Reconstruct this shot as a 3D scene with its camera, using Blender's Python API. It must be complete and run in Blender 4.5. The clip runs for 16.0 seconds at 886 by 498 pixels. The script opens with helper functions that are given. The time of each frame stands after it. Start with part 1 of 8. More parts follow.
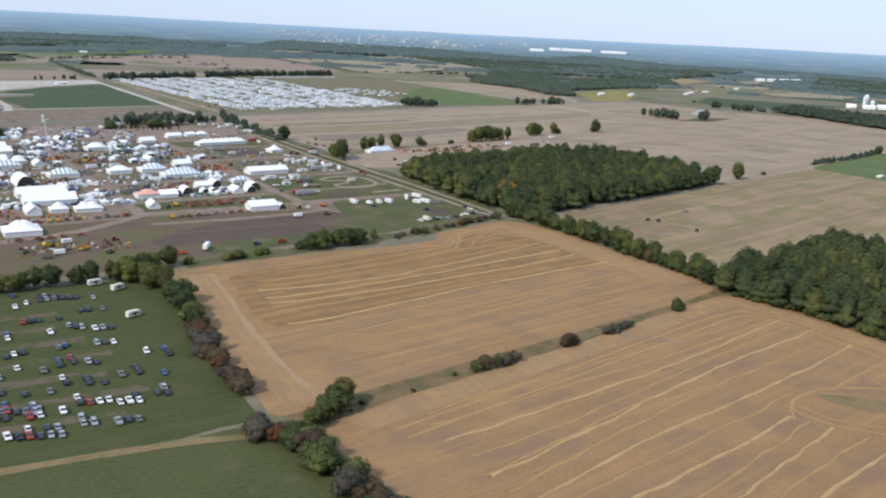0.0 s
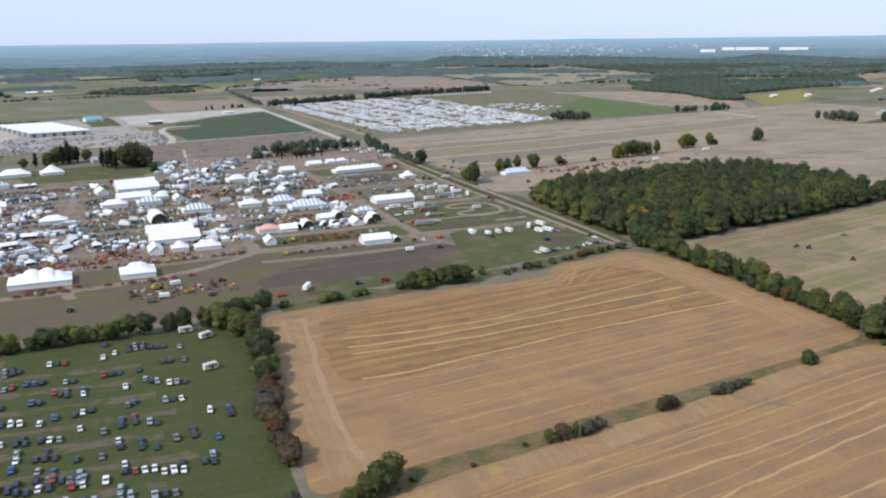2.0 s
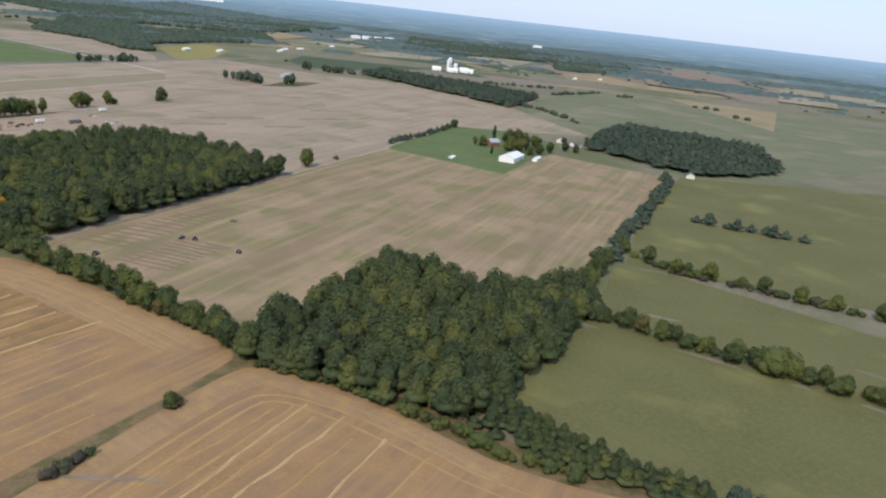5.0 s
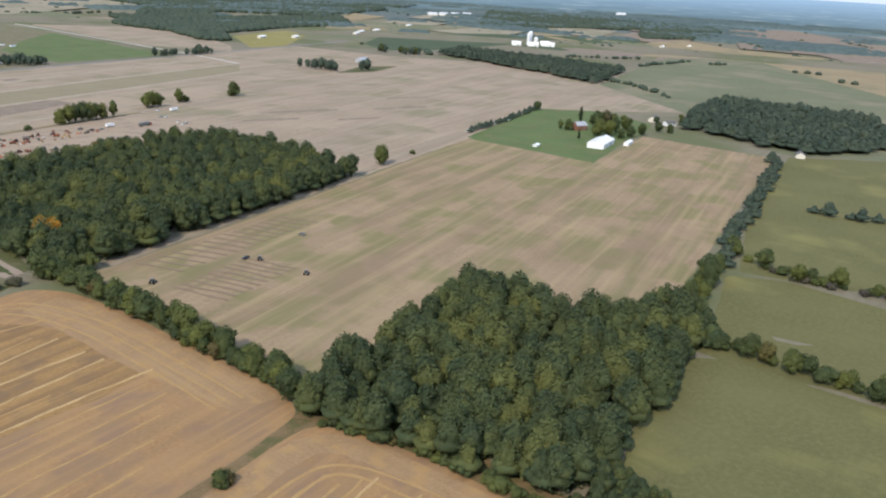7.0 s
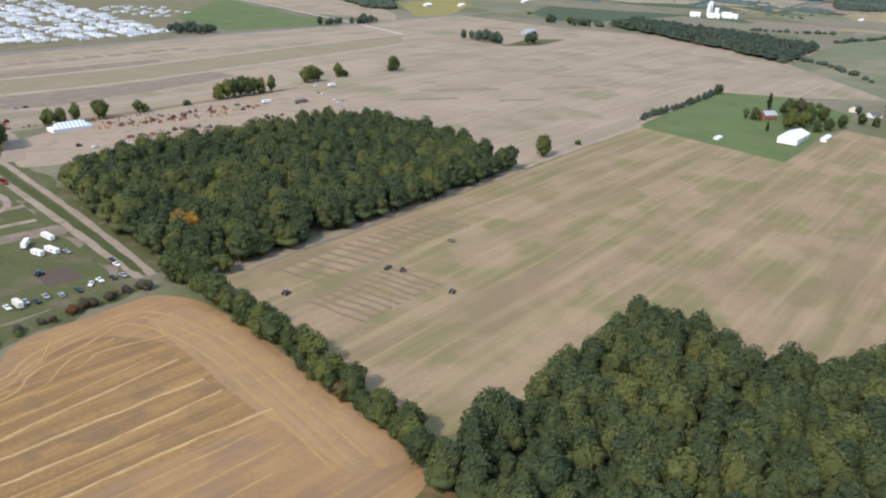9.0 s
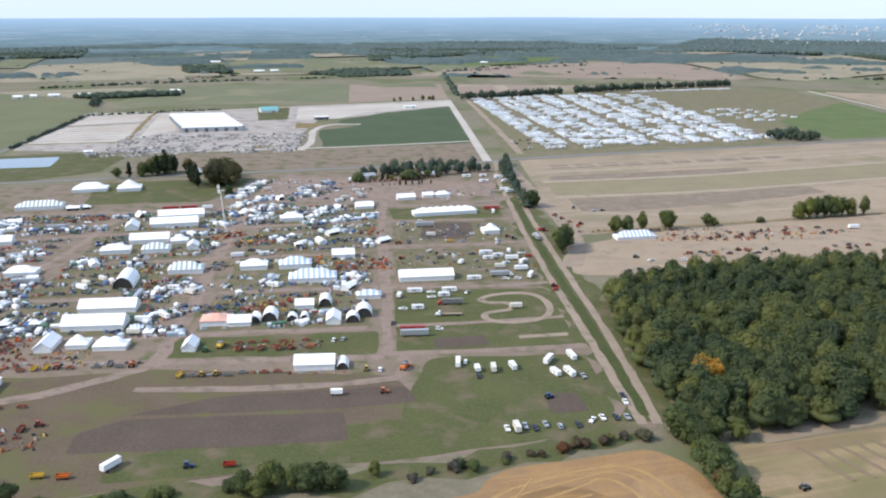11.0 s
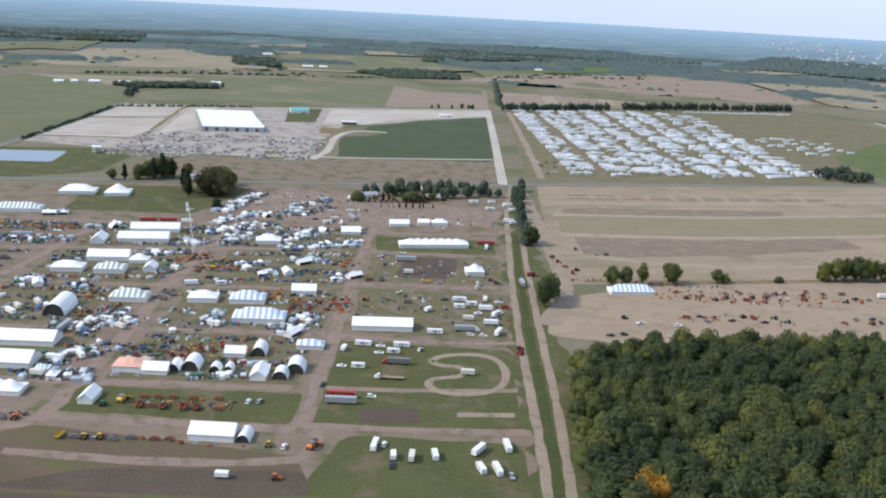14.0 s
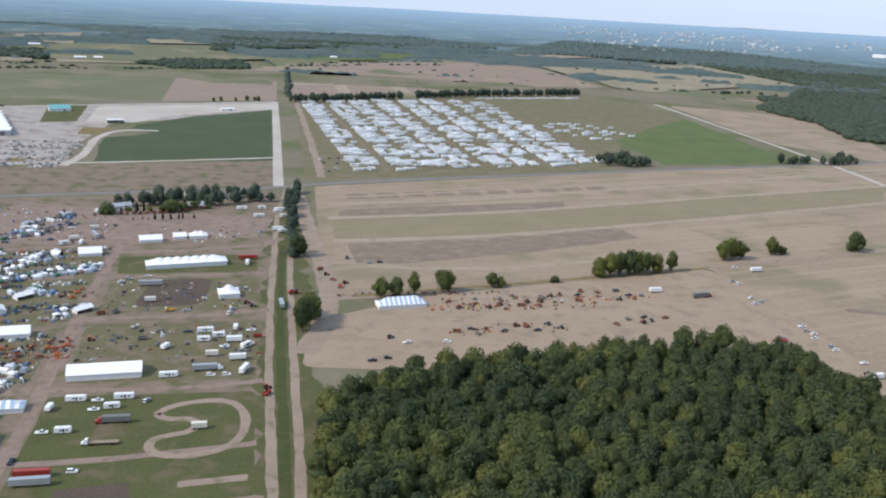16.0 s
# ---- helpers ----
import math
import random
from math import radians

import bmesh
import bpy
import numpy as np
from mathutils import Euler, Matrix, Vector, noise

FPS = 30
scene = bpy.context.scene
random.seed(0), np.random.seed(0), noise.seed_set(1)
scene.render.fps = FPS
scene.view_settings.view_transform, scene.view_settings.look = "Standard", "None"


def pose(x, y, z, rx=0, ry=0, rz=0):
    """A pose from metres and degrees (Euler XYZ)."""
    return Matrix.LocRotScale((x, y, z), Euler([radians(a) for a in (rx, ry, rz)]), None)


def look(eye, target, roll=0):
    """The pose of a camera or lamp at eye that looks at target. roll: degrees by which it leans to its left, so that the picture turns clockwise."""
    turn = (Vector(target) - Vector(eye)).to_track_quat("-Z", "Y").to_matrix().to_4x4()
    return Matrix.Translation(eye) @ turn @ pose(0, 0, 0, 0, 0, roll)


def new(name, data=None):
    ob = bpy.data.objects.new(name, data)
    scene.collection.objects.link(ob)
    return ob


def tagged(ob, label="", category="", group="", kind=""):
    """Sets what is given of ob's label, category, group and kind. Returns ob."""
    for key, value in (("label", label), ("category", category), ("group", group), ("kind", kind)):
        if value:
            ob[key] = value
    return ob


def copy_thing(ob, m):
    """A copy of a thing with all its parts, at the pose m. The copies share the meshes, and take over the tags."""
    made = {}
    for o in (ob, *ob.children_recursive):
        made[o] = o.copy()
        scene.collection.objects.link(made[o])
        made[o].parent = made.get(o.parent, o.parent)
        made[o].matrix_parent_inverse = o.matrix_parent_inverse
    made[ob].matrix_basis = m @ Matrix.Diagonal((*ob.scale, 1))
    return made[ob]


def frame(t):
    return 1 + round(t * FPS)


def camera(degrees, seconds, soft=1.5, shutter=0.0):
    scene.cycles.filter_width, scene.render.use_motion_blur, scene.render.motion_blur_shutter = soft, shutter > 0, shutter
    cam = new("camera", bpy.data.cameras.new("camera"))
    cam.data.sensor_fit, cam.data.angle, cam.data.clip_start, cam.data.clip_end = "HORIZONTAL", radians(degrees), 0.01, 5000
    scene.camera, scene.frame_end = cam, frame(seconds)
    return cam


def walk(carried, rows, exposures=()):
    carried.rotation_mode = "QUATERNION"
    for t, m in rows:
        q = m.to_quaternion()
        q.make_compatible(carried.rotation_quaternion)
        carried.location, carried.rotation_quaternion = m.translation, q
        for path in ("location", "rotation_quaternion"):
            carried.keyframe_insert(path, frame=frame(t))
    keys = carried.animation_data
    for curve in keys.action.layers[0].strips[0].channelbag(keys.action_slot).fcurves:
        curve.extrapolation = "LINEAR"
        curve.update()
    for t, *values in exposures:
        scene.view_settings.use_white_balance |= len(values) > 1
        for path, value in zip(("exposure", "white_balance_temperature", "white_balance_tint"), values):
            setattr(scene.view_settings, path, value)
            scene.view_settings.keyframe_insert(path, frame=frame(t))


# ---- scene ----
PATH = [
    (0.0, -381.27, -495.48, 127.78, -33.278, -13.892, 2.945),
    (0.5, -367.98, -494.62, 130.55, -28.290, -14.143, 2.034),
    (1.0, -355.10, -492.77, 133.22, -24.609, -13.922, 0.997),
    (1.5, -342.50, -489.34, 135.49, -22.260, -13.741, 0.046),
    (2.0, -329.96, -484.05, 137.35, -21.468, -13.545, -0.669),
    (2.5, -317.76, -477.15, 138.91, -22.910, -13.333, -0.838),
    (3.0, -305.75, -469.73, 140.58, -26.481, -13.181, -0.611),
    (3.5, -293.55, -462.65, 142.49, -32.188, -14.006, 0.394),
    (4.0, -280.75, -455.95, 144.90, -40.048, -15.865, 1.804),
    (4.5, -267.67, -449.23, 147.55, -50.134, -16.631, 4.709),
    (4.7, -262.50, -446.48, 148.60, -54.161, -16.001, 5.587),
    (5.0, -254.88, -442.25, 150.12, -58.678, -15.309, 6.406),
    (5.5, -242.62, -434.82, 152.45, -61.014, -15.040, 6.153),
    (6.0, -230.76, -426.76, 154.47, -58.645, -15.654, 4.703),
    (6.5, -219.01, -418.04, 156.18, -54.979, -16.654, 3.385),
    (6.8, -211.90, -412.51, 157.09, -53.591, -17.210, 3.154),
    (7.0, -207.12, -408.71, 157.66, -53.081, -17.539, 3.226),
    (7.5, -195.07, -398.81, 159.03, -51.983, -19.726, 3.240),
    (8.0, -183.38, -388.41, 160.37, -50.691, -21.527, 3.393),
    (8.5, -172.46, -377.30, 161.92, -47.796, -21.318, 3.191),
    (9.0, -161.90, -365.47, 163.80, -42.536, -20.303, 3.061),
    (9.5, -150.60, -353.57, 165.99, -35.092, -18.753, 2.976),
    (10.0, -138.35, -343.11, 168.49, -24.836, -17.094, 2.055),
    (10.2, -133.49, -339.45, 169.52, -20.578, -16.570, 1.818),
    (10.5, -126.37, -334.48, 171.09, -14.027, -15.936, 1.298),
    (11.0, -115.10, -327.41, 173.78, -3.141, -15.414, 0.003),
    (11.5, -104.47, -320.83, 176.59, 5.779, -15.447, -1.238),
    (12.0, -94.20, -313.43, 179.52, 10.822, -15.747, -1.700),
    (12.3, -88.07, -308.14, 181.32, 11.624, -15.921, -1.400),
    (12.5, -83.98, -304.20, 182.53, 11.464, -16.018, -1.006),
    (13.0, -73.79, -292.81, 185.60, 9.164, -16.138, 0.520),
    (13.5, -63.58, -279.68, 188.36, 5.020, -15.903, 1.908),
    (14.0, -53.44, -265.74, 190.63, 0.975, -15.704, 3.004),
    (14.5, -42.91, -251.26, 192.27, -2.555, -15.594, 3.357),
    (15.0, -31.68, -236.72, 193.36, -5.853, -15.662, 3.429),
    (15.5, -20.33, -222.45, 194.42, -9.097, -15.845, 3.222),
    (16.0, -9.16, -208.76, 195.65, -11.250, -16.058, 3.016),
]
LENS = 53.794

cam = camera(LENS, 16.0, soft=2.1)


def at(x, y, z, yaw, pitch, roll):
    turn = Matrix.Rotation(radians(yaw), 4, "Z") @ Matrix.Rotation(radians(90 + pitch), 4, "X") @ Matrix.Rotation(radians(roll), 4, "Z")
    return Matrix.Translation((x, y, z)) @ turn


walk(cam, [(row[0], at(*row[1:])) for row in PATH],
     [(0, 0.43), (2.5, 0.44), (3.5, 0.29), (4.0, 0.25), (4.5, 0.32), (7.0, 0.62), (8.5, 0.67), (9.0, 0.71), (10.0, 0.82), (12.5, 0.58), (13.5, 0.54), (15.0, 0.46), (16.0, 0.46)])

# ---- daylight: hazy autumn sun from the west, pale sky ----
SUN_ELEVATION, SUN_AZIMUTH = 40.0, 255.0
world = bpy.data.worlds.new("sky")
scene.world = world
world.use_nodes = True
wn, wl = world.node_tree.nodes, world.node_tree.links
sky = wn.new("ShaderNodeTexSky")
sky.sky_type = "NISHITA"
sky.sun_disc = False
sky.sun_elevation = radians(SUN_ELEVATION)
sky.sun_rotation = radians(SUN_AZIMUTH)
sky.air_density, sky.dust_density, sky.ozone_density = 1.3, 0.4, 4.0
veil = wn.new("ShaderNodeMix")  # thin high cloud over the clear sky
veil.data_type = "RGBA"
veil.inputs[0].default_value = 0.86
veil.inputs[7].default_value = (2.50, 3.18, 4.40, 1.0)
wl.new(sky.outputs["Color"], veil.inputs[6])
wl.new(veil.outputs[2], wn["Background"].inputs["Color"])
wn["Background"].inputs["Strength"].default_value = 0.17
sun = new("sun", bpy.data.lights.new("sun", "SUN"))
sun.data.energy, sun.data.angle, sun.data.color = 2.55, radians(3.5), (1.0, 0.905, 0.785)
sun_way = Vector((math.sin(radians(SUN_AZIMUTH)) * math.cos(radians(SUN_ELEVATION)),
                  math.cos(radians(SUN_AZIMUTH)) * math.cos(radians(SUN_ELEVATION)), math.sin(radians(SUN_ELEVATION))))
sun.matrix_world = look(sun_way * 800, (0, 0, 0))


# ---- materials ----
def mat_base(name, rough=0.9, metal=0.0, spec=0.3):
    m = bpy.data.materials.new(name)
    m.use_nodes = True
    b = m.node_tree.nodes["Principled BSDF"]
    b.inputs["Roughness"].default_value = rough
    b.inputs["Metallic"].default_value = metal
    b.inputs["Specular IOR Level"].default_value = spec
    return m, m.node_tree.nodes, m.node_tree.links, b


def c4(c):
    return (c[0], c[1], c[2], 1.0)


def mix(n, l, fac, a, b, mode="MIX"):
    x = n.new("ShaderNodeMix")
    x.data_type, x.blend_type = "RGBA", mode
    for value, socket in ((fac, x.inputs[0]), (a, x.inputs[6]), (b, x.inputs[7])):
        if isinstance(value, bpy.types.NodeSocket):
            l.new(value, socket)
        elif isinstance(value, (int, float)):
            socket.default_value = value
        else:
            socket.default_value = c4(value)
    return x.outputs[2]


def span(n, l, value, lo, hi):
    r = n.new("ShaderNodeMapRange")
    l.new(value, r.inputs[0])
    r.inputs[1].default_value, r.inputs[2].default_value = lo, hi
    return r.outputs[0]


def noise_of(n, l, where, size, detail=3.0, rough=0.6, stretch=None, turn=0.0):
    if stretch:
        mp = n.new("ShaderNodeMapping")
        mp.inputs["Rotation"].default_value = (0, 0, radians(-turn))
        l.new(where, mp.inputs["Vector"])
        sc = n.new("ShaderNodeVectorMath")
        sc.operation = "MULTIPLY"
        sc.inputs[1].default_value = stretch
        l.new(mp.outputs[0], sc.inputs[0])
        where = sc.outputs[0]
    t = n.new("ShaderNodeTexNoise")
    t.inputs["Scale"].default_value = 1.0 / size
    t.inputs["Detail"].default_value = detail
    t.inputs["Roughness"].default_value = rough
    l.new(where, t.inputs["Vector"])
    return t.outputs[0]


def earth(name, dark, main, light, big=55.0, small=2.5, patch=None, streak=None, bump=0.25, band=None):
    """Open ground: three tones at two sizes; patch: a fourth colour in blotches (colour, size, low, high);
    streak: lines along headings, each (degrees, spacing, length, colour, share)."""
    m, n, l, b = mat_base(name, 0.95, 0, 0.15)
    where = n.new("ShaderNodeNewGeometry").outputs["Position"]
    col = mix(n, l, span(n, l, noise_of(n, l, where, big, 4.0), 0.36, 0.64), dark, main)
    fine = noise_of(n, l, where, small, 4.0, 0.7)
    col = mix(n, l, span(n, l, fine, 0.42, 0.75), col, light)
    if patch:
        col = mix(n, l, span(n, l, noise_of(n, l, where, patch[1], 3.0), patch[2], patch[3]), col, patch[0])
    for heading, spacing, length, tone, share in streak or ():
        lines = noise_of(n, l, where, 1.0, 2.0, 0.5, (1.0 / length, 1.0 / spacing, 1.0), heading)
        f = span(n, l, lines, 0.5, 0.68)
        mul = n.new("ShaderNodeMath")
        mul.operation = "MULTIPLY"
        mul.inputs[1].default_value = share
        l.new(f, mul.inputs[0])
        col = mix(n, l, mul.outputs[0], col, tone)
    if band:  # swaths left by the combine: heading, spacing, colour, share
        mp = n.new("ShaderNodeMapping")
        mp.inputs["Rotation"].default_value = (0, 0, radians(-band[0]))
        l.new(where, mp.inputs["Vector"])
        wv = n.new("ShaderNodeTexWave")
        wv.bands_direction = "Y"
        wv.inputs["Scale"].default_value = 0.314 / band[1]
        wv.inputs["Distortion"].default_value = 2.2
        wv.inputs["Detail"].default_value = 2.0
        wv.inputs["Detail Scale"].default_value = 0.6
        l.new(mp.outputs[0], wv.inputs["Vector"])
        ml = n.new("ShaderNodeMath")
        ml.operation = "MULTIPLY"
        ml.inputs[1].default_value = band[3]
        l.new(span(n, l, wv.outputs[1], 0.25, 0.85), ml.inputs[0])
        col = mix(n, l, ml.outputs[0], col, band[2])
    l.new(col, b.inputs["Base Color"])
    bp = n.new("ShaderNodeBump")
    bp.inputs["Strength"].default_value = bump
    bp.inputs["Distance"].default_value = 0.25
    l.new(fine, bp.inputs["Height"])
    l.new(bp.outputs[0], b.inputs["Normal"])
    return m


def foliage(name, dark, main, light, autumn=(0.20, 0.11, 0.025), share=0.08, by="tint"):
    """Leaves; each tree has its own tone (an attribute of the wood, or the object's random number)."""
    m, n, l, b = mat_base(name, 0.75, 0, 0.2)
    if by == "tint":
        a = n.new("ShaderNodeAttribute")
        a.attribute_name = "tint"
        tone = a.outputs["Fac"]
    else:
        tone = n.new("ShaderNodeObjectInfo").outputs["Random"]
    col = mix(n, l, span(n, l, tone, 0.0, 0.45), dark, main)
    col = mix(n, l, span(n, l, tone, 0.45, 0.93), col, light)
    col = mix(n, l, span(n, l, tone, 1.0 - share, 1.0 - share * 0.5), col, autumn)
    leaf = n.new("ShaderNodeNewGeometry").outputs["Random Per Island"]
    where = n.new("ShaderNodeNewGeometry").outputs["Position"]
    fine = noise_of(n, l, where, 1.3, 4.0, 0.75)
    col = mix(n, l, span(n, l, fine, 0.36, 0.60), mix(n, l, 0.26, col, (0.028, 0.042, 0.016)), col)
    col = mix(n, l, span(n, l, noise_of(n, l, where, 3.5, 2.0, 0.5), 0.52, 0.68), col, mix(n, l, 0.35, col, light))
    bp = n.new("ShaderNodeBump")
    bp.inputs["Strength"].default_value = 0.5
    bp.inputs["Distance"].default_value = 0.7
    l.new(fine, bp.inputs["Height"])
    l.new(bp.outputs[0], b.inputs["Normal"])
    val = n.new("ShaderNodeHueSaturation")
    l.new(col, val.inputs["Color"])
    ml = n.new("ShaderNodeMath")
    ml.operation = "MULTIPLY_ADD"
    l.new(leaf, ml.inputs[0])
    ml.inputs[1].default_value, ml.inputs[2].default_value = 0.26, 0.90
    l.new(ml.outputs[0], val.inputs["Value"])
    l.new(val.outputs[0], b.inputs["Base Color"])
    tr = n.new("ShaderNodeBsdfTranslucent")
    l.new(val.outputs[0], tr.inputs["Color"])
    ms = n.new("ShaderNodeMixShader")
    ms.inputs[0].default_value = 0.38
    l.new(b.outputs[0], ms.inputs[1])
    l.new(tr.outputs[0], ms.inputs[2])
    l.new(ms.outputs[0], n["Material Output"].inputs["Surface"])
    return m


def canopy(name, dark, light, grain):
    """Massed crowns too far off for leaves to show."""
    m, n, l, b = mat_base(name, 0.9, 0, 0.1)
    a = n.new("ShaderNodeAttribute")
    a.attribute_name = "tint"
    where = n.new("ShaderNodeNewGeometry").outputs["Position"]
    col = mix(n, l, a.outputs["Fac"], dark, light)
    fine = noise_of(n, l, where, grain, 4.0, 0.7)
    col = mix(n, l, span(n, l, fine, 0.35, 0.65), mix(n, l, 0.35, col, (0.02, 0.03, 0.02)), col)
    l.new(col, b.inputs["Base Color"])
    bp = n.new("ShaderNodeBump")
    bp.inputs["Strength"].default_value = 0.7
    bp.inputs["Distance"].default_value = grain * 0.5
    l.new(fine, bp.inputs["Height"])
    l.new(bp.outputs[0], b.inputs["Normal"])
    return m


def plain(name, colour, rough=0.6, metal=0.0, vary=0.15, size=1.5, spec=0.4, random_tone=0.0):
    m, n, l, b = mat_base(name, rough, metal, spec)
    where = n.new("ShaderNodeTexCoord").outputs["Object"]
    f = noise_of(n, l, where, size, 4.0, 0.65)
    darker = tuple(v * (1 - vary) for v in colour)
    col = mix(n, l, span(n, l, f, 0.35, 0.65), darker, colour)
    if random_tone:
        hs = n.new("ShaderNodeHueSaturation")
        ml = n.new("ShaderNodeMath")
        ml.operation = "MULTIPLY_ADD"
        l.new(n.new("ShaderNodeObjectInfo").outputs["Random"], ml.inputs[0])
        ml.inputs[1].default_value, ml.inputs[2].default_value = random_tone, 1 - random_tone * 0.5
        l.new(ml.outputs[0], hs.inputs["Value"])
        l.new(col, hs.inputs["Color"])
        col = hs.outputs[0]
    l.new(col, b.inputs["Base Color"])
    return m


TILT = 11.0  # heading of the lot lines, degrees from +x
ROWS_WAY = 8.0  # heading of the straw rows
M_BASE = earth("dry_farmland", (0.142, 0.126, 0.084), (0.180, 0.158, 0.108), (0.212, 0.186, 0.134), 160, 6, ((0.115, 0.122, 0.058), 200, 0.48, 0.60))
M_STUBBLE = earth("golden_stubble", (0.242, 0.138, 0.063), (0.298, 0.178, 0.083), (0.340, 0.212, 0.104), 30, 1.6,
                  ((0.232, 0.146, 0.086), 22, 0.46, 0.62), ((ROWS_WAY, 3.2, 110, (0.358, 0.218, 0.098), 0.55), (ROWS_WAY, 6.0, 80, (0.222, 0.142, 0.076), 0.5)), 0.25, (ROWS_WAY, 19.0, (0.245, 0.158, 0.082), 0.35))
M_GOLDROWS = earth("bright_swath_stubble", (0.218, 0.126, 0.050), (0.272, 0.163, 0.067), (0.325, 0.202, 0.088), 22, 1.6,
                   ((0.190, 0.122, 0.066), 16, 0.52, 0.66), ((ROWS_WAY, 2.0, 150, (0.345, 0.215, 0.090), 0.55), (ROWS_WAY, 4.5, 120, (0.180, 0.110, 0.056), 0.6)), 0.25, (ROWS_WAY, 9.5, (0.180, 0.110, 0.055), 0.5))
M_HEADLAND = earth("driven_headland", (0.248, 0.156, 0.080), (0.292, 0.186, 0.098), (0.325, 0.214, 0.118), 14, 1.4,
                   ((0.335, 0.210, 0.092), 9, 0.50, 0.66), ((84.0, 3.0, 60, (0.338, 0.222, 0.112), 0.5), (84.0, 6.0, 80, (0.235, 0.152, 0.086), 0.4)))
M_MARGIN = earth("rough_grass_margin", (0.140, 0.096, 0.048), (0.170, 0.118, 0.060), (0.205, 0.148, 0.082), 9, 1.2, ((0.102, 0.092, 0.038), 8, 0.46, 0.60))
M_MEADOW = earth("rough_meadow", (0.056, 0.068, 0.024), (0.072, 0.082, 0.030), (0.092, 0.096, 0.040), 34, 1.8, ((0.100, 0.096, 0.046), 22, 0.54, 0.70))
M_STRAW = earth("straw_windrow", (0.35, 0.235, 0.110), (0.415, 0.282, 0.134), (0.48, 0.34, 0.172), 12, 0.7)
M_TAN = earth("harvested_field", (0.212, 0.150, 0.090), (0.274, 0.198, 0.122), (0.310, 0.232, 0.148), 60, 2.6,
              ((0.186, 0.160, 0.076), 46, 0.47, 0.58), ((13.0, 34.0, 260, (0.216, 0.152, 0.096), 0.7), (13.0, 3.5, 160, (0.325, 0.240, 0.142), 0.40), (13.0, 15.0, 130, (0.168, 0.148, 0.070), 0.7), (13.0, 8.0, 150, (0.345, 0.258, 0.148), 0.5), (60.0, 26.0, 70, (0.222, 0.154, 0.098), 0.4)), 0.3)
M_TAN2 = earth("pale_harvested_field", (0.248, 0.188, 0.131), (0.306, 0.236, 0.169), (0.345, 0.271, 0.198), 90, 4,
               ((0.205, 0.180, 0.112), 70, 0.50, 0.64), ((TILT + 2, 9.0, 220, (0.350, 0.278, 0.198), 0.55), (TILT + 2, 24.0, 300, (0.226, 0.182, 0.128), 0.6), (TILT + 2, 5.0, 120, (0.240, 0.190, 0.134), 0.4)), 0.25)
M_OLIVEDRY = earth("dry_olive_strip", (0.200, 0.170, 0.105), (0.232, 0.194, 0.122), (0.262, 0.218, 0.145), 40, 3.0, None, ((TILT + 2, 6.0, 160, (0.19, 0.165, 0.10), 0.5),))
M_PLOUGHED = earth("ploughed_soil", (0.076, 0.057, 0.044), (0.098, 0.074, 0.058), (0.125, 0.096, 0.075), 24, 1.5, None, ((TILT, 2.0, 60, (0.09, 0.07, 0.056), 0.6),))
M_GRASS = earth("mown_grass", (0.062, 0.074, 0.027), (0.084, 0.091, 0.034), (0.112, 0.108, 0.050), 30, 1.8, ((0.140, 0.112, 0.072), 20, 0.52, 0.68))
M_LAWN = earth("green_pasture", (0.078, 0.112, 0.038), (0.10, 0.138, 0.050), (0.12, 0.15, 0.062), 45, 2.2, ((0.125, 0.13, 0.056), 30, 0.5, 0.68))
M_PARK = earth("parking_grass", (0.046, 0.061, 0.020), (0.056, 0.070, 0.024), (0.071, 0.081, 0.031), 40, 2.0, ((0.073, 0.075, 0.031), 16, 0.48, 0.66), ((2.0, 5.0, 60, (0.080, 0.083, 0.034), 0.5),))
M_HAY = earth("olive_hayfield", (0.102, 0.098, 0.038), (0.126, 0.119, 0.048), (0.148, 0.138, 0.060), 60, 2.5, ((0.18, 0.165, 0.062), 70, 0.56, 0.72), ((80.0, 5.0, 120, (0.112, 0.110, 0.042), 0.5),))
M_HAYFAR = earth("grey_green_hayfield", (0.118, 0.126, 0.070), (0.145, 0.150, 0.086), (0.168, 0.168, 0.104), 90, 5.0, ((0.20, 0.18, 0.115), 120, 0.52, 0.66))
M_STRAWPALE = earth("pale_driven_straw", (0.300, 0.196, 0.108), (0.330, 0.220, 0.124), (0.362, 0.250, 0.148), 10, 1.2)
M_GOLD = earth("golden_headland", (0.30, 0.185, 0.078), (0.345, 0.218, 0.094), (0.375, 0.246, 0.112), 8, 1.2)
M_CROP = earth("dark_green_crop", (0.052, 0.072, 0.038), (0.064, 0.086, 0.046), (0.078, 0.10, 0.052), 60, 3.0)
M_YELLOW = earth("ripening_beans", (0.195, 0.168, 0.055), (0.23, 0.20, 0.066), (0.25, 0.22, 0.09), 80, 5.0)
M_WORN = earth("worn_fair_turf", (0.205, 0.155, 0.122), (0.168, 0.134, 0.096), (0.230, 0.176, 0.140), 18, 2.0, ((0.108, 0.108, 0.052), 16, 0.49, 0.66))
M_PLOT = earth("trampled_green_turf", (0.106, 0.104, 0.050), (0.128, 0.117, 0.064), (0.156, 0.134, 0.084), 16, 1.6, ((0.185, 0.144, 0.108), 11, 0.50, 0.64))
M_PLOTDRY = earth("trampled_dry_turf", (0.132, 0.110, 0.072), (0.152, 0.122, 0.088), (0.178, 0.142, 0.108), 18, 1.6, ((0.210, 0.160, 0.130), 13, 0.46, 0.60))
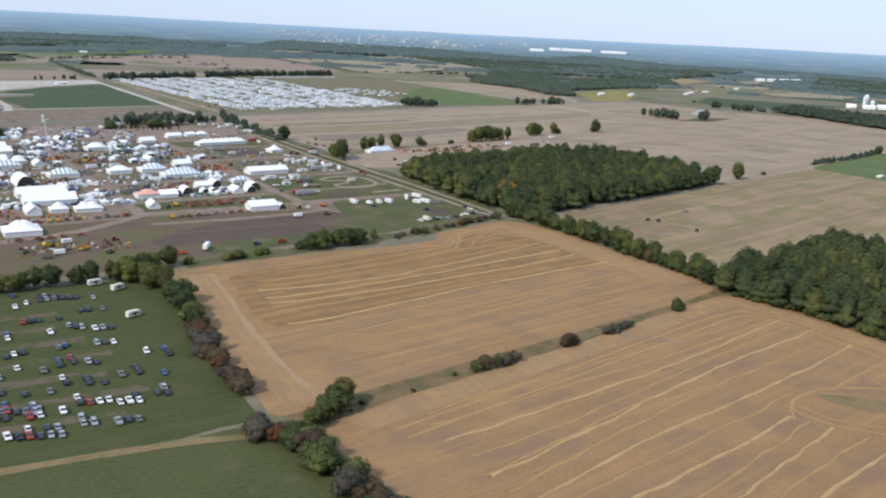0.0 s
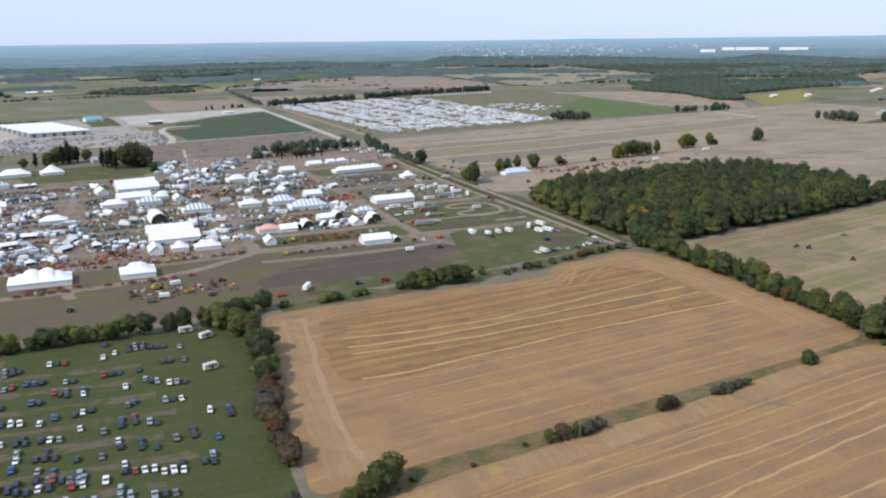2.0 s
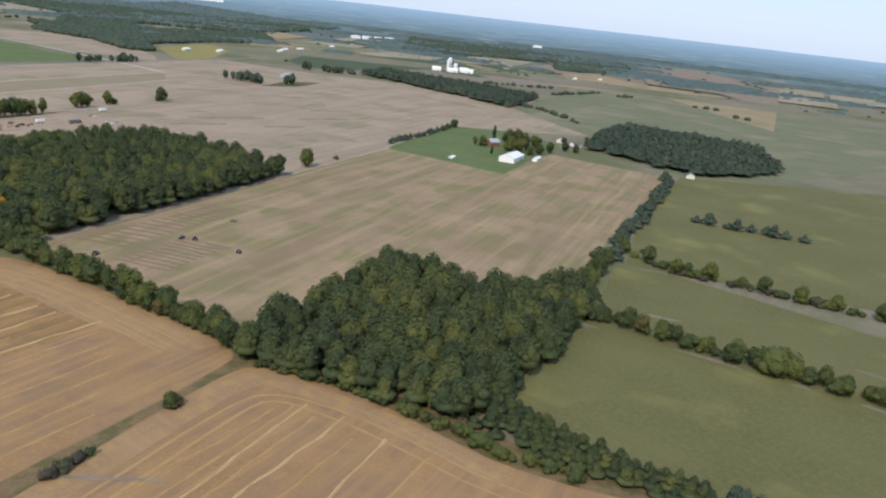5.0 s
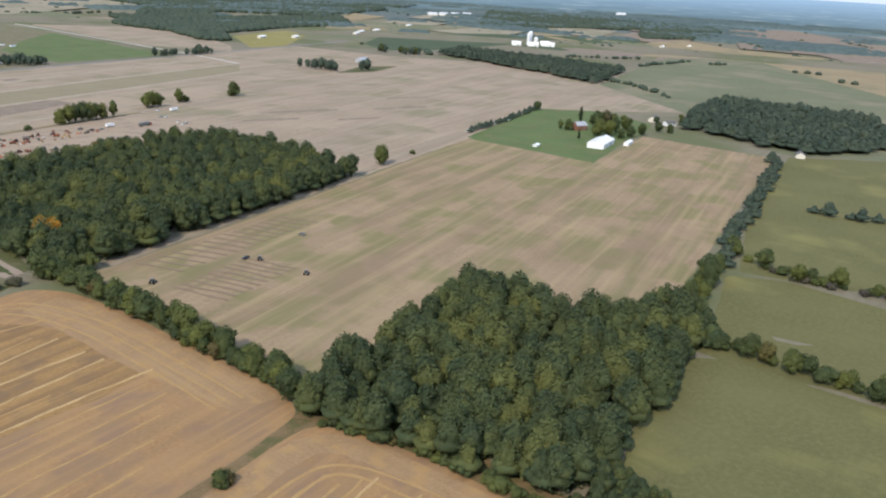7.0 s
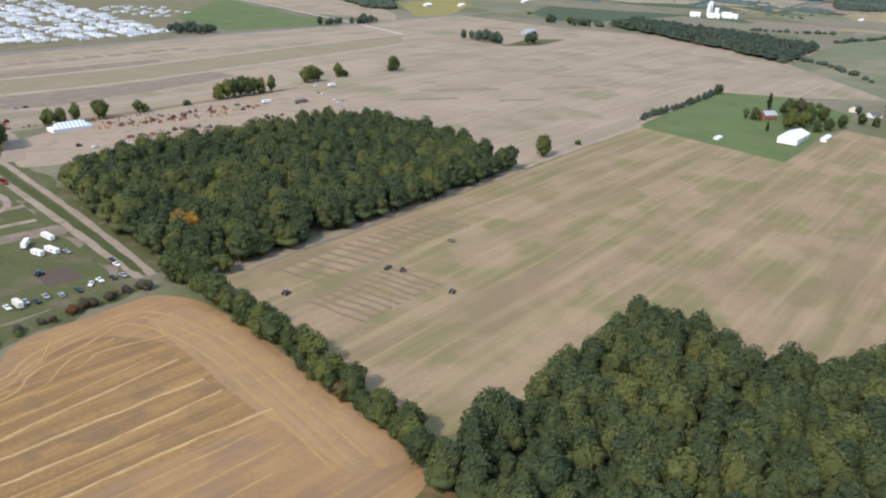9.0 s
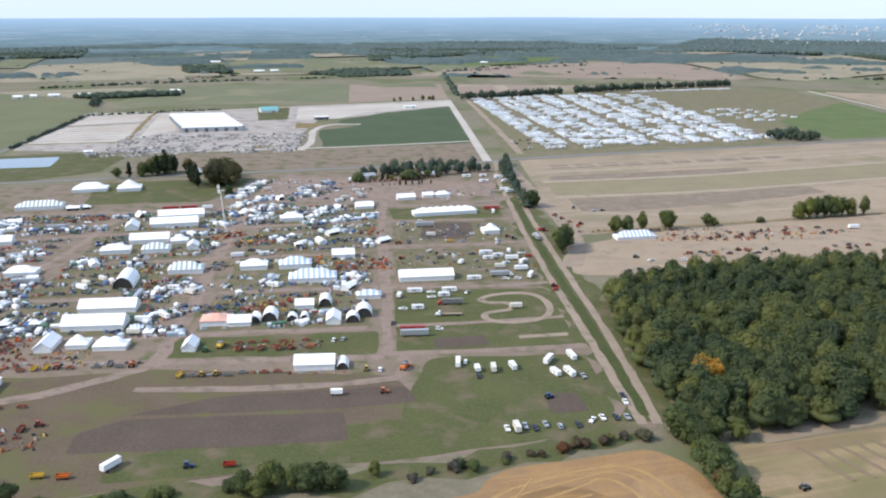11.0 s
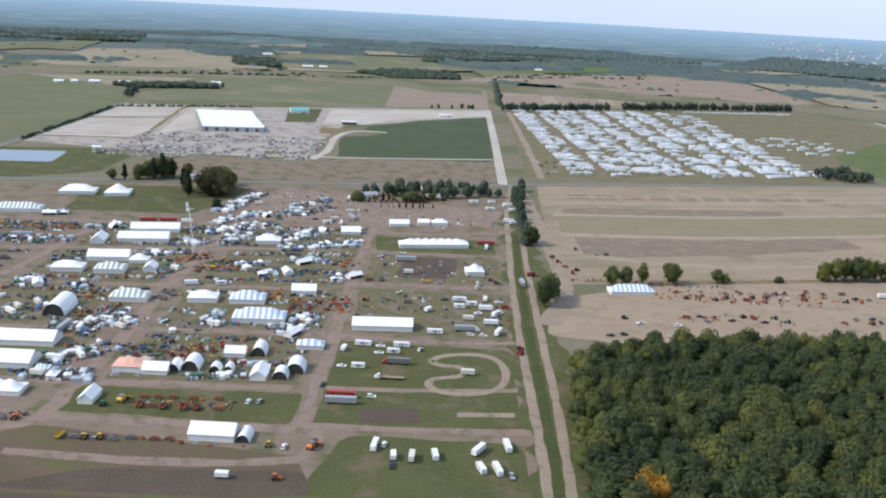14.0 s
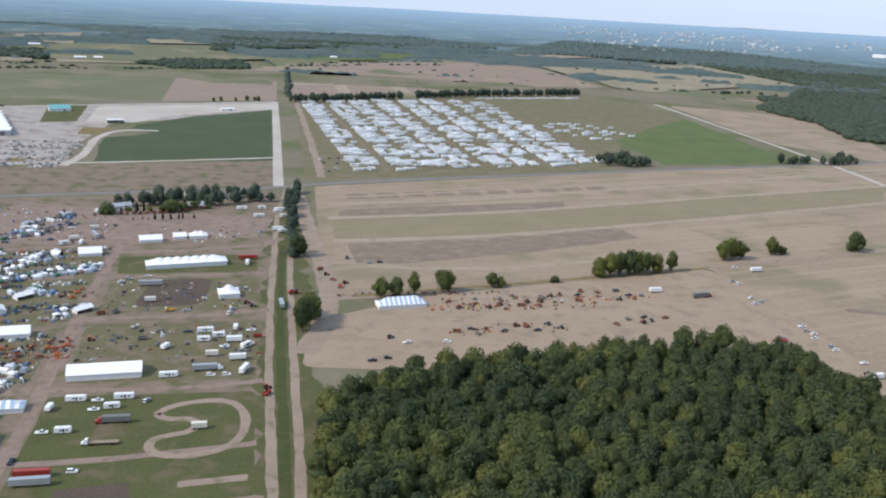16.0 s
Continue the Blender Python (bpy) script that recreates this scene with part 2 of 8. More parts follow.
M_DIRT = earth("dirt_track", (0.235, 0.182, 0.138), (0.285, 0.224, 0.172), (0.33, 0.265, 0.208), 22, 1.2, ((0.17, 0.15, 0.095), 9, 0.56, 0.7))
M_STREET = earth("trodden_fair_street", (0.205, 0.152, 0.122), (0.242, 0.182, 0.148), (0.278, 0.214, 0.176), 22, 1.2, ((0.165, 0.132, 0.098), 8, 0.50, 0.66))
M_PARKLANE = earth("driven_parking_grass", (0.098, 0.084, 0.050), (0.122, 0.096, 0.066), (0.140, 0.110, 0.078), 14, 1.6, ((0.062, 0.076, 0.026), 9, 0.46, 0.60))
M_SOIL = earth("bare_brown_earth", (0.100, 0.073, 0.050), (0.122, 0.091, 0.062), (0.148, 0.113, 0.079), 26, 1.6, ((0.112, 0.104, 0.048), 24, 0.46, 0.62))
M_FURROW = earth("turned_stubble_soil", (0.178, 0.128, 0.084), (0.202, 0.148, 0.098), (0.232, 0.174, 0.116), 8, 1.0)
M_SAND = earth("bare_sandy_yard", (0.268, 0.200, 0.140), (0.308, 0.236, 0.168), (0.345, 0.272, 0.202), 32, 1.6, ((0.235, 0.19, 0.14), 14, 0.52, 0.68))
M_GRAVEL = earth("pale_gravel", (0.36, 0.325, 0.285), (0.44, 0.405, 0.36), (0.52, 0.48, 0.43), 40, 2.0, ((0.385, 0.335, 0.285), 80, 0.45, 0.65))
M_YARD = earth("grey_plant_gravel", (0.285, 0.255, 0.228), (0.345, 0.312, 0.280), (0.41, 0.375, 0.338), 26, 2.0, ((0.23, 0.20, 0.175), 22, 0.50, 0.64))
M_TANFAR = earth("dull_tan_farmland", (0.222, 0.190, 0.132), (0.262, 0.226, 0.160), (0.295, 0.258, 0.188), 120, 6, ((0.19, 0.18, 0.115), 110, 0.52, 0.66), ((TILT, 14.0, 250, (0.30, 0.26, 0.185), 0.4),))
M_HAYWEST = earth("olive_pasture", (0.116, 0.124, 0.067), (0.140, 0.147, 0.081), (0.162, 0.165, 0.096), 110, 4.0, ((0.150, 0.140, 0.072), 90, 0.52, 0.66), ((TILT, 12.0, 250, (0.105, 0.112, 0.05), 0.4),))
M_BROWNFAR = earth("dull_brown_stubble", (0.225, 0.172, 0.134), (0.258, 0.200, 0.156), (0.285, 0.225, 0.178), 70, 5, None, ((TILT, 10.0, 200, (0.225, 0.172, 0.132), 0.5),))
M_OCHRE = earth("ochre_stubble", (0.225, 0.172, 0.096), (0.265, 0.205, 0.118), (0.295, 0.235, 0.145), 90, 5, ((0.20, 0.172, 0.10), 70, 0.52, 0.66))
M_LANE = earth("pale_trodden_lane", (0.285, 0.232, 0.170), (0.325, 0.266, 0.200), (0.36, 0.30, 0.23), 22, 1.6, ((0.26, 0.21, 0.15), 12, 0.52, 0.66))
M_ASPHALT = earth("worn_asphalt", (0.15, 0.145, 0.14), (0.19, 0.185, 0.175), (0.24, 0.235, 0.22), 20, 1.0)
M_WEED = earth("weedy_margin", (0.165, 0.122, 0.060), (0.20, 0.152, 0.074), (0.235, 0.178, 0.095), 9, 1.2, ((0.135, 0.118, 0.050), 14, 0.5, 0.66))
M_DULL = earth("dull_worked_soil", (0.170, 0.132, 0.10), (0.205, 0.160, 0.122), (0.235, 0.188, 0.145), 20, 1.5, ((0.25, 0.20, 0.15), 12, 0.48, 0.66), ((TILT, 3.0, 60, (0.16, 0.125, 0.095), 0.5),))
M_TURF = earth("caravan_park_turf", (0.125, 0.118, 0.060), (0.150, 0.138, 0.075), (0.18, 0.155, 0.095), 26, 2.2, ((0.19, 0.152, 0.112), 18, 0.50, 0.66))
# Outer land: its bluish grey holds painted distance haze.
M_FARWOOD = earth("hazed_woodland_floor", (0.085, 0.105, 0.10), (0.105, 0.13, 0.12), (0.13, 0.15, 0.13), 170, 12, ((0.22, 0.205, 0.165), 230, 0.60, 0.66))

# ---- shapes ----
MID = Vector((-180.0, -350.0))


def terrain(x, y):
    """Height of the land: level round the fair, rising to wooded hills at the horizon."""
    u = min(max((math.hypot(x - MID.x, y - MID.y) - 2300.0) / 2400.0, 0.0), 1.0)
    return 124.0 * u ** 1.1


def mesh_object(name, verts, faces, material, smooth=False):
    me = bpy.data.meshes.new(name)
    me.from_pydata([tuple(v) for v in verts], [], faces)
    me.materials.append(material)
    if smooth:
        me.shade_smooth()
    return new(name, me)


def quads_object(name, verts, quads, material, tint=None):
    """A mesh from arrays of corners and quads, with a tone for each corner."""
    me = bpy.data.meshes.new(name)
    count = len(quads)
    me.vertices.add(len(verts))
    me.vertices.foreach_set("co", np.asarray(verts, np.float32).ravel())
    size = quads.shape[1]
    me.loops.add(count * size)
    me.loops.foreach_set("vertex_index", np.asarray(quads, np.int32).ravel())
    me.polygons.add(count)
    me.polygons.foreach_set("loop_start", np.arange(count, dtype=np.int32) * size)
    if tint is not None:
        me.attributes.new("tint", "FLOAT", "POINT").data.foreach_set("value", np.asarray(tint, np.float32))
    me.update(calc_edges=True)
    me.materials.append(material)
    return new(name, me)


def part(name, bm, material, parent, label=""):
    """Links a bmesh as one mesh object under a thing or a part; the first one becomes the thing's own body."""
    main = parent is not None and parent.type == "MESH" and not len(parent.data.vertices)
    me = parent.data if main else bpy.data.meshes.new(name)
    bm.to_mesh(me)
    bm.free()
    for mt in material if isinstance(material, (list, tuple)) else (material,):
        me.materials.append(mt)
    if main:  # the main body is the thing itself
        return parent
    ob = new(name, me)
    ob.parent = parent
    return tagged(ob, label)


def smooth_line(points, rounds=2):
    pts = [Vector(p).to_2d() if len(p) > 2 else Vector(p) for p in points]
    for _ in range(rounds):
        out = [pts[0]]
        for a, b in zip(pts, pts[1:]):
            out += [a * 0.75 + b * 0.25, a * 0.25 + b * 0.75]
        pts = out + [pts[-1]]
    return pts


def round_corners(points, radius):
    """The outline of a field, its corners rounded as machines turn there."""
    pts, out = [Vector(p) for p in points], []
    for i, p in enumerate(pts):
        a, b = pts[i - 1], pts[(i + 1) % len(pts)]
        r = min(radius, (a - p).length * 0.45, (b - p).length * 0.45)
        s, e = p + (a - p).normalized() * r, p + (b - p).normalized() * r
        for k in range(5):
            u = k / 4
            out.append(s * (1 - u) ** 2 + p * 2 * u * (1 - u) + e * u * u)
    return out


def field(name, points, material, lift, label="", radius=6.0, wobble=0.8, category="field"):
    """A piece of ground laid over the land, with an uneven edge."""
    outline = round_corners(points, radius) if radius else [Vector(p) for p in points]
    rng = random.Random(len(points) * 7 + int(points[0][0]))
    edge = []
    for i, p in enumerate(outline):
        q = outline[(i + 1) % len(outline)]
        steps = max(1, int((q - p).length / 12)) if wobble else 1
        for k in range(steps):
            r = p.lerp(q, k / steps)
            stray = wobble if k else 0.0
            edge.append((r.x + rng.uniform(-stray, stray), r.y + rng.uniform(-stray, stray)))
    bm = bmesh.new()
    bm.faces.new([bm.verts.new((x, y, 0)) for x, y in edge])
    far = max(math.hypot(x - MID.x, y - MID.y) for x, y in edge) > 2250
    if far:
        bmesh.ops.triangulate(bm, faces=bm.faces[:])
        for _ in range(5):
            long = [e for e in bm.edges if e.calc_length() > 220]
            if not long:
                break
            bmesh.ops.subdivide_edges(bm, edges=long, cuts=1)
            bmesh.ops.triangulate(bm, faces=bm.faces[:])
    bm.normal_update()
    if sum(f.normal.z for f in bm.faces) < 0:
        bmesh.ops.reverse_faces(bm, faces=bm.faces[:])
    for v in bm.verts:
        v.co.z = terrain(v.co.x, v.co.y) + lift + min(2.5, max(0.0, (math.hypot(v.co.x - MID.x, v.co.y - MID.y) - 2150) / 100))
    ob = part(name, bm, material, None)
    return tagged(ob, label, category, kind="structure")


def ribbon(name, points, width, material, lift, label="", category="road", rough_edge=0.25, rounds=2):
    """A track or road of one width along a line."""
    line = smooth_line(points, rounds)
    dense = []
    for a, b in zip(line, line[1:]):
        k = max(1, int((b - a).length / 9))
        dense += [a.lerp(b, i / k) for i in range(k)]
    dense.append(line[-1])
    rng = random.Random(int(points[0][0] * 3 + points[-1][1]))
    verts, faces = [], []
    for i, p in enumerate(dense):
        way = (dense[min(i + 1, len(dense) - 1)] - dense[max(i - 1, 0)]).normalized()
        side = Vector((-way.y, way.x)) * width / 2
        for s in (1, -1):
            q = p + s * side * (1 + rng.uniform(-rough_edge, rough_edge))
            verts.append((q.x, q.y, terrain(q.x, q.y) + lift))
        if i:
            k = 2 * i
            faces.append((k - 2, k - 1, k + 1, k))
    ob = mesh_object(name, verts, faces, material)
    return tagged(ob, label, category, kind="structure")


# ---- the land ----
def build_ground():
    verts, faces = [(MID.x, MID.y, 0)], []
    rings = [60 * i for i in range(1, 11)] + [600 + 190 * i for i in range(1, 9)] + [2300 + 120 * i for i in range(1, 21)]
    n = 96
    for r in rings:
        for k in range(n):
            a = 2 * math.pi * k / n
            x, y = MID.x + r * math.cos(a), MID.y + r * math.sin(a)
            verts.append((x, y, terrain(x, y) + (5.0 * noise.noise((x / 500, y / 500, 0)) if r > 2500 else 0)))
    for k in range(n):
        faces.append((0, 1 + k, 1 + (k + 1) % n))
    for i in range(len(rings) - 1):
        for k in range(n):
            a, b = 1 + i * n + k, 1 + i * n + (k + 1) % n
            faces.append((a, a + n, b + n, b))
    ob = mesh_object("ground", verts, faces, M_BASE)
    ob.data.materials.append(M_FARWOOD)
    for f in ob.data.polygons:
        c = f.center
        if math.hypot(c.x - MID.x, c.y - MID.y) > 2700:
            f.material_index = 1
    tagged(ob, "dry open farmland reaching wooded hills at the horizon", "ground", kind="structure")


build_ground()
field("field_golden", [(-259, -51), (-266, -100), (-271, -150), (-276, -200), (-279, -243), (-247, -235), (-193, -227), (-129, -218), (-77, -210), (-40, -204), (-6, -196), (0, -180), (3, -150), (3, -113), (5, -61), (1, -26), (-12, -9),
                       (-45, -17), (-72, -22), (-82, -30), (-86, -40), (-115, -47), (-156, -44), (-200, -46)], M_STUBBLE, 0.10, "golden harvested grain stubble with straw rows", 9)
field("field_golden", [(-271, -253), (-198, -239), (-139, -230), (-110, -224), (-63, -213), (-24, -206), (-8, -206), (0, -232), (2, -268), (-3, -297), (-6, -323), (-1, -353), (8, -377), (10, -400), (8, -520), (-250, -520), (-258, -400), (-266, -311)],
      M_STUBBLE, 0.10, "golden harvested grain stubble with straw rows", 16)
field("swath_area", [(-236, -70), (-246, -150), (-238, -160), (-150, -146), (-26, -130), (-27, -60), (-44, -38), (-66, -36), (-80, -58), (-150, -60)], M_GOLDROWS, 0.112, "bright golden stubble between straw rows", 10, 2.5)
field("headland", [(-27, -34), (-27, -128), (-22, -178), (-3, -182), (0, -150), (0, -113), (2, -61), (-5, -30)], M_HEADLAND, 0.118, "pale driven headland of the stubble field", 3, 1.0)
field("headland", [(-257, -60), (-242, -64), (-253, -150), (-257, -205), (-250, -232), (-272, -236), (-268, -180), (-264, -120)], M_HEADLAND, 0.118, "pale driven headland of the stubble field", 3, 1.0)
ribbon("headland", [(-256, -258), (-200, -247), (-110, -231), (-40, -216), (-14, -214), (-8, -240), (-9, -300), (-14, -330)], 12, M_HEADLAND, 0.118, "pale driven headland of the stubble field", "field", 0.12, 3)
field("field_margin", [(-284, -247), (-247, -232), (-193, -224), (-129, -215), (-77, -207), (-10, -194), (2, -196), (-4, -210), (-24, -209), (-63, -216), (-110, -227), (-139, -233), (-198, -242), (-276, -258)], M_MARGIN, 0.09, "rough grass strip between two stubble fields", 2)
field("field_parking", [(-440, -58), (-380, -56), (-262, -60), (-276, -150), (-282, -240), (-440, -248)], M_PARK, 0.06, "green grass field used for car parking", 2)
field("field_grass", [(-900, -244), (-282, -243), (-256, -320), (-245, -560), (-900, -560)], M_MEADOW, 0.05, "green grass below the parking field", 2)
field("field_fair", [(-640, -40), (-380, -52), (-262, -44), (-120, -16), (-4, 8), (-10, 250), (-6, 660), (-260, 622), (-640, 520)], M_WORN, 0.05, "trampled turf and earth of the fairground", 3)
field("field_tan", [(40, -8), (285, 47), (506, 102), (499, -42), (560, -30), (673, -10), (672, -152), (440, -200), (200, -250), (60, -190), (10, -176), (13, -120), (16, -80), (18, -45), (22, -8)], M_TAN, 0.06, "dull tan harvested field with green patches", 4)
field("field_lawn", [(502, 104), (746, 172), (800, 110), (760, 20), (673, -8), (640, -8), (499, -44)], M_LAWN, 0.09, "green pasture beside the farmyard", 3)
field("field_pale", [(22, 336), (30, 690), (330, 772), (850, 888), (1040, 935), (1080, 720), (1200, 480), (1290, 318), (1069, 256), (893, 38), (800, 110), (746, 172), (506, 104), (300, 60), (280, 230), (330, 398), (142, 362)],
      M_TAN2, 0.04, "wide pale tan harvested field", 3)
field("field_yard", [(4, 232), (8, 262), (26, 309), (94, 345), (200, 372), (326, 398), (334, 330), (334, 250), (322, 190), (306, 120), (290, 200), (120, 215)], M_SAND, 0.08, "bare sandy machinery yard", 8)
field("field_hay", [(35, -305), (72, -293), (146, -280), (157, -297), (156, -342), (156, -397), (156, -560), (32, -560), (24, -400)], M_HAY, 0.07, "olive green hayfield", 8)
field("field_hay", [(190, -277), (274, -252), (290, -280), (286, -318), (277, -374), (262, -470), (205, -470), (205, -388), (207, -340), (199, -296)], M_HAY, 0.07, "olive green hayfield with a yellow edge", 6)
field("field_hay", [(286, -256), (450, -205), (690, -160), (760, -240), (900, -420), (600, -560), (340, -460), (306, -330)], M_HAY, 0.05, "olive green hayfield", 4)
field("field_hay", [(893, 38), (1069, 256), (1290, 318), (1700, 420), (2200, 60), (1700, -500), (1000, -300), (760, -240), (700, -150)], M_HAYFAR, 0.03, "grey green hayfield beyond the wood", 4)
field("field_crop", [(-209, 802), (-214, 860), (-224, 915), (-226, 975), (-197, 990), (-172, 1016), (-205, 1050), (-203, 1086), (-160, 1150), (-129, 1190), (-14, 1290), (-8, 1200), (-11, 832)], M_CROP, 0.10, "dark green crop beside the gravel road", 8)
field("field_green", [(488, 842), (496, 1036), (620, 1190), (744, 1320), (700, 900), (650, 872)], M_LAWN, 0.08, "bright green field beside the caravan park", 5)
field("field_caravans", [(22, 724), (24, 1440), (454, 1669), (760, 1780), (744, 1320), (500, 1036), (440, 846), (330, 782)], M_TURF, 0.04, "worn grass of the caravan park", 3)
field("field_gravel", [(-634, 1161), (-400, 1250), (1 - 10, 1404), (-8, 1250), (-130, 1200), (-160, 1150), (-240, 1090), (-250, 900), (-235, 788), (-420, 770), (-600, 800)], M_YARD, 0.06, "grey gravel plant yard", 3)
field("gravel_lot", [(-612, 850), (-609, 1020), (-507, 1060), (-478, 872)], M_GRAVEL, 0.08, "pale gravel storage lot", 3)
field("gravel_lot", [(-613, 1046), (-630, 1200), (-523, 1232), (-508, 1096)], M_GRAVEL, 0.08, "pale gravel storage lot", 3)
field("gravel_lot", [(-275, 1100), (-289, 1272), (-14, 1375), (-12, 1300), (-171, 1190), (-205, 1110)], M_GRAVEL, 0.08, "pale gravel storage lot", 12)
field("gravel_lot", [(-500, 1100), (-516, 1232), (-478, 1240), (-440, 985), (-470, 900)], M_GRAVEL, 0.08, "pale gravel storage lot", 8)
field("field_west", [(-607, 519), (-595, 757), (-640, 1180), (-694, 1422), (-1113, 1595), (-1240, 1250), (-1120, 900), (-1000, 700), (-731, 505)], M_HAYWEST, 0.03, "flat olive green field west of the road", 3)
field("field_west", [(-646, 1319), (-647, 1902), (-225, 2037), (-199, 1375)], M_HAYFAR, 0.05, "flat grey green field behind the plant", 3)
field("field_brown", [(-1107, 1667), (-1106, 2207), (-742, 2388), (-639, 1929), (-694, 1450)], M_TANFAR, 0.07, "yellowish harvested field", 3)
field("field_brown", [(-203, 1360), (-225, 1890), (-3, 2050), (-7, 1700), (-8, 1420)], M_BROWNFAR, 0.07, "brown harvested field", 3)
field("field_brown", [(14, 1500), (15, 2130), (237, 2228), (586, 2295), (718, 2168), (773, 1830), (640, 1790), (320, 1640)], M_BROWNFAR, 0.07, "brown harvested field with pale lanes", 3)
for a, b in (((237, 2228), (258, 1620)), ((13, 1898), (769, 2071)), ((381, 2250), (388, 1670)), ((586, 2290), (619, 1780)), ((14, 1720), (690, 1900)), ((120, 2170), (130, 1570))):
    ribbon("track", [a, ((a[0] + b[0]) / 2, (a[1] + b[1]) / 2), b], 26, M_LANE, 0.11, "pale lane between harvested plots", "track", 0.2)
field("field_green", [(-545, 2061), (-592, 2392), (-191, 2463), (-129, 2306), (-4, 2229), (-346, 2063)], M_HAYFAR, 0.07, "pale green field far off", 3)
field("field_green", [(9, 2200), (120, 2440), (434, 2718), (451, 2373), (230, 2260)], M_LAWN, 0.07, "green field far off", 3)
field("field_brown", [(782, 2241), (1252, 2331), (1348, 1849), (1213, 1890), (880, 1768), (800, 1830)], M_TANFAR, 0.07, "grey tan harvested field", 3)
field("field_brown", [(881, 1705), (1079, 1652), (1010, 1200), (919, 984), (847, 887), (763, 1043), (800, 1500)], M_TAN2, 0.07, "pale harvested field beyond the caravans", 3)
field("field_brown", [(724, 2534), (1046, 2728), (997, 2481), (754, 2409)], M_TANFAR, 0.07, "tan harvested field among woods", 3)
field("field_brown", [(-745, 2556), (-589, 2690), (-557, 2394), (-716, 2390)], M_TANFAR, 0.07, "tan harvested field far off", 3)
field("field_brown", [(-1329, 1291), (-1401, 1704), (-1293, 2036), (-1172, 1859), (-1180, 1640), (-1260, 1346)], M_TANFAR, 0.05, "tan field beyond the hedges", 3)
field("field_green", [(-1540, 1570), (-1651, 1718), (-1362, 2173), (-1162, 2444), (-1136, 2281), (-1396, 1826)], M_HAYFAR, 0.07, "grey green field far off", 3)
field("field_yellow", [(930, 935), (1072, 1163), (1360, 1290), (1250, 1120), (1019, 937)], M_YELLOW, 0.08, "yellow ripening bean field", 3)
field("field_crop", [(1235, 925), (1574, 1144), (1807, 981), (2130, 683), (1833, 600), (1598, 640), (1597, 784), (1240, 760), (1170, 800)], M_CROP, 0.07, "dark green crop near the silos", 3)
field("field_green", [(1421, 1281), (1692, 1355), (1929, 1066), (1590, 1150), (1299, 995), (1328, 1165)], M_HAYFAR, 0.06, "pale green field behind the silos", 3)
field("field_brown", [(1666, 482), (2035, 629), (2197, 612), (2110, 416), (2128, 206), (1923, 9), (1408, -100), (1680, 127), (1851, 255), (1809, 372)], M_OCHRE, 0.06, "ochre stubble field at the far edge", 3)
field("field_brown", [(2615, 624), (2812, 490), (2570, 149), (2009, 27), (2190, 224), (2148, 415)], M_DULL, 0.06, "far brown field plots", 3)
field("field_brown", [(2767, 1125), (2960, 1000), (2900, 680), (2760, 700), (2754, 920)], M_TANFAR, 0.06, "tan field among far woods", 3)
field("field_plot", [(783, 562), (893, 611), (955, 583), (849, 545)], M_GRASS, 0.07, "green grass round the field barn", 6)


def patchwork():
    """Far farmland: plots of differing crops along the lot lines."""
    rng = random.Random(41)
    c, q = math.cos(radians(12)), math.sin(radians(12))
    for i in range(-12, 14):
        for j in range(-3, 15):
            u, v, w, d = i * 250 + rng.uniform(-30, 30), j * 215 + rng.uniform(-30, 30), rng.uniform(170, 245), rng.uniform(120, 208)
            x, y = c * u - q * v, q * u + c * v
            r, a = math.hypot(x - MID.x, y - MID.y), math.degrees(math.atan2(y - MID.y, x - MID.x))
            if not (1950 < r < 2950 and -12 < a < 138) or rng.random() < 0.25:
                continue
            corners = [(x + c * e * w / 2 - q * f * d / 2, y + q * e * w / 2 + c * f * d / 2) for e, f in ((-1, -1), (1, -1), (1, 1), (-1, 1))]
            field("far_plot", corners, rng.choice((M_TANFAR, M_HAYFAR, M_HAYWEST, M_HAYFAR, M_HAYFAR, M_TANFAR) if x < 1400 else (M_TANFAR, M_OCHRE, M_HAYFAR, M_TANFAR, M_DULL)), 0.02, "far farm plot along the lot lines", 3)


patchwork()

# roads and tracks
ribbon("track", [(-10, 12), (-11, 105), (-14, 274), (-10, 477), (-9, 560), (2, 690)], 4.6, M_DIRT, 0.115, "pale dirt track beside the fair", "track")
ribbon("track", [(-3, 12), (1, 104), (0, 273), (0, 377), (2, 470), (6, 600), (10, 690)], 4.4, M_DIRT, 0.12, "pale dirt track beside the woods", "track")
ribbon("verge", [(-250, -41), (-175, -33), (-112, -27), (-60, -10), (-14, 5)], 15, M_GRASS, 0.064, "weedy grass strip above the stubble field", "verge", 0.6)
ribbon("verge", [(-4, 14), (-3, 104), (-4, 273), (-2, 420), (0, 560)], 27, M_GRASS, 0.075, "green grass verge along the dirt tracks", "verge", 0.5)
ribbon("ditch", [(-6.2, 20), (-5.5, 104), (-7.4, 273), (-4.6, 470)], 5.0, M_PARK, 0.14, "grassy ditch between two dirt tracks", "ditch")
ribbon("road", [(-900, 515), (-600, 566), (-257, 634), (-3, 682), (21, 702), (331, 778), (852, 894), (1250, 985)], 9.0, M_ASPHALT, 0.13, "grey asphalt concession road", "road", 0.05)
ribbon("road", [(-7, 690), (-8, 1000), (-11, 1396)], 11.0, M_GRAVEL, 0.136, "pale gravel road", "road", 0.05)
ribbon("road", [(-591, 260), (-600, 477), (-609, 803), (-632, 1228)], 9.0, M_ASPHALT, 0.12, "grey road along the west fields", "road", 0.05)
ribbon("track", [(-630, 1166), (-400, 1254), (-11, 1400)], 8.0, M_GRAVEL, 0.12, "pale gravel track", "track", 0.1)
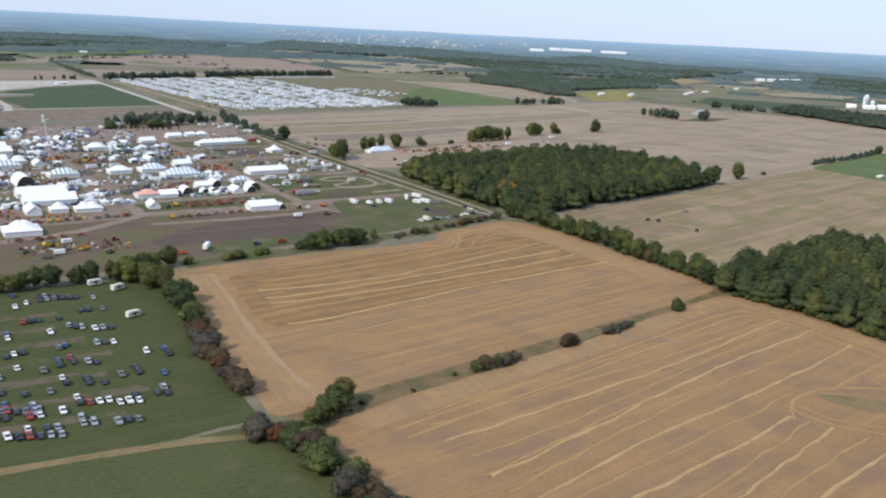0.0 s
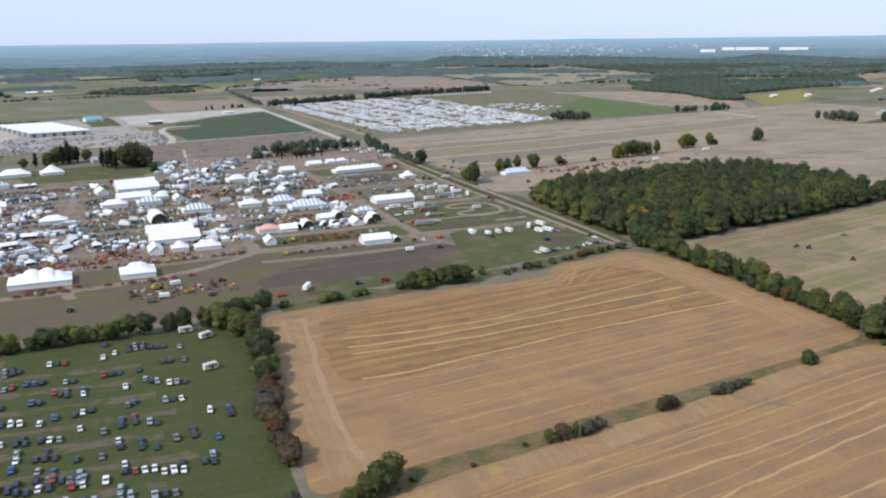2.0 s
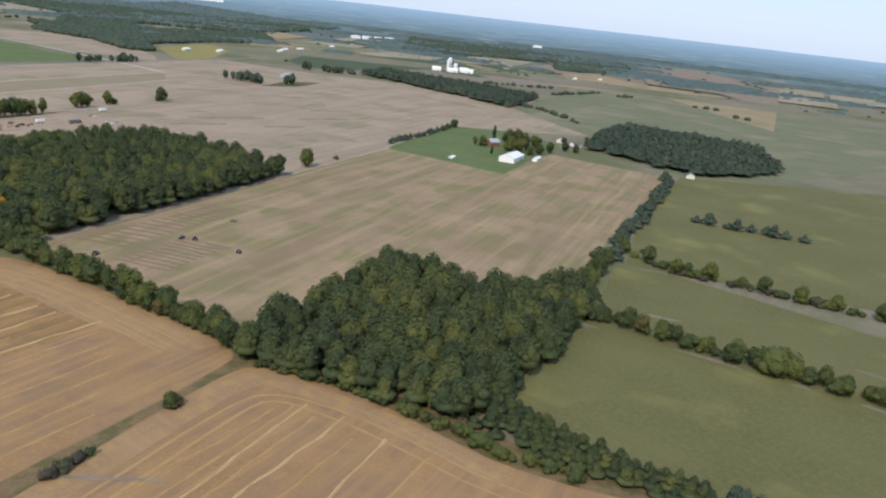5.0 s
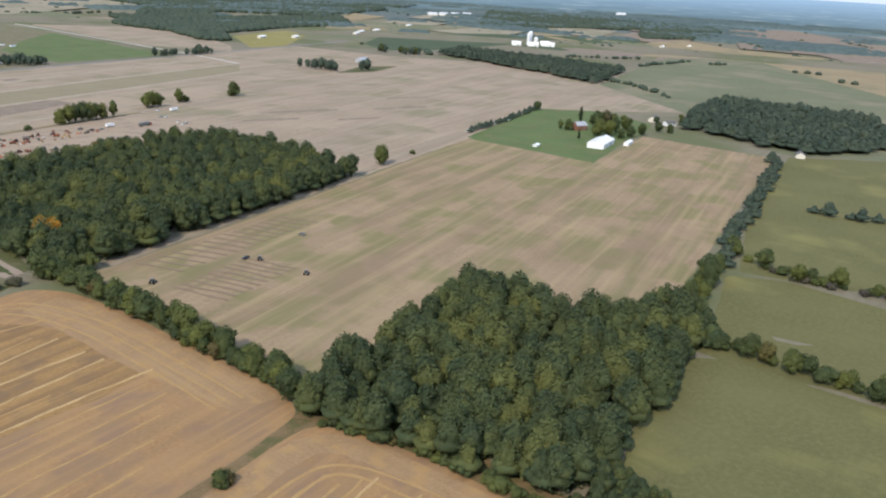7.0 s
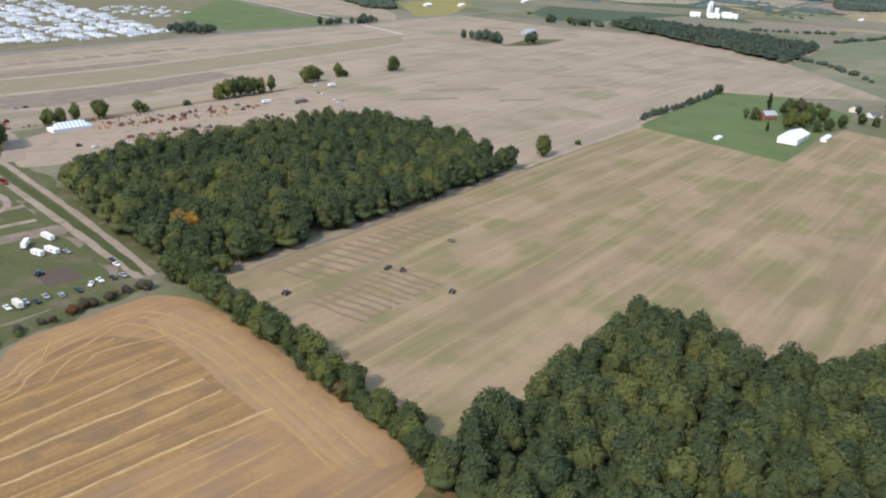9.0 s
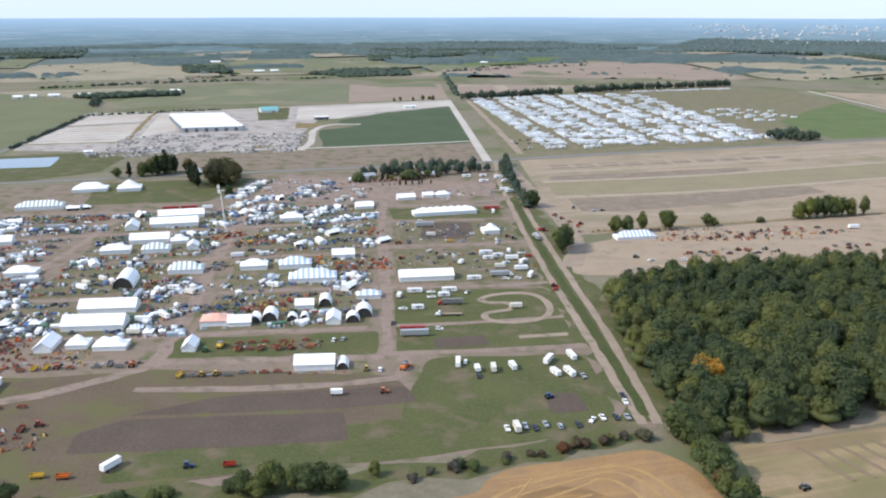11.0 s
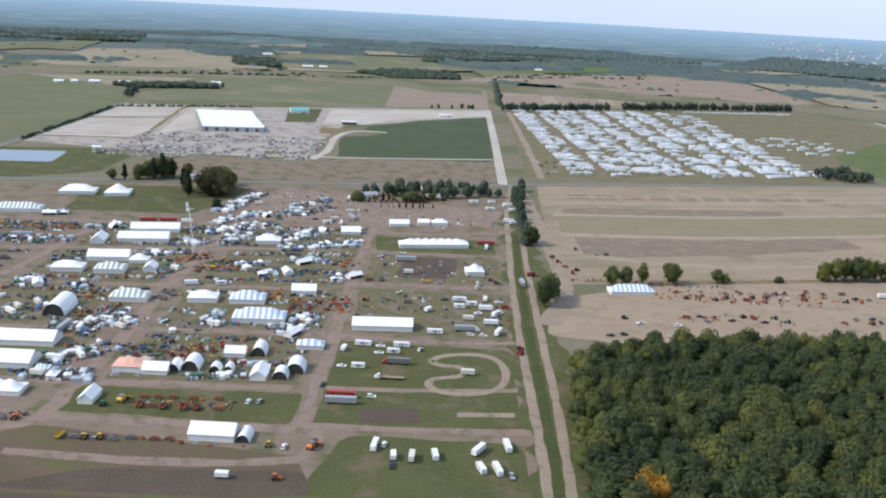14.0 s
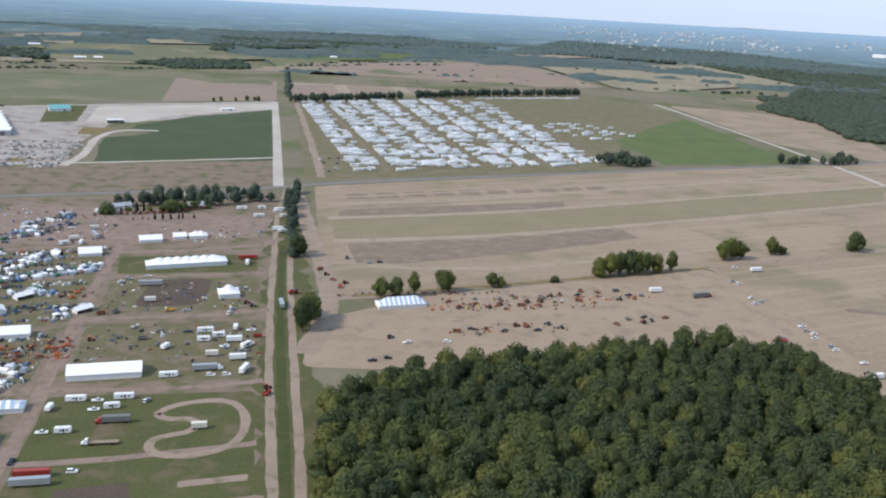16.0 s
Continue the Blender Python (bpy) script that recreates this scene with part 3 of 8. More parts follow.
ribbon("track", [(-420, 772), (-217, 797), (-8, 850)], 7.0, M_GRAVEL, 0.12, "pale gravel track", "track", 0.1)
ribbon("track", [(793, 1764), (770, 1300), (745, 850), (728, 728)], 8.0, M_GRAVEL, 0.12, "pale gravel side road", "track", 0.1)
ribbon("track", [(-381, -40), (-380, -120), (-378, -207), (-378, -260)], 6.5, M_PARKLANE, 0.12, "dirt lane beside the car park", "track")
ribbon("track", [(-700, -236), (-378, -239), (-333, -242), (-291, -248), (-276, -262)], 4.0, M_WEED, 0.126, "faint grassy track", "track")

# ---- trees ----
M_LEAF_WOOD = foliage("mixed_wood_leaves", (0.058, 0.082, 0.042), (0.094, 0.118, 0.048), (0.162, 0.172, 0.054), (0.46, 0.25, 0.04), 0.035)
M_LEAF_TREE = foliage("hedge_tree_leaves", (0.058, 0.082, 0.038), (0.092, 0.116, 0.042), (0.152, 0.168, 0.046), (0.15, 0.12, 0.05), 0.05, "object")
M_LEAF_RED = foliage("reddish_shrub_leaves", (0.085, 0.060, 0.042), (0.115, 0.076, 0.048), (0.125, 0.105, 0.058), (0.15, 0.065, 0.03), 0.2, "object")
M_LEAF_GREY = foliage("bare_grey_twigs", (0.085, 0.073, 0.060), (0.105, 0.090, 0.074), (0.095, 0.098, 0.058), (0.10, 0.078, 0.054), 0.1, "object")
M_LEAF_DARK = foliage("conifer_needles", (0.016, 0.028, 0.016), (0.024, 0.038, 0.020), (0.034, 0.050, 0.024), (0.04, 0.05, 0.02), 0.05, "object")
# Far greens are tinted slightly bluish to carry some distance haze.
M_LEAF_FAR = canopy("hazed_far_canopy", (0.046, 0.066, 0.050), (0.078, 0.098, 0.066), 6.0)
M_BARK = plain("grey_bark", (0.12, 0.10, 0.08), 0.95, 0, 0.35, 0.4)

ICO = {}


def knob(fine=1):
    """Corners and faces of a small ball."""
    if fine not in ICO:
        bm = bmesh.new()
        bmesh.ops.create_icosphere(bm, subdivisions=fine, radius=1)
        ICO[fine] = (np.array([v.co[:] for v in bm.verts]), np.array([[v.index for v in f.verts] for f in bm.faces]))
        bm.free()
    return ICO[fine]


def crown_points(seed, height, radius, lumps, leaves, leaf, base=0.22, cone=0.0):
    """A crown: one tall main dome with lesser boughs round it, and leaf sprays standing off them."""
    rng = np.random.RandomState(seed)
    mid, half = height * (1 + base) / 2, height * (1 - base) / 2
    centres, sizes = [(0, 0, mid)], [(radius * 0.74, half * 0.95)]
    for i in range(lumps - 1):
        a, u = 2.4 * i + rng.uniform(-0.5, 0.5), rng.uniform(-0.7, 0.62)
        out = math.sqrt(1 - u * u) * rng.uniform(0.46, 0.74)
        s = radius * rng.uniform(0.30, 0.46)
        if cone:
            out *= 1 - cone * (u + 1) / 2
            s *= 1 - cone * 0.6 * (u + 1) / 2
        centres.append((radius * out * math.cos(a), radius * out * math.sin(a), mid + half * u * 0.8))
        sizes.append((s, s * rng.uniform(0.85, 1.3)))
    if cone:
        sizes[0] = (radius * 0.45, half * 0.97)
    centres, sizes = np.array(centres), np.array(sizes)
    area = sizes[:, 0] * sizes[:, 1]
    pick = rng.choice(lumps, leaves, p=area / area.sum())
    way = rng.normal(size=(leaves, 3))
    way[:, 2] = way[:, 2] + 0.3
    way /= np.linalg.norm(way, axis=1, keepdims=True)
    full = np.stack([sizes[:, 0], sizes[:, 0], sizes[:, 1]], 1)
    spot = centres[pick] + way * full[pick] * rng.uniform(0.90, 1.10, leaves)[:, None]
    face = way + rng.normal(size=(leaves, 3)) * 0.45
    face /= np.linalg.norm(face, axis=1, keepdims=True)
    side = np.cross(face, rng.normal(size=(leaves, 3)))
    side /= np.linalg.norm(side, axis=1, keepdims=True)
    up = np.cross(face, side)
    s = (leaf * rng.uniform(0.55, 1.25, leaves))[:, None]
    quads = np.stack([spot - side * s * 0.5, spot - up * s * 0.35 + side * s * 0.1, spot + side * s * 0.55, spot + up * s * 0.4], 1)
    return quads.reshape(-1, 3), centres, full


def crown_mesh(seed, height, radius, lumps, leaves, leaf, base=0.22, cone=0.0):
    corners, centres, sizes = crown_points(seed, height, radius, lumps, leaves, leaf, base, cone)
    return corners, np.arange(len(corners)).reshape(-1, 4), centres, sizes


def trunk_bm(height, radius, seed):
    rng = random.Random(seed)
    bm = bmesh.new()
    rings = []
    for i in range(5):
        u = i / 4
        r = radius * (1.25 - 0.85 * u) * (1.25 if i == 0 else 1)
        ring = [bm.verts.new((r * math.cos(a * math.pi / 3) + rng.uniform(-1, 1) * radius * u, r * math.sin(a * math.pi / 3), height * 0.72 * u - 0.2)) for a in range(6)]
        if rings:
            for k in range(6):
                bm.faces.new((rings[-1][k], rings[-1][(k + 1) % 6], ring[(k + 1) % 6], ring[k]))
        rings.append(ring)
    for k in range(5):
        a, z0 = k * 1.3 + rng.random(), height * rng.uniform(0.28, 0.5)
        tip = Vector((math.cos(a), math.sin(a), 0)) * height * 0.22 + Vector((0, 0, z0 + height * 0.2))
        root, side = Vector((0, 0, z0)), Vector((-math.sin(a), math.cos(a), 0)) * radius * 0.4
        up = Vector((0, 0, radius * 0.5))
        q = [bm.verts.new(p) for p in (root + side, root - side, root + up, tip)]
        bm.faces.new((q[0], q[1], q[3]))
        bm.faces.new((q[1], q[2], q[3]))
        bm.faces.new((q[2], q[0], q[3]))
    return bm


def inner_boughs(centres, sizes, fine=2):
    """The leafy bulk of each bough, uneven all over."""
    v, f = knob(fine)
    rough = np.array([[1.0 + 0.34 * noise.noise((p[0] * 1.7 + 9.1 * i, p[1] * 1.7, p[2] * 1.7)) + 0.14 * noise.noise((p[0] * 4.3, p[1] * 4.3 + 5.3 * i, p[2] * 4.3)) for p in v] for i in range(len(centres))])
    verts = (centres[:, None] + v[None] * rough[:, :, None] * sizes[:, None]).reshape(-1, 3)
    faces = (f[None] + (np.arange(len(centres)) * len(v))[:, None, None]).reshape(-1, 3)
    return verts, faces


KINDS = {}


def tree_kind(name, seed, height, radius, lumps, leaves, leaf, material, base=0.22, cone=0.0):
    """Meshes of one kind of tree, shared by all trees of the kind."""
    corners, faces, centres, sizes = crown_mesh(seed, height, radius, lumps, leaves, leaf, base, cone)
    bv, bf = inner_boughs(centres, sizes * 0.93, 1)
    me = bpy.data.meshes.new("crown")
    me.from_pydata([tuple(p) for p in corners] + [tuple(p) for p in bv], [], [tuple(q) for q in faces.tolist()] + [tuple(q) for q in (bf + len(corners)).tolist()])
    me.materials.append(material)
    me.polygons.foreach_set("use_smooth", [len(p.vertices) == 3 for p in me.polygons])
    tm = bpy.data.meshes.new("trunk")
    bm = trunk_bm(height, max(0.12, height * 0.018), seed)
    bm.to_mesh(tm)
    bm.free()
    tm.materials.append(M_BARK)
    KINDS[name] = (me, tm, height)


for k in range(4):
    tree_kind(f"broad{k}", 11 + k, 10.0, 4.3, 7, 720, 0.8, M_LEAF_TREE, 0.03)
for k in range(2):
    tree_kind(f"tall{k}", 21 + k, 14.0, 4.2, 7, 760, 0.9, M_LEAF_TREE, 0.05)
    tree_kind(f"shrub{k}", 31 + k, 5.0, 3.4, 6, 480, 0.5, M_LEAF_TREE, 0.02)
    tree_kind(f"red{k}", 41 + k, 5.2, 3.2, 6, 480, 0.5, M_LEAF_RED, 0.03)
    tree_kind(f"grey{k}", 51 + k, 4.2, 3.0, 6, 520, 0.45, M_LEAF_GREY, 0.03)
    tree_kind(f"conifer{k}", 61 + k, 11.0, 2.6, 9, 480, 0.7, M_LEAF_DARK, 0.02, 0.8)
M_LEAF_OCHRE = foliage("ochre_autumn_leaves", (0.075, 0.072, 0.038), (0.095, 0.088, 0.042), (0.12, 0.105, 0.048), (0.14, 0.10, 0.04), 0.2, "object")
tree_kind("autumn0", 71, 11.0, 4.2, 7, 720, 0.8, M_LEAF_OCHRE, 0.04)

TREE_WORDS = {"broad": ("broad leafy green deciduous tree on grass", "tree"), "tall": ("tall leafy deciduous tree with dark green crown", "tree"),
              "shrub": ("dense rounded green shrub on a field edge", "shrub"), "red": ("reddish brown autumn shrub on a field edge", "shrub"),
              "grey": ("low greyish half-bare shrub on a field edge", "shrub"), "conifer": ("dark narrow conifer beside the road", "tree"),
              "autumn": ("rust brown deciduous tree in autumn leaf", "tree")}
tree_rng = random.Random(5)


def tree(kind, x, y, height, group, wide=1.0):
    crown, trunk, own = KINDS[kind]
    s = height / own
    ob = new("shrub" if kind[:-1] in ("shrub", "red", "grey") else "tree", trunk)
    ob.location = (x, y, terrain(x, y))
    ob.rotation_euler = (0, 0, tree_rng.uniform(0, 6.28))
    ob.scale = (s * wide, s * wide, s)
    words, sort = TREE_WORDS[kind[:-1]]
    tagged(ob, words, sort, group)
    new("crown", crown).parent = ob
    return ob


def hedge(points, gap, kinds, low, high, group, spread=2.5, miss=0.0):
    """Trees and shrubs along a line, unevenly spaced."""
    pts = [Vector(p) for p in points]
    for a, b in zip(pts, pts[1:]):
        n = max(1, int((b - a).length / gap))
        for i in range(n):
            if tree_rng.random() < miss:
                continue
            p = a.lerp(b, (i + tree_rng.uniform(0.1, 0.9)) / n)
            tree(tree_rng.choice(kinds), p.x + tree_rng.uniform(-spread, spread), p.y + tree_rng.uniform(-spread, spread),
                 tree_rng.uniform(low, high) * 1.18 * tree_rng.choice((0.7, 1.0, 1.0, 1.15)), group, tree_rng.uniform(0.95, 1.4))


def far_hedge(name, lines, gap, low, high, label, seed, spread=4.0):
    """A far hedge or windbreak whose trees cannot be told apart: one mass of crowns."""
    rng = random.Random(seed)
    where = []
    for line in lines:
        for a, b in zip(line, line[1:]):
            n = max(1, int(math.dist(a, b) / gap))
            for i in range(n):
                u = (i + rng.uniform(0.1, 0.9)) / n
                where.append((a[0] + (b[0] - a[0]) * u + rng.uniform(-spread, spread), a[1] + (b[1] - a[1]) * u + rng.uniform(-spread, spread)))
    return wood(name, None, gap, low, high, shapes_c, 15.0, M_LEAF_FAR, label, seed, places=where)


def inside(x, y, poly):
    hit = False
    for i in range(len(poly)):
        (x1, y1), (x2, y2) = poly[i - 1], poly[i]
        if (y1 > y) != (y2 > y) and x < (x2 - x1) * (y - y1) / (y2 - y1) + x1:
            hit = not hit
    return hit


def spots(poly, gap, seed, jitter=0.38):
    rng = random.Random(seed)
    xs, ys = [p[0] for p in poly], [p[1] for p in poly]
    out, row, y = [], 0, min(ys)
    while y < max(ys):
        x = min(xs) + (row % 2) * gap * 0.5
        while x < max(xs):
            p = (x + rng.uniform(-jitter, jitter) * gap, y + rng.uniform(-jitter, jitter) * gap)
            if inside(p[0], p[1], poly):
                out.append(p)
            x += gap
        y += gap * 0.87
        row += 1
    return out


def stock(count, height, radius, lumps, leaves, leaf, seed, base=0.25, fine=1):
    kept = []
    for k in range(count):
        c, f, cs, ss = crown_mesh(seed + k, height, radius, lumps, leaves, leaf, base)
        v, t = inner_boughs(cs, ss * 0.93, fine)
        kept.append((c, v, t))
    return kept


def wood(name, poly, gap, low, high, shapes, own, material, label, seed, special=(), places=None):
    """A wood: one mass of many trees of differing size and tone."""
    rng = np.random.RandomState(seed)
    leaf_v, leaf_t, bough_v, bough_f, bough_t, stem_v, stem_f = [], [], [], [], [], [], []
    nb = ns = 0
    for i, (x, y) in enumerate(places or spots(poly, gap, seed)):
        h = rng.uniform(low, high)
        s = h / own
        w = s * rng.uniform(0.85, 1.2)
        a = rng.uniform(0, 6.28)
        c, v, t = shapes[rng.randint(len(shapes))]
        turn = np.array([[math.cos(a) * w, -math.sin(a) * w, 0], [math.sin(a) * w, math.cos(a) * w, 0], [0, 0, s]])
        where = np.array([x, y, terrain(x, y)])
        tone = float(np.clip(rng.beta(1.0, 1.5) * 0.92 + 0.30 * (noise.noise((x / 45, y / 45, seed))), 0, 0.955))
        if rng.rand() < 0.004:
            tone = 0.955
        for sx, sy, r, st in special:
            if math.hypot(x - sx, y - sy) < r:
                tone = st
        leaf_v.append(c @ turn.T + where)
        leaf_t.append(np.full(len(c), tone))
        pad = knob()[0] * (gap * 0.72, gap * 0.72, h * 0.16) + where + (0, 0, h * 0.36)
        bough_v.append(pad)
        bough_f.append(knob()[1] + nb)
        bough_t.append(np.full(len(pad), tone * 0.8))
        nb += len(pad)
        if v is not None:
            bough_v.append(v @ turn.T + where)
            bough_f.append(t + nb)
            bough_t.append(np.full(len(v), tone))
            nb += len(v)
    verts = np.concatenate(leaf_v)
    ob = quads_object(name, verts, np.arange(len(verts)).reshape(-1, 4), material, np.concatenate(leaf_t))
    tagged(ob, label, "woodland", kind="stuff")
    if bough_v:
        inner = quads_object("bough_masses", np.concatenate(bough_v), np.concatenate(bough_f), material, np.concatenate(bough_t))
        inner.parent = ob
        inner.data.shade_smooth()
        tagged(inner, kind="stuff")
    return ob


WOOD_A = [(6, 8), (33, -3), (116, 17), (218, 37), (288, 56), (299, 130), (292, 205), (235, 236), (175, 226), (120, 220), (71, 205), (34, 192), (13, 180), (7, 100)]
WOOD_B = [(-8, -197), (-2, -226), (5, -285), (9, -304), (40, -304), (44, -302), (145, -286), (185, -277), (196, -252), (165, -238), (142, -222), (152, -200), (146, -164), (131, -162), (70, -176), (46, -180), (25, -182)]
shapes_a = stock(9, 15.0, 5.2, 6, 640, 1.05, 300, 0.0)
wood("woodland", WOOD_A, 8.8, 12.0, 20.5, shapes_a, 15.0, M_LEAF_WOOD, "dense mixed green woodland with a few autumn crowns", 7,
     [(27, 38, 6.5, 0.999), (178, 60, 5.0, 0.90), (190, 58, 6.0, 0.90), (20, 60, 9, 0.02), (12, 130, 9, 0.93), (13, 100, 8, 0.95), (12, 75, 7, 0.8), (14, 160, 8, 0.9), (14, 30, 7, 0.85), (196, 46, 7, 0.94), (95, 14, 7, 0.86)])
shapes_n = stock(8, 15.0, 5.2, 7, 820, 0.95, 340, 0.0)
wood("woodland", WOOD_B, 8.4, 10.5, 20.0, shapes_n, 15.0, M_LEAF_WOOD, "dense green woodland tapering into a hedge", 9)

shapes_c = stock(5, 15.0, 6.0, 4, 150, 1.5, 500, 0.02)
wood("woodland", [(10, -300), (5, -330), (8, -350), (14, -392), (27, -392), (26, -340), (40, -302)], 5.6, 5.0, 8.5, shapes_a, 15.0, M_LEAF_WOOD, "low scrubby trees between field and hay", 10)
# hedgerows and single trees near the fields
B4, S2, R2, G2, T2, C2 = ["broad0", "broad1", "broad2", "broad3"], ["shrub0", "shrub1"], ["red0", "red1"], ["grey0", "grey1"], ["tall0", "tall1"], ["conifer0", "conifer1"]
hedge([(4, 2), (6, -40), (7, -78), (5, -120), (3, -160), (-2, -190)], 2.8, B4 + T2, 6.5, 11.5, "hedgerow east of the stubble", 3.8)
hedge([(28, -4), (8, -2), (-4, 6)], 6, B4, 8, 12, "hedgerow east of the stubble", 3.0)
hedge([(-10, -206), (-3, -218), (2, -240), (3, -270), (1, -300), (-1, -325), (4, -352)], 2.6, S2 + ["broad1", "broad3"], 2.5, 5.0, "scrub below the wood", 1.8)
field("field_margin", [(-4, -204), (8, -200), (16, -240), (14, -300), (10, -330), (22, -392), (12, -396), (6, -378), (-3, -352), (-8, -323), (-5, -297), (-2, -268), (-4, -236)], M_MARGIN, 0.088, "rough grass below the wood", 3)
# strip between the stubble fields
for kind, x, y, h, w in [("broad1", -194, -237, 5.5, 1.1), ("red0", -188, -236, 6.2, 1.0), ("tall0", -184, -238, 7.0, 0.7), ("grey0", -178, -236, 5.0, 1.1), ("grey1", -172, -234, 4.2, 1.0),
                         ("red1", -141, -230, 6.5, 1.0), ("red0", -137, -229, 5.0, 1.1), ("grey0", -113, -225, 3.6, 1.3), ("grey1", -107, -224, 3.8, 1.3), ("grey0", -101, -223, 3.6, 1.2), ("shrub0", -96, -222, 3.0, 1.1),
                         ("broad0", -57, -214, 7.2, 1.05), ("shrub1", -54, -213, 5.5, 0.9)]:
    tree(kind, x, y, h, "shrubs between the stubble fields", w)
hedge([(-262, -248), (-200, -237)], 9, G2 + S2, 1.2, 2.2, "shrubs between the stubble fields", 2, 0.3)
# hedge beside the car park
hedge([(-300, -54), (-281, -60), (-271, -84)], 4.2, B4 + ["tall0"], 8, 11.5, "hedge beside the car park", 3.0)
hedge([(-271, -84), (-270, -112), (-275, -146)], 4.2, B4 + ["autumn0"], 7, 10, "hedge beside the car park", 2.6)
hedge([(-275, -140), (-279, -178)], 3.8, G2 + R2, 4.5, 6.5, "hedge beside the car park", 2.2)
hedge([(-279, -172), (-281, -222)], 4.0, R2 + G2, 4.5, 6.5, "hedge beside the car park", 2.0)
hedge([(-287, -250), (-278, -262), (-276, -300), (-268, -345), (-262, -420)], 3.6, R2 + G2 + S2 + ["broad2"], 4.5, 7.5, "hedge beside the car park", 3.4)
hedge([(-270, -256), (-258, -243), (-250, -241)], 3.4, B4 + ["tall1"], 6, 10, "hedge beside the car park", 2.0)
# hedge between the fair and the fields
hedge([(-420, -64), (-373, -62), (-325, -58)], 4.6, B4 + S2, 6.0, 9.0, "hedge south of the fair", 2.6)
hedge([(-325, -58), (-296, -56)], 5.5, B4 + ["conifer0"], 7, 10, "hedge south of the fair", 2.6)
hedge([(-278, -54), (-257, -43)], 4.5, B4, 7, 10, "hedge south of the fair", 2.2)
hedge([(-250, -42), (-176, -34)], 9.0, S2 + ["broad1"], 3, 6, "hedge south of the fair", 2.0, 0.35)
hedge([(-174, -36), (-140, -32)], 4.2, B4, 7.5, 10, "hedge south of the fair", 3.0)
tree("broad2", -125, -25, 6.5, "hedge south of the fair")
hedge([(-112, -28), (-60, -13), (-10, 2)], 6.0, G2 + S2 + ["red0"], 2.2, 4.2, "hedge south of the fair", 2.4, 0.15)
# trees north of the yard
for kind, x, y, h in [("tall0", 6, 284, 15), ("tall1", 9, 292, 14), ("broad0", 12, 303, 13), ("broad2", 8, 312, 9), ("broad3", 8, 438, 12), ("tall0", 7, 448, 10), ("broad1", 60, 341, 10.5), ("broad2", 70, 344, 10), ("tall1", 83, 347, 12), ("broad3", 104, 352, 11.5), ("tall0", 108, 353, 11),
                      ("broad1", 141, 361, 8), ("shrub0", 147, 362, 5), ("shrub1", 190, 370, 4), ("broad0", 228, 382, 11), ("broad1", 238, 384, 13), ("tall0", 246, 386, 13), ("broad2", 255, 388, 14), ("broad3", 263, 389, 13), ("tall1", 271, 391, 12), ("broad0", 279, 392, 11), ("tall0", 292, 394, 12),
                      ("broad2", 352, 424, 12), ("broad3", 360, 426, 13), ("broad1", 367, 426, 11), ("tall1", 402, 437, 12), ("shrub0", 408, 440, 6), ("shrub1", 416, 441, 4.5), ("broad0", 488, 447, 13), ("broad2", 492, 449, 11), ("broad3", 338, 72, 12), ("tall1", 343, 73, 12), ("shrub1", 395, 84, 3)]:
    tree(kind, x, y, h * 1.42, "trees on the field boundary")
# the pair of taller trees that top the wood's north edge
tree("tall0", 228, 238, 17, "trees on the wood edge", 1.2)
tree("broad1", 252, 236, 18, "trees on the wood edge")
# farmyard, lanes and boundaries in the east
for kind, x, y, h in [("conifer0", 695, 80, 19), ("broad0", 636, 62, 13), ("tall1", 634, 71, 11), ("broad2", 628, 21, 19), ("broad3", 639, 14, 18), ("tall0", 664, 19, 18), ("broad1", 670, 46, 21), ("autumn0", 680, 40, 22), ("broad2", 654, -4, 13), ("broad3", 677, -6, 14), ("broad0", 639, 0, 11), ("conifer1", 595, 26, 10), ("broad1", 715, -8, 12), ("broad0", 720, -20, 11), ("broad3", 690, 20, 16), ("broad0", 700, 40, 16), ("tall1", 650, 30, 17), ("shrub0", 740, 40, 7), ("broad1", 770, 20, 9), ("broad2", 790, -4, 10), ("shrub1", 765, 60, 6), ("broad3", 820, 10, 9)]:
    tree(kind, x, y, h, "farmyard trees")
hedge([(735, 165), (748, 172)], 5, B4, 9, 12, "hedge along the pasture", 2.0)
hedge([(275, -248), (211, -256), (186, -262)], 5.5, B4 + T2, 8, 13, "hedgerow along the hayfields", 5)
hedge([(172, -268), (168, -293), (165, -325), (163, -353), (163, -392), (166, -480)], 4.2, B4 + T2 + S2, 5.5, 10, "hedgerow between the hayfields", 3.0)
for kind, x, y, h in [("broad0", 322, -238, 10), ("broad2", 316, -243, 8), ("broad1", 305, -264, 11), ("shrub0", 300, -276, 5), ("broad3", 293, -287, 10), ("broad0", 298, -293, 8), ("broad2", 301, -307, 11), ("broad1", 301, -328, 7), ("broad3", 301, -341, 10), ("shrub1", 300, -352, 5), ("broad0", 300, -364, 10), ("broad2", 304, -384, 9), ("broad1", 308, -410, 10)]:
    tree(kind, x, y, h * 1.15, "hedgerow between the hayfields", 1.15)
hedge([(310, -250), (296, -285), (300, -340), (308, -420)], 6, S2 + G2, 2.5, 4.5, "hedgerow between the hayfields", 3)
for x, y, h in ((1134, 781, 17), (1148, 741, 15), (1152, 732, 13), (1160, 714, 15)):
    tree(tree_rng.choice(B4), x, y, h, "trees on the field boundary", 1.2)
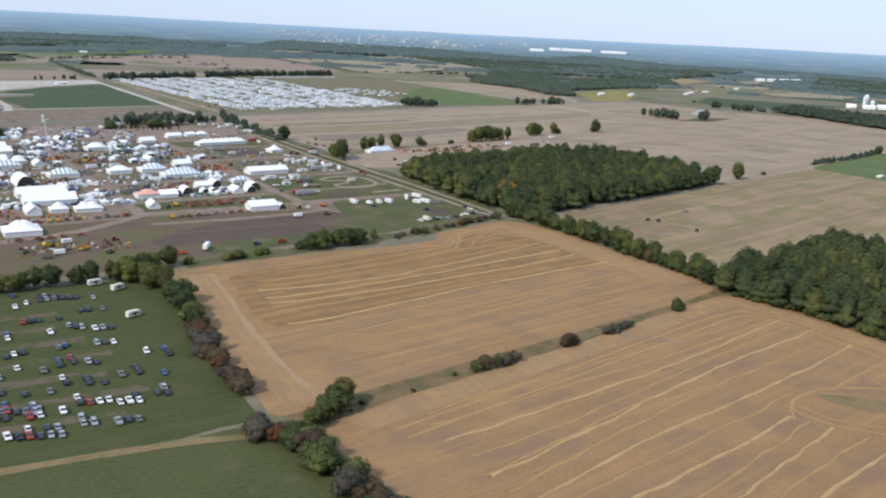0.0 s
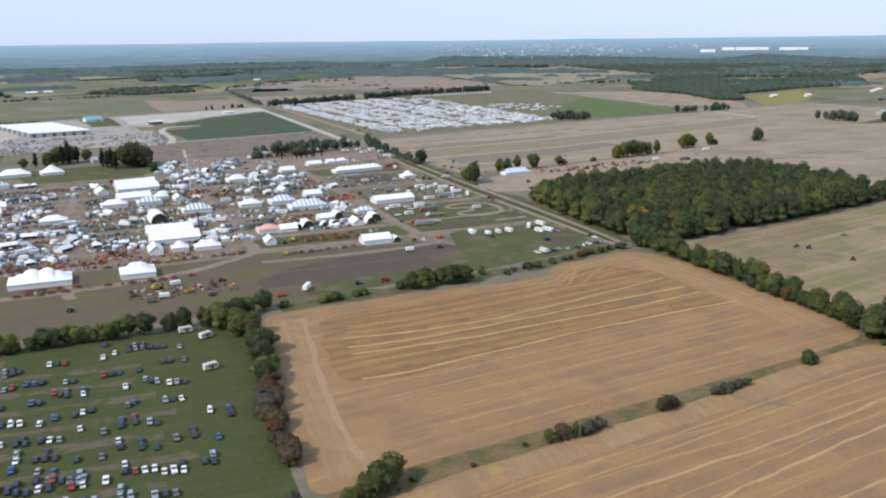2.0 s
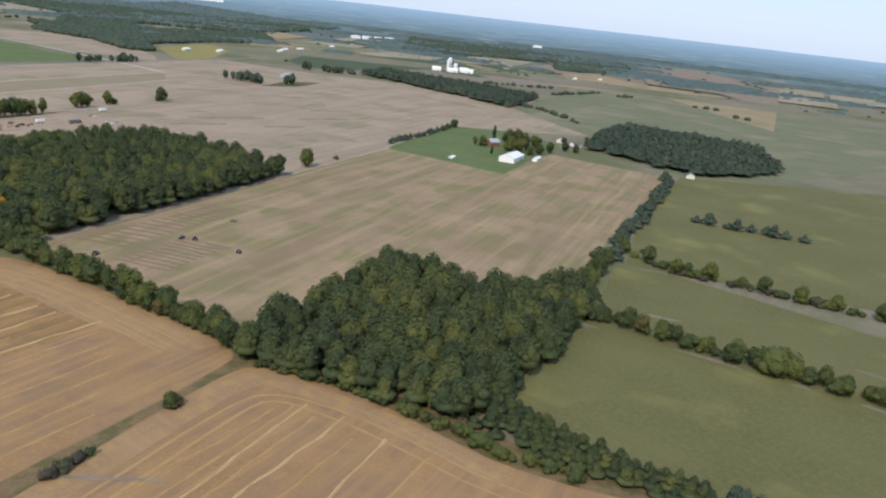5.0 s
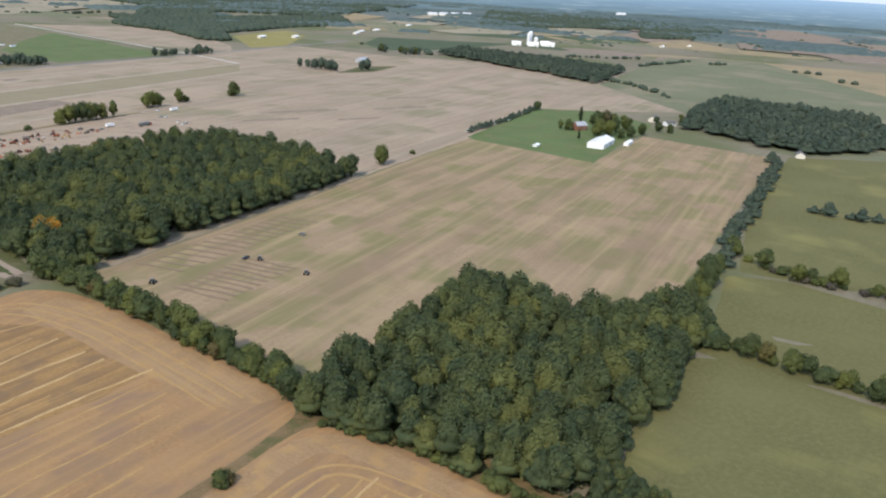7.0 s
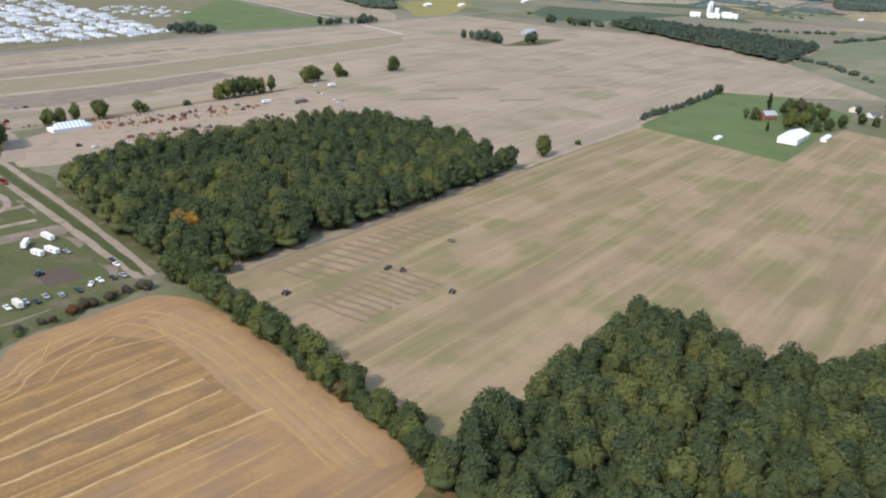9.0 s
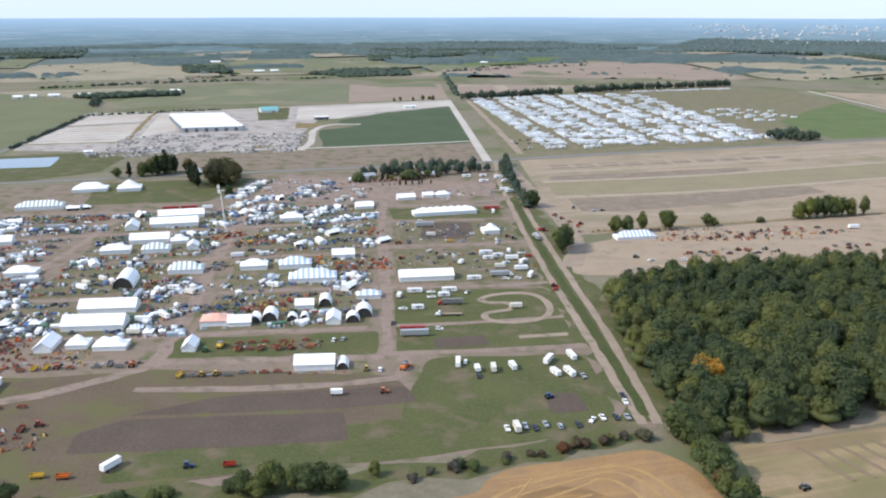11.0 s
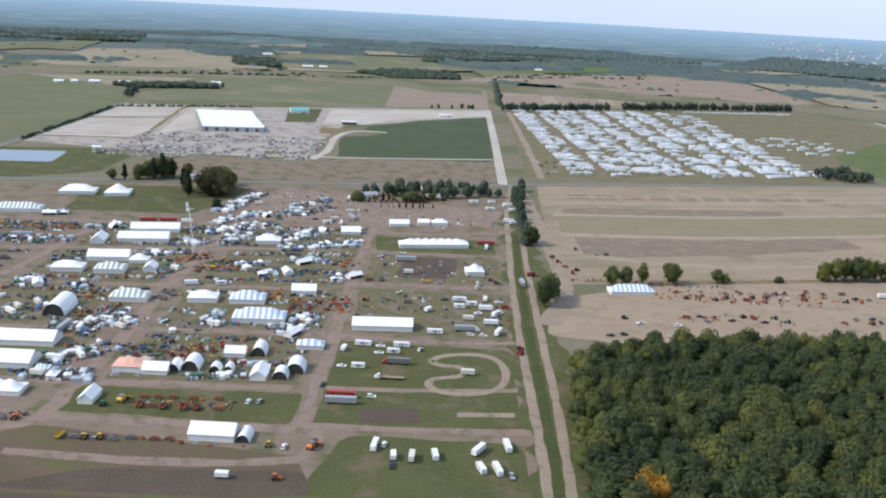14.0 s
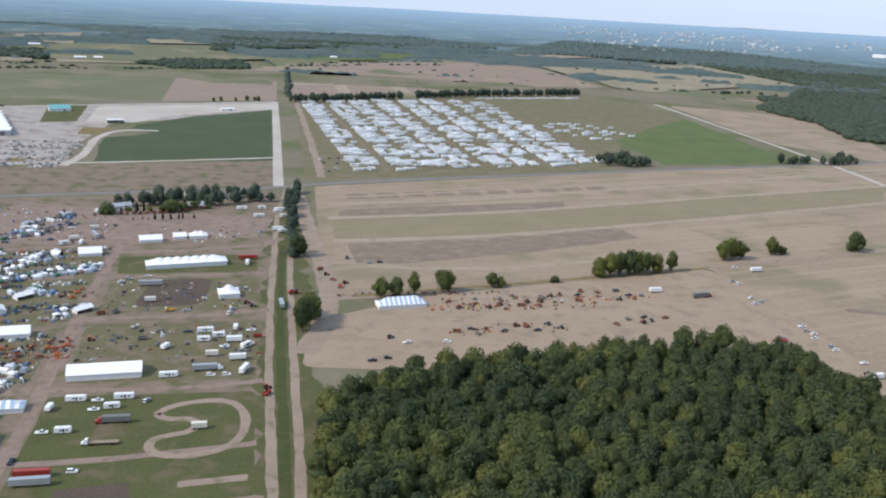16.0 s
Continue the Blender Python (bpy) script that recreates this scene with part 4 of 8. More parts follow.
# around the crossroads and the road houses
hedge([(-70, 590), (-160, 568)], 7, C2 + S2, 4, 8, "young conifers by the road", 5)
hedge([(-133, 545), (-78, 552)], 6, C2, 3.5, 5.5, "young conifers by the road", 1.5)
for kind, x, y, h in [("conifer0", -398, 606, 12), ("broad0", -386, 612, 11), ("broad1", -378, 618, 13), ("conifer1", -370, 612, 16), ("conifer0", -364, 622, 19), ("broad2", -362, 630, 15), ("conifer1", -354, 626, 14), ("broad3", -344, 640, 10), ("conifer0", -327, 574, 15), ("conifer1", -318, 560, 16), ("conifer0", -314, 548, 14),
                      ("autumn0", -297, 552, 20), ("autumn0", -290, 566, 19), ("broad2", -288, 580, 17), ("broad3", -282, 566, 16), ("broad1", -292, 606, 12), ("broad0", -276, 508, 7), ("broad1", -410, 604, 8), ("broad0", -300, 590, 15), ("broad2", -306, 600, 14), ("autumn0", -284, 552, 16), ("broad1", -300, 566, 16), ("conifer1", -322, 566, 14), ("broad3", -372, 630, 14)]:
    tree(kind, x, y, h * 1.45, "trees of the old farmstead", 1.15)
far_hedge("windbreak", [[(15, 1400), (60, 1412), (160, 1462), (232, 1500)], [(262, 1515), (345, 1560), (498, 1622), (560, 1640), (660, 1680)]], 5.5, 12, 19, "dark windbreak of trees behind the caravans", 81)
far_hedge("hedgerow", [[(672, -150), (620, -168), (451, -208), (378, -222), (312, -237), (281, -248)], [(467, -240), (474, -270), (482, -330)]], 8.5, 6, 12, "uneven green hedgerow along the hayfields", 82)
far_hedge("hedgerow", [[(527, 120), (601, 134), (738, 168)]], 6.0, 4.5, 8, "green hedge along the pasture", 83, 2.0)
far_hedge("hedgerow", [[(-619, 290), (-622, 357), (-625, 448), (-621, 517)]], 7, 3, 6, "low hedge along the west road", 84, 3.0)
far_hedge("hedgerow", [[(-606, 810), (-628, 1150)], [(-628, 1168), (-420, 1250)]], 7, 3, 6, "dark hedge round the gravel yard", 88, 2.0)
far_hedge("hedgerow", [[(-1160, 880), (-1069, 949), (-958, 1014), (-841, 1093)], [(-1267, 1243), (-1245, 1380), (-1216, 1526), (-1232, 1760), (-1232, 1914)], [(-1380, 1560), (-1290, 1600), (-1190, 1640)]], 7, 8, 14, "dark hedgerow across the olive pasture", 86, 6.0)
far_hedge("copse", [[(782, 642), (790, 628), (798, 604), (800, 575)], [(812, 640), (822, 604)], [(840, 566), (858, 562)]], 7, 13, 20, "dense copse beside the field barn", 89, 3.0)
far_hedge("roadside_trees", [[(4, 585), (6, 620), (9, 660)], [(-14, 622), (-35, 615), (-60, 604), (-100, 606), (-150, 600)], [(-30, 640), (-80, 628), (-120, 618)]], 5.5, 9, 16, "dark garden trees round the road houses", 90, 5.0)
far_hedge("roadside_trees", [[(3, 430), (4, 500), (4, 580)]], 7, 5, 12, "trees beside the dirt track", 93, 2.0)
far_hedge("hedgerow", [[(30, -392), (26, -470)], [(4, -390), (8, -500)]], 5, 5, 9, "scrubby hedge between the hayfields", 94, 4.0)
far_hedge("copse", [[(-700, 1440), (-713, 1490), (-640, 1520), (-557, 1544)], [(-690, 1420), (-660, 1300)]], 7, 8, 13, "copse beside the plant", 87, 9.0)
far_hedge("copse", [[(403, 838), (430, 828), (470, 836)], [(402, 852), (455, 852)], [(412, 866), (446, 868)], [(668, 870), (715, 872)], [(729, 864), (783, 874), (783, 905)], [(1125, 782), (1140, 770)], [(1136, 726), (1165, 706)]], 5, 9, 16, "small copses beyond the pale field", 85, 6.0)
for x, y in [(-116, 1377), (-104, 1384), (-79, 1391), (-60, 1400), (-47, 1403), (-40, 1403)]:
    tree(tree_rng.choice(B4), x, y, tree_rng.uniform(7, 11), "field edge trees")

ribbon("field_hay", [(180, -270), (178, -310), (180, -350), (180, -420), (180, -500)], 50, M_HAY, 0.058, "olive green grass under the hayfield hedge", "field", 0.3)
# woods farther off
shapes_b = stock(5, 15.0, 7.6, 4, 80, 2.4, 400, 0.05)
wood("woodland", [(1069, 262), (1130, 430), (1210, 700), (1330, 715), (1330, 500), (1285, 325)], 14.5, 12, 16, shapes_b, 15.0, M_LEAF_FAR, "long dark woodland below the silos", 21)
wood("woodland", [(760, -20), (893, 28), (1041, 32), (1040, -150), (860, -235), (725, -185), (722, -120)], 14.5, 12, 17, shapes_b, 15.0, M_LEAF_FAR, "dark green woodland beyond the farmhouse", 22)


def lumps_of(name, places, material, label, seed, flat=1.0):
    """Canopy of woods so distant that only their massed crowns show."""
    rng = np.random.RandomState(seed)
    bm = bmesh.new()
    bmesh.ops.create_icosphere(bm, subdivisions=1, radius=1)
    v = np.array([q.co[:] for q in bm.verts])
    f = np.array([[q.index for q in face.verts] for face in bm.faces])
    bm.free()
    p = np.array([(x, y, terrain(x, y), s) for x, y, s in places])
    n = len(p)
    bump = 1 + rng.uniform(-0.22, 0.22, (n, len(v), 1))
    size = np.stack([p[:, 3], p[:, 3], p[:, 3] * rng.uniform(0.55, 0.85, n) * flat], 1)
    verts = v[None] * bump * size[:, None] + (p[:, :3] + np.array([0, 0, 1.0]) * (p[:, 3:] * 0.4))[:, None]
    faces = (f[None] + (np.arange(n) * len(v))[:, None, None]).reshape(-1, 3)
    tint = np.repeat(np.clip(rng.beta(2, 2.5, n), 0, 0.96), len(v))
    ob = quads_object(name, verts.reshape(-1, 3), faces, material, tint)
    return tagged(ob, label, "woodland", kind="stuff")


FAR_WOODS = [[(-185, 2367), (-201, 2737), (52, 2951), (447, 2939), (707, 2655), (181, 2547)], [(-671, 2058), (-705, 2200), (-600, 2215), (-545, 2061)],
             [(-340, 2045), (-250, 2130), (-90, 2140), (-72, 2005), (-225, 1962)], [(726, 2579), (1034, 2944), (1547, 2639), (1822, 2213), (1523, 1804), (1361, 1870), (1252, 2331), (997, 2481)],
             [(1102, 1692), (1299, 1497), (975, 1060), (937, 1092), (1040, 1400)], [(1099, 1618), (1727, 1480), (1599, 1311), (1380, 1310), (1096, 1225), (1160, 1420)],
             [(1310, 1830), (1700, 1500), (2250, 1620), (2100, 2300), (1800, 2200)], [(2123, 689), (2560, 900), (2580, 640), (2308, 540), (2167, 632)], [(1900, 1090), (2400, 1401), (2502, 1159), (2580, 920), (2347, 788), (2150, 960)], [(-1692, 1772), (-1581, 2484), (-1144, 2729), (-1050, 2455), (-1452, 2239), (-1620, 1811)],
             [(-760, 1480), (-700, 1450), (-557, 1520), (-560, 1560), (-713, 1510)], [(994, 1501), (1381, 1900), (1599, 1908), (1300, 1500), (1008, 1194)]]
far_places, dim_places = [], []
for i, poly in enumerate(FAR_WOODS):
    for x, y in spots(poly, 12, 50 + i):
        r = math.hypot(x - MID.x, y - MID.y)
        (far_places if r < 3050 else dim_places).append((x, y, random.uniform(8, 12)))
LINES = [[(1447, 363), (1669, 355)], [(1680, 127), (1696, 98), (1686, 73)], [(1565, 10), (1552, -62)], [(2280, 440), (2208, 375)], [(2092, 170), (2122, 274)], [(2547, 407), (2502, 360)], [(2549, 247), (2493, 165)], [(1200, 900), (1231, 925)], [(1230, 740), (1170, 690)], [(-1135, 1036), (-990, 1060), (-846, 1093)], [(-1260, 1240), (-1250, 1420), (-1257, 1593), (-1168, 1851)], [(-804, 1741), (-640, 1900), (-520, 2010)], [(14, 1480), (18, 1760), (16, 2080)],
         [(30, 2085), (250, 2165), (460, 2200)], [(-900, 1700), (-640, 1830), (-230, 1960)], [(890, 1815), (1010, 1760), (1140, 1782)], [(60, 2145), (460, 2290)], [(1460, 560), (1530, 480), (1600, 440)], [(1640, 300), (1700, 280)], [(1150, 300), (1100, 200), (1000, 100)]]
for line in LINES:
    for a, b in zip(line, line[1:]):
        n = int(math.dist(a, b) / 11)
        far_places += [(a[0] + (b[0] - a[0]) * k / n + random.uniform(-4, 4), a[1] + (b[1] - a[1]) * k / n + random.uniform(-4, 4), random.uniform(4, 8)) for k in range(n) if random.random() < 0.72]
for k in range(260):  # scattered field trees
    a, r = radians(random.uniform(-12, 135)), random.uniform(2250, 3050)
    far_places.append((MID.x + r * math.cos(a), MID.y + r * math.sin(a), random.uniform(3.5, 7)))
# Paler, bluer canopy: distance haze is mixed into these base colours.
M_LEAF_HILL = canopy("hazed_hill_canopy", (0.078, 0.112, 0.112), (0.122, 0.156, 0.146), 14.0)
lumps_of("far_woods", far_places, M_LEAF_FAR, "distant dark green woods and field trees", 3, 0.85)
lumps_of("far_woods", dim_places, M_LEAF_HILL, "distant woods with haze in their grey green", 4, 0.85)


def hill_canopy():
    """Canopy of the woods below the hills: one uneven sheet with clearings."""
    na, nr, r0, step = 560, 74, 2300.0, 13.0
    verts, tint, high = [], [], []
    for i in range(na + 1):
        a = radians(-14) + radians(154) * i / na
        for j in range(nr + 1):
            r = r0 + step * j
            x, y = MID.x + r * math.cos(a), MID.y + r * math.sin(a)
            cover = noise.noise((a * 9.0, r / 85 + 7, 1.5)) + 0.35 * noise.noise((a * 30, r / 40, 4.0)) + 0.22 * noise.noise((a * 170, r / 16, 6.0)) + (r - 3000) / 1500
            if any(inside(x, y, FAR_WOODS[k]) for k in (0, 3, 6, 7, 8)):
                cover += 0.22
            u = min(1.0, max(0.0, (cover - 0.02) * 9))
            high.append(u)
            verts.append((x, y, terrain(x, y) - 1.5 + u * (11 + 2.5 * noise.noise((x / 26, y / 26, 1)) + 1.6 * noise.noise((x / 9, y / 9, 2)))))
            tint.append(min(0.94, max(0.0, 0.42 + 0.5 * noise.noise((x / 60, y / 60, 5)))))
    faces = []
    for i in range(na):
        for j in range(nr):
            q = (i * (nr + 1) + j, i * (nr + 1) + j + 1, (i + 1) * (nr + 1) + j + 1, (i + 1) * (nr + 1) + j)
            if max(high[k] for k in q) > 0.05:
                faces.append(q)
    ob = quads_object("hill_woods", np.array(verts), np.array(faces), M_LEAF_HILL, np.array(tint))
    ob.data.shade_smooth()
    tagged(ob, "distant woods below the hills, haze painted into their green", "woodland", kind="stuff")


hill_canopy()


def build_backdrop():
    """The distance: woods and fields up to the horizon, with blue haze painted in and a faint glow."""
    m, n, l, b = mat_base("hazed_distance", 1.0, 0, 0)
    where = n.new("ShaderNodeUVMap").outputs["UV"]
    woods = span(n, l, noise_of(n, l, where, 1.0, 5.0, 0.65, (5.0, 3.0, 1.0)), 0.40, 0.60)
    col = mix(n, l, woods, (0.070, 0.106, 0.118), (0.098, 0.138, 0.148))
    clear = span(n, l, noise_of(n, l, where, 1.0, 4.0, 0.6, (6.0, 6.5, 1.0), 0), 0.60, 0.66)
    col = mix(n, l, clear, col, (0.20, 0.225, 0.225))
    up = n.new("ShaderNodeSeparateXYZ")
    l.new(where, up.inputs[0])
    # Haze put into the colour: the outer rings fade to pale blue.
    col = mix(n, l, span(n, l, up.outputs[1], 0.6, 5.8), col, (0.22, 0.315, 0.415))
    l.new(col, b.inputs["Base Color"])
    # Glow added to imitate bright hazy air; the land itself gives no light.
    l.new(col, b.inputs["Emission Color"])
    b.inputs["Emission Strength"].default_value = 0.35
    verts, faces, count = [], [], 240
    rings = [(3000 + 85 * i, 3.5 + 0.1 * i) for i in range(20)] + [(4700, 3.0), (4720, -60)]
    for k in range(count):
        a = 2 * math.pi * k / count
        roll = 4.0 * noise.noise((math.cos(a) * 4, math.sin(a) * 4, 0)) + 1.5 * noise.noise((math.cos(a) * 19, math.sin(a) * 19, 3))
        for i, (r, up) in enumerate(rings):
            x, y = MID.x + r * math.cos(a), MID.y + r * math.sin(a)
            verts.append((x, y, terrain(x, y) + up + roll * max(0, (r - 4300) / 400) - (12 if i == 0 else 0)))
    w = len(rings)
    for k in range(count):
        for j in range(w - 1):
            p, q = w * k + j, w * ((k + 1) % count) + j
            faces.append((p, p + 1, q + 1, q))
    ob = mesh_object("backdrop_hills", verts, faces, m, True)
    uv = ob.data.uv_layers.new(name="UVMap")
    for face in ob.data.polygons:
        last = face.vertices[3] < face.vertices[0] or face.vertices[2] < face.vertices[1]
        for loop, vert in zip(face.loop_indices, face.vertices):
            k, j = divmod(vert, w)
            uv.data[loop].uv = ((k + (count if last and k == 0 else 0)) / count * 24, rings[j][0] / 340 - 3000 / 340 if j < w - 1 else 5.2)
    tagged(ob, "wooded distance up to the horizon, blue haze painted on", "backdrop", kind="structure")


build_backdrop()

# ---- straw rows and plough marks ----
def mound(name, line, width, height, material, label, group, seed, lift=0.10, gap=0.0):
    """A low ridge of straw or earth along a line."""
    rng = random.Random(seed)
    pts = smooth_line(line, 2)
    dense = []
    for a, b in zip(pts, pts[1:]):
        k = max(1, int((b - a).length / 4))
        dense += [a.lerp(b, i / k) for i in range(k)]
    dense.append(pts[-1])
    verts, faces = [], []
    for i, p in enumerate(dense):
        way = (dense[min(i + 1, len(dense) - 1)] - dense[max(i - 1, 0)]).normalized()
        side = Vector((-way.y, way.x))
        w = width * rng.uniform(0.6, 1.3) / 2
        h = height * rng.uniform(0.6, 1.3)
        mid = p + side * 1.1 * noise.noise((p.x / 14, p.y / 14, seed))
        for s, z in ((-1.0, 0.0), (-0.45, h), (0.45, h * 0.9), (1.0, 0.0)):
            q = mid + side * w * s
            verts.append((q.x, q.y, lift + z))
        if i and rng.random() >= gap:
            k = 4 * i
            for j in range(3):
                faces.append((k - 4 + j, k + j, k + j + 1, k - 3 + j))
    ob = mesh_object(name, verts, faces, material)
    return tagged(ob, label, "straw row", group)


def windrows():
    words, group = "long wavy row of golden straw on stubble", "straw rows on the stubble"
    rng = random.Random(8)

    def row(line, strong, seed):
        mound("windrow", [(x, y + rng.uniform(-0.5, 0.5)) for x, y in line], 1.35 if strong else 1.1, 0.36 if strong else 0.16, M_STRAW if strong else M_GOLD, words, group, seed, 0.11)

    # upper field
    upper = [([(-231, -103), (-206, -106), (-169, -106), (-123, -98), (-86, -88), (-32, -74)], 1), ([(-232, -116), (-210, -117), (-172, -114), (-128, -108), (-94, -102), (-31, -94)], 1),
             ([(-233, -124), (-200, -126), (-162, -124), (-133, -119), (-86, -116), (-30, -105)], 1), ([(-237, -154), (-220, -156), (-197, -151), (-172, -147), (-143, -141), (-99, -135), (-22, -127)], 1),
             ([(-236, -136), (-203, -135), (-178, -132), (-120, -127), (-60, -120)], 0), ([(-228, -94), (-200, -97), (-165, -96), (-103, -84), (-84, -80), (-39, -66)], 0), ([(-226, -86), (-202, -88), (-175, -85), (-120, -77), (-96, -71), (-77, -65), (-66, -51), (-44, -43)], 0),
             ([(-210, -76), (-160, -73), (-120, -64), (-90, -55), (-76, -50), (-65, -31)], 0), ([(-67, -61), (-59, -56), (-54, -51), (-22, -52)], 0), ([(-238, -164), (-180, -158), (-100, -145), (-30, -137)], 0)]
    for k, (line, strong) in enumerate(upper):
        row(line, strong, k)
    for k in range(5):
        y0 = -178 - 11.0 * k
        line = [(x, y0 + 0.14 * (x + 240)) for x in np.linspace(-238 + 6 * k, -30 - 12 * k, 10)]
        line = [p for p in line if p[1] > -235 + 0.158 * (p[0] + 247) + 5]
        if len(line) > 3:
            row(line, 0, 30 + k)
    for off, w in ((9, 3.0),):
        ribbon("headland", [(-251 + off, -64), (-257 + off, -110), (-263 + off, -155), (-264 + off * 0.7, -195), (-262 + off * 0.5, -224)], w, M_STRAWPALE, 0.127 + off * 0.0015, "pale driven track along the field edge", "track", 0.5)
    for off, w in ((7, 1.6), (13, 1.2), (20, 1.4)):
        ribbon("headland", [(-110, -50 - off), (-88, -46 - off), (-76 - off * 0.2, -32 - off), (-50, -20 - off), (-14 - off, -16 - off * 0.6), (-1 - off, -60), (-2 - off, -120), (-6 - off, -172)], w, M_GOLD, 0.127 + off * 0.0015, "golden headland swath along the field edge", "swath", 0.5)
    # lower field: level at the west end, level at the east end, where the row stops, strong or faint
    lower = [(-262, -237, -30, 0), (-272, -244, -22, 0), (-283, -249, -19, 1), (-294, -256, -24, 0), (-305, -263, -17, 1), (-315, -272, -28, 0), (-325, -283, -20, 1), (-334, -291, -96, 0), (-343, -302, -114, 1),
             (-352, -310, -112, 0), (-361, -320, -108, 1), (-371, -330, -104, 0), (-380, -338, -104, 1), (-390, -348, -60, 0), (-400, -357, -30, 1), (-420, -376, -30, 1), (-440, -395, -30, 1), (-304, -265, -140, 0)]
    for k, (y0, y1, stop, strong) in enumerate(lower):
        x0 = -234 + rng.uniform(-5, 5)
        row([(x, y0 + (y1 - y0) * (x + 235) / 215 + 2.0 * math.sin((x + 40 * k) / 38)) for x in np.linspace(x0, stop, 12)], strong, 100 + k)
    for off, w in ((9, 1.2), (16, 1.4)):
        ribbon("headland", [(-246, -258 - off), (-110, -232 - off), (-40, -217 - off), (-14 - off * 0.6, -224 - off * 0.6), (-4 - off, -260), (-6 - off, -300), (-10 - off, -330), (-2 - off, -380)], w, M_GOLD, 0.127 + off * 0.0015, "golden headland swath along the field edge", "swath", 0.5)
    # swaths round the grassy hollow
    for k, (line, w) in enumerate((([(-115, -324), (-104, -314), (-92, -310), (-74, -311), (-50, -325), (-30, -348)], 1.4), ([(-107, -314), (-109, -328), (-98, -345), (-80, -362)], 1.4), ([(-72, -312), (-46, -307), (-20, -303)], 1.3), ([(-102, -317), (-103, -330), (-93, -342), (-76, -356)], 1.0))):
        ribbon("headland", line, w, M_GOLD, 0.150 + 0.004 * k, "golden swath round a grassy hollow", "swath", 0.4)


windrows()

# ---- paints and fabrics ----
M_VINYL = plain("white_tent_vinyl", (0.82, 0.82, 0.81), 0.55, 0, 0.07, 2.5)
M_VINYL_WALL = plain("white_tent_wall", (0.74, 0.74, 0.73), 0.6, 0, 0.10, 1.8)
M_STRIPE_BLUE = plain("pale_blue_tent_stripe", (0.36, 0.47, 0.60), 0.6, 0, 0.10, 1.8)
M_STRIPE_GREEN = plain("grey_green_tent_stripe", (0.30, 0.38, 0.37), 0.6, 0, 0.10, 1.8)
M_SALMON = plain("salmon_tent_fabric", (0.72, 0.40, 0.31), 0.6, 0, 0.12, 1.8)
M_GREEN_FABRIC = plain("dark_green_fabric", (0.05, 0.16, 0.10), 0.6, 0, 0.12, 1.8)
M_GREYROOF = plain("grey_metal_roof", (0.42, 0.44, 0.46), 0.45, 0.2, 0.15, 2.0)
# Near-black colour standing in for the shade inside open tents.
M_SHADE_DARK = plain("painted_opening_shade", (0.05, 0.045, 0.04), 0.9, 0, 0.2, 1.0)
M_WHITE = plain("white_paint", (0.80, 0.80, 0.79), 0.35, 0, 0.08, 1.5, 0.5)
M_CREAM = plain("cream_panel", (0.66, 0.62, 0.54), 0.4, 0, 0.10, 1.5, 0.5)
M_SILVER = plain("silver_paint", (0.42, 0.44, 0.46), 0.3, 0.4, 0.08, 1.5, 0.5)
M_DARKPAINT = plain("dark_blue_grey_paint", (0.030, 0.036, 0.050), 0.25, 0.2, 0.2, 1.5, 0.5)
M_BLACK = plain("black_rubber", (0.018, 0.018, 0.018), 0.85, 0, 0.3, 0.4)
M_STEEL = plain("galvanised_steel", (0.36, 0.37, 0.38), 0.45, 0.6, 0.2, 0.6)
M_BLUEPAINT = plain("blue_paint", (0.045, 0.10, 0.24), 0.3, 0.1, 0.15, 1.2, 0.5)
M_REDPAINT = plain("red_paint", (0.34, 0.040, 0.026), 0.35, 0.0, 0.2, 1.2, 0.5)
M_ORANGE = plain("orange_machine_paint", (0.56, 0.145, 0.028), 0.4, 0.0, 0.2, 1.0, 0.5)
M_RUST = plain("rusty_red_machine_paint", (0.24, 0.075, 0.040), 0.6, 0.0, 0.35, 0.8)
M_GREENPAINT = plain("green_machine_paint", (0.035, 0.17, 0.045), 0.4, 0.0, 0.2, 1.0, 0.5)
M_YELLOWPAINT = plain("yellow_machine_paint", (0.58, 0.36, 0.045), 0.45, 0.0, 0.2, 1.0, 0.5)
M_GREYPAINT = plain("grey_machine_paint", (0.20, 0.20, 0.19), 0.5, 0.2, 0.25, 1.0)
M_WOODPLANK = plain("weathered_planks", (0.30, 0.24, 0.17), 0.85, 0, 0.3, 0.5)
M_BRICK = plain("old_red_brick", (0.26, 0.12, 0.08), 0.9, 0, 0.3, 0.6)
M_SHINGLE = plain("grey_shingles", (0.13, 0.125, 0.12), 0.9, 0, 0.3, 0.7)
M_TEAL = plain("teal_roof_metal", (0.20, 0.46, 0.46), 0.4, 0.2, 0.12, 2.0)
M_WATER, _n, _l, _b = mat_base("still_pond_water", 0.08, 0, 0.5)
_b.inputs["Base Color"].default_value = (0.16, 0.20, 0.23, 1)
M_GLASS, _n, _l, _b = mat_base("dark_vehicle_glass", 0.08, 0, 0.7)
_b.inputs["Base Color"].default_value = (0.035, 0.042, 0.05, 1)


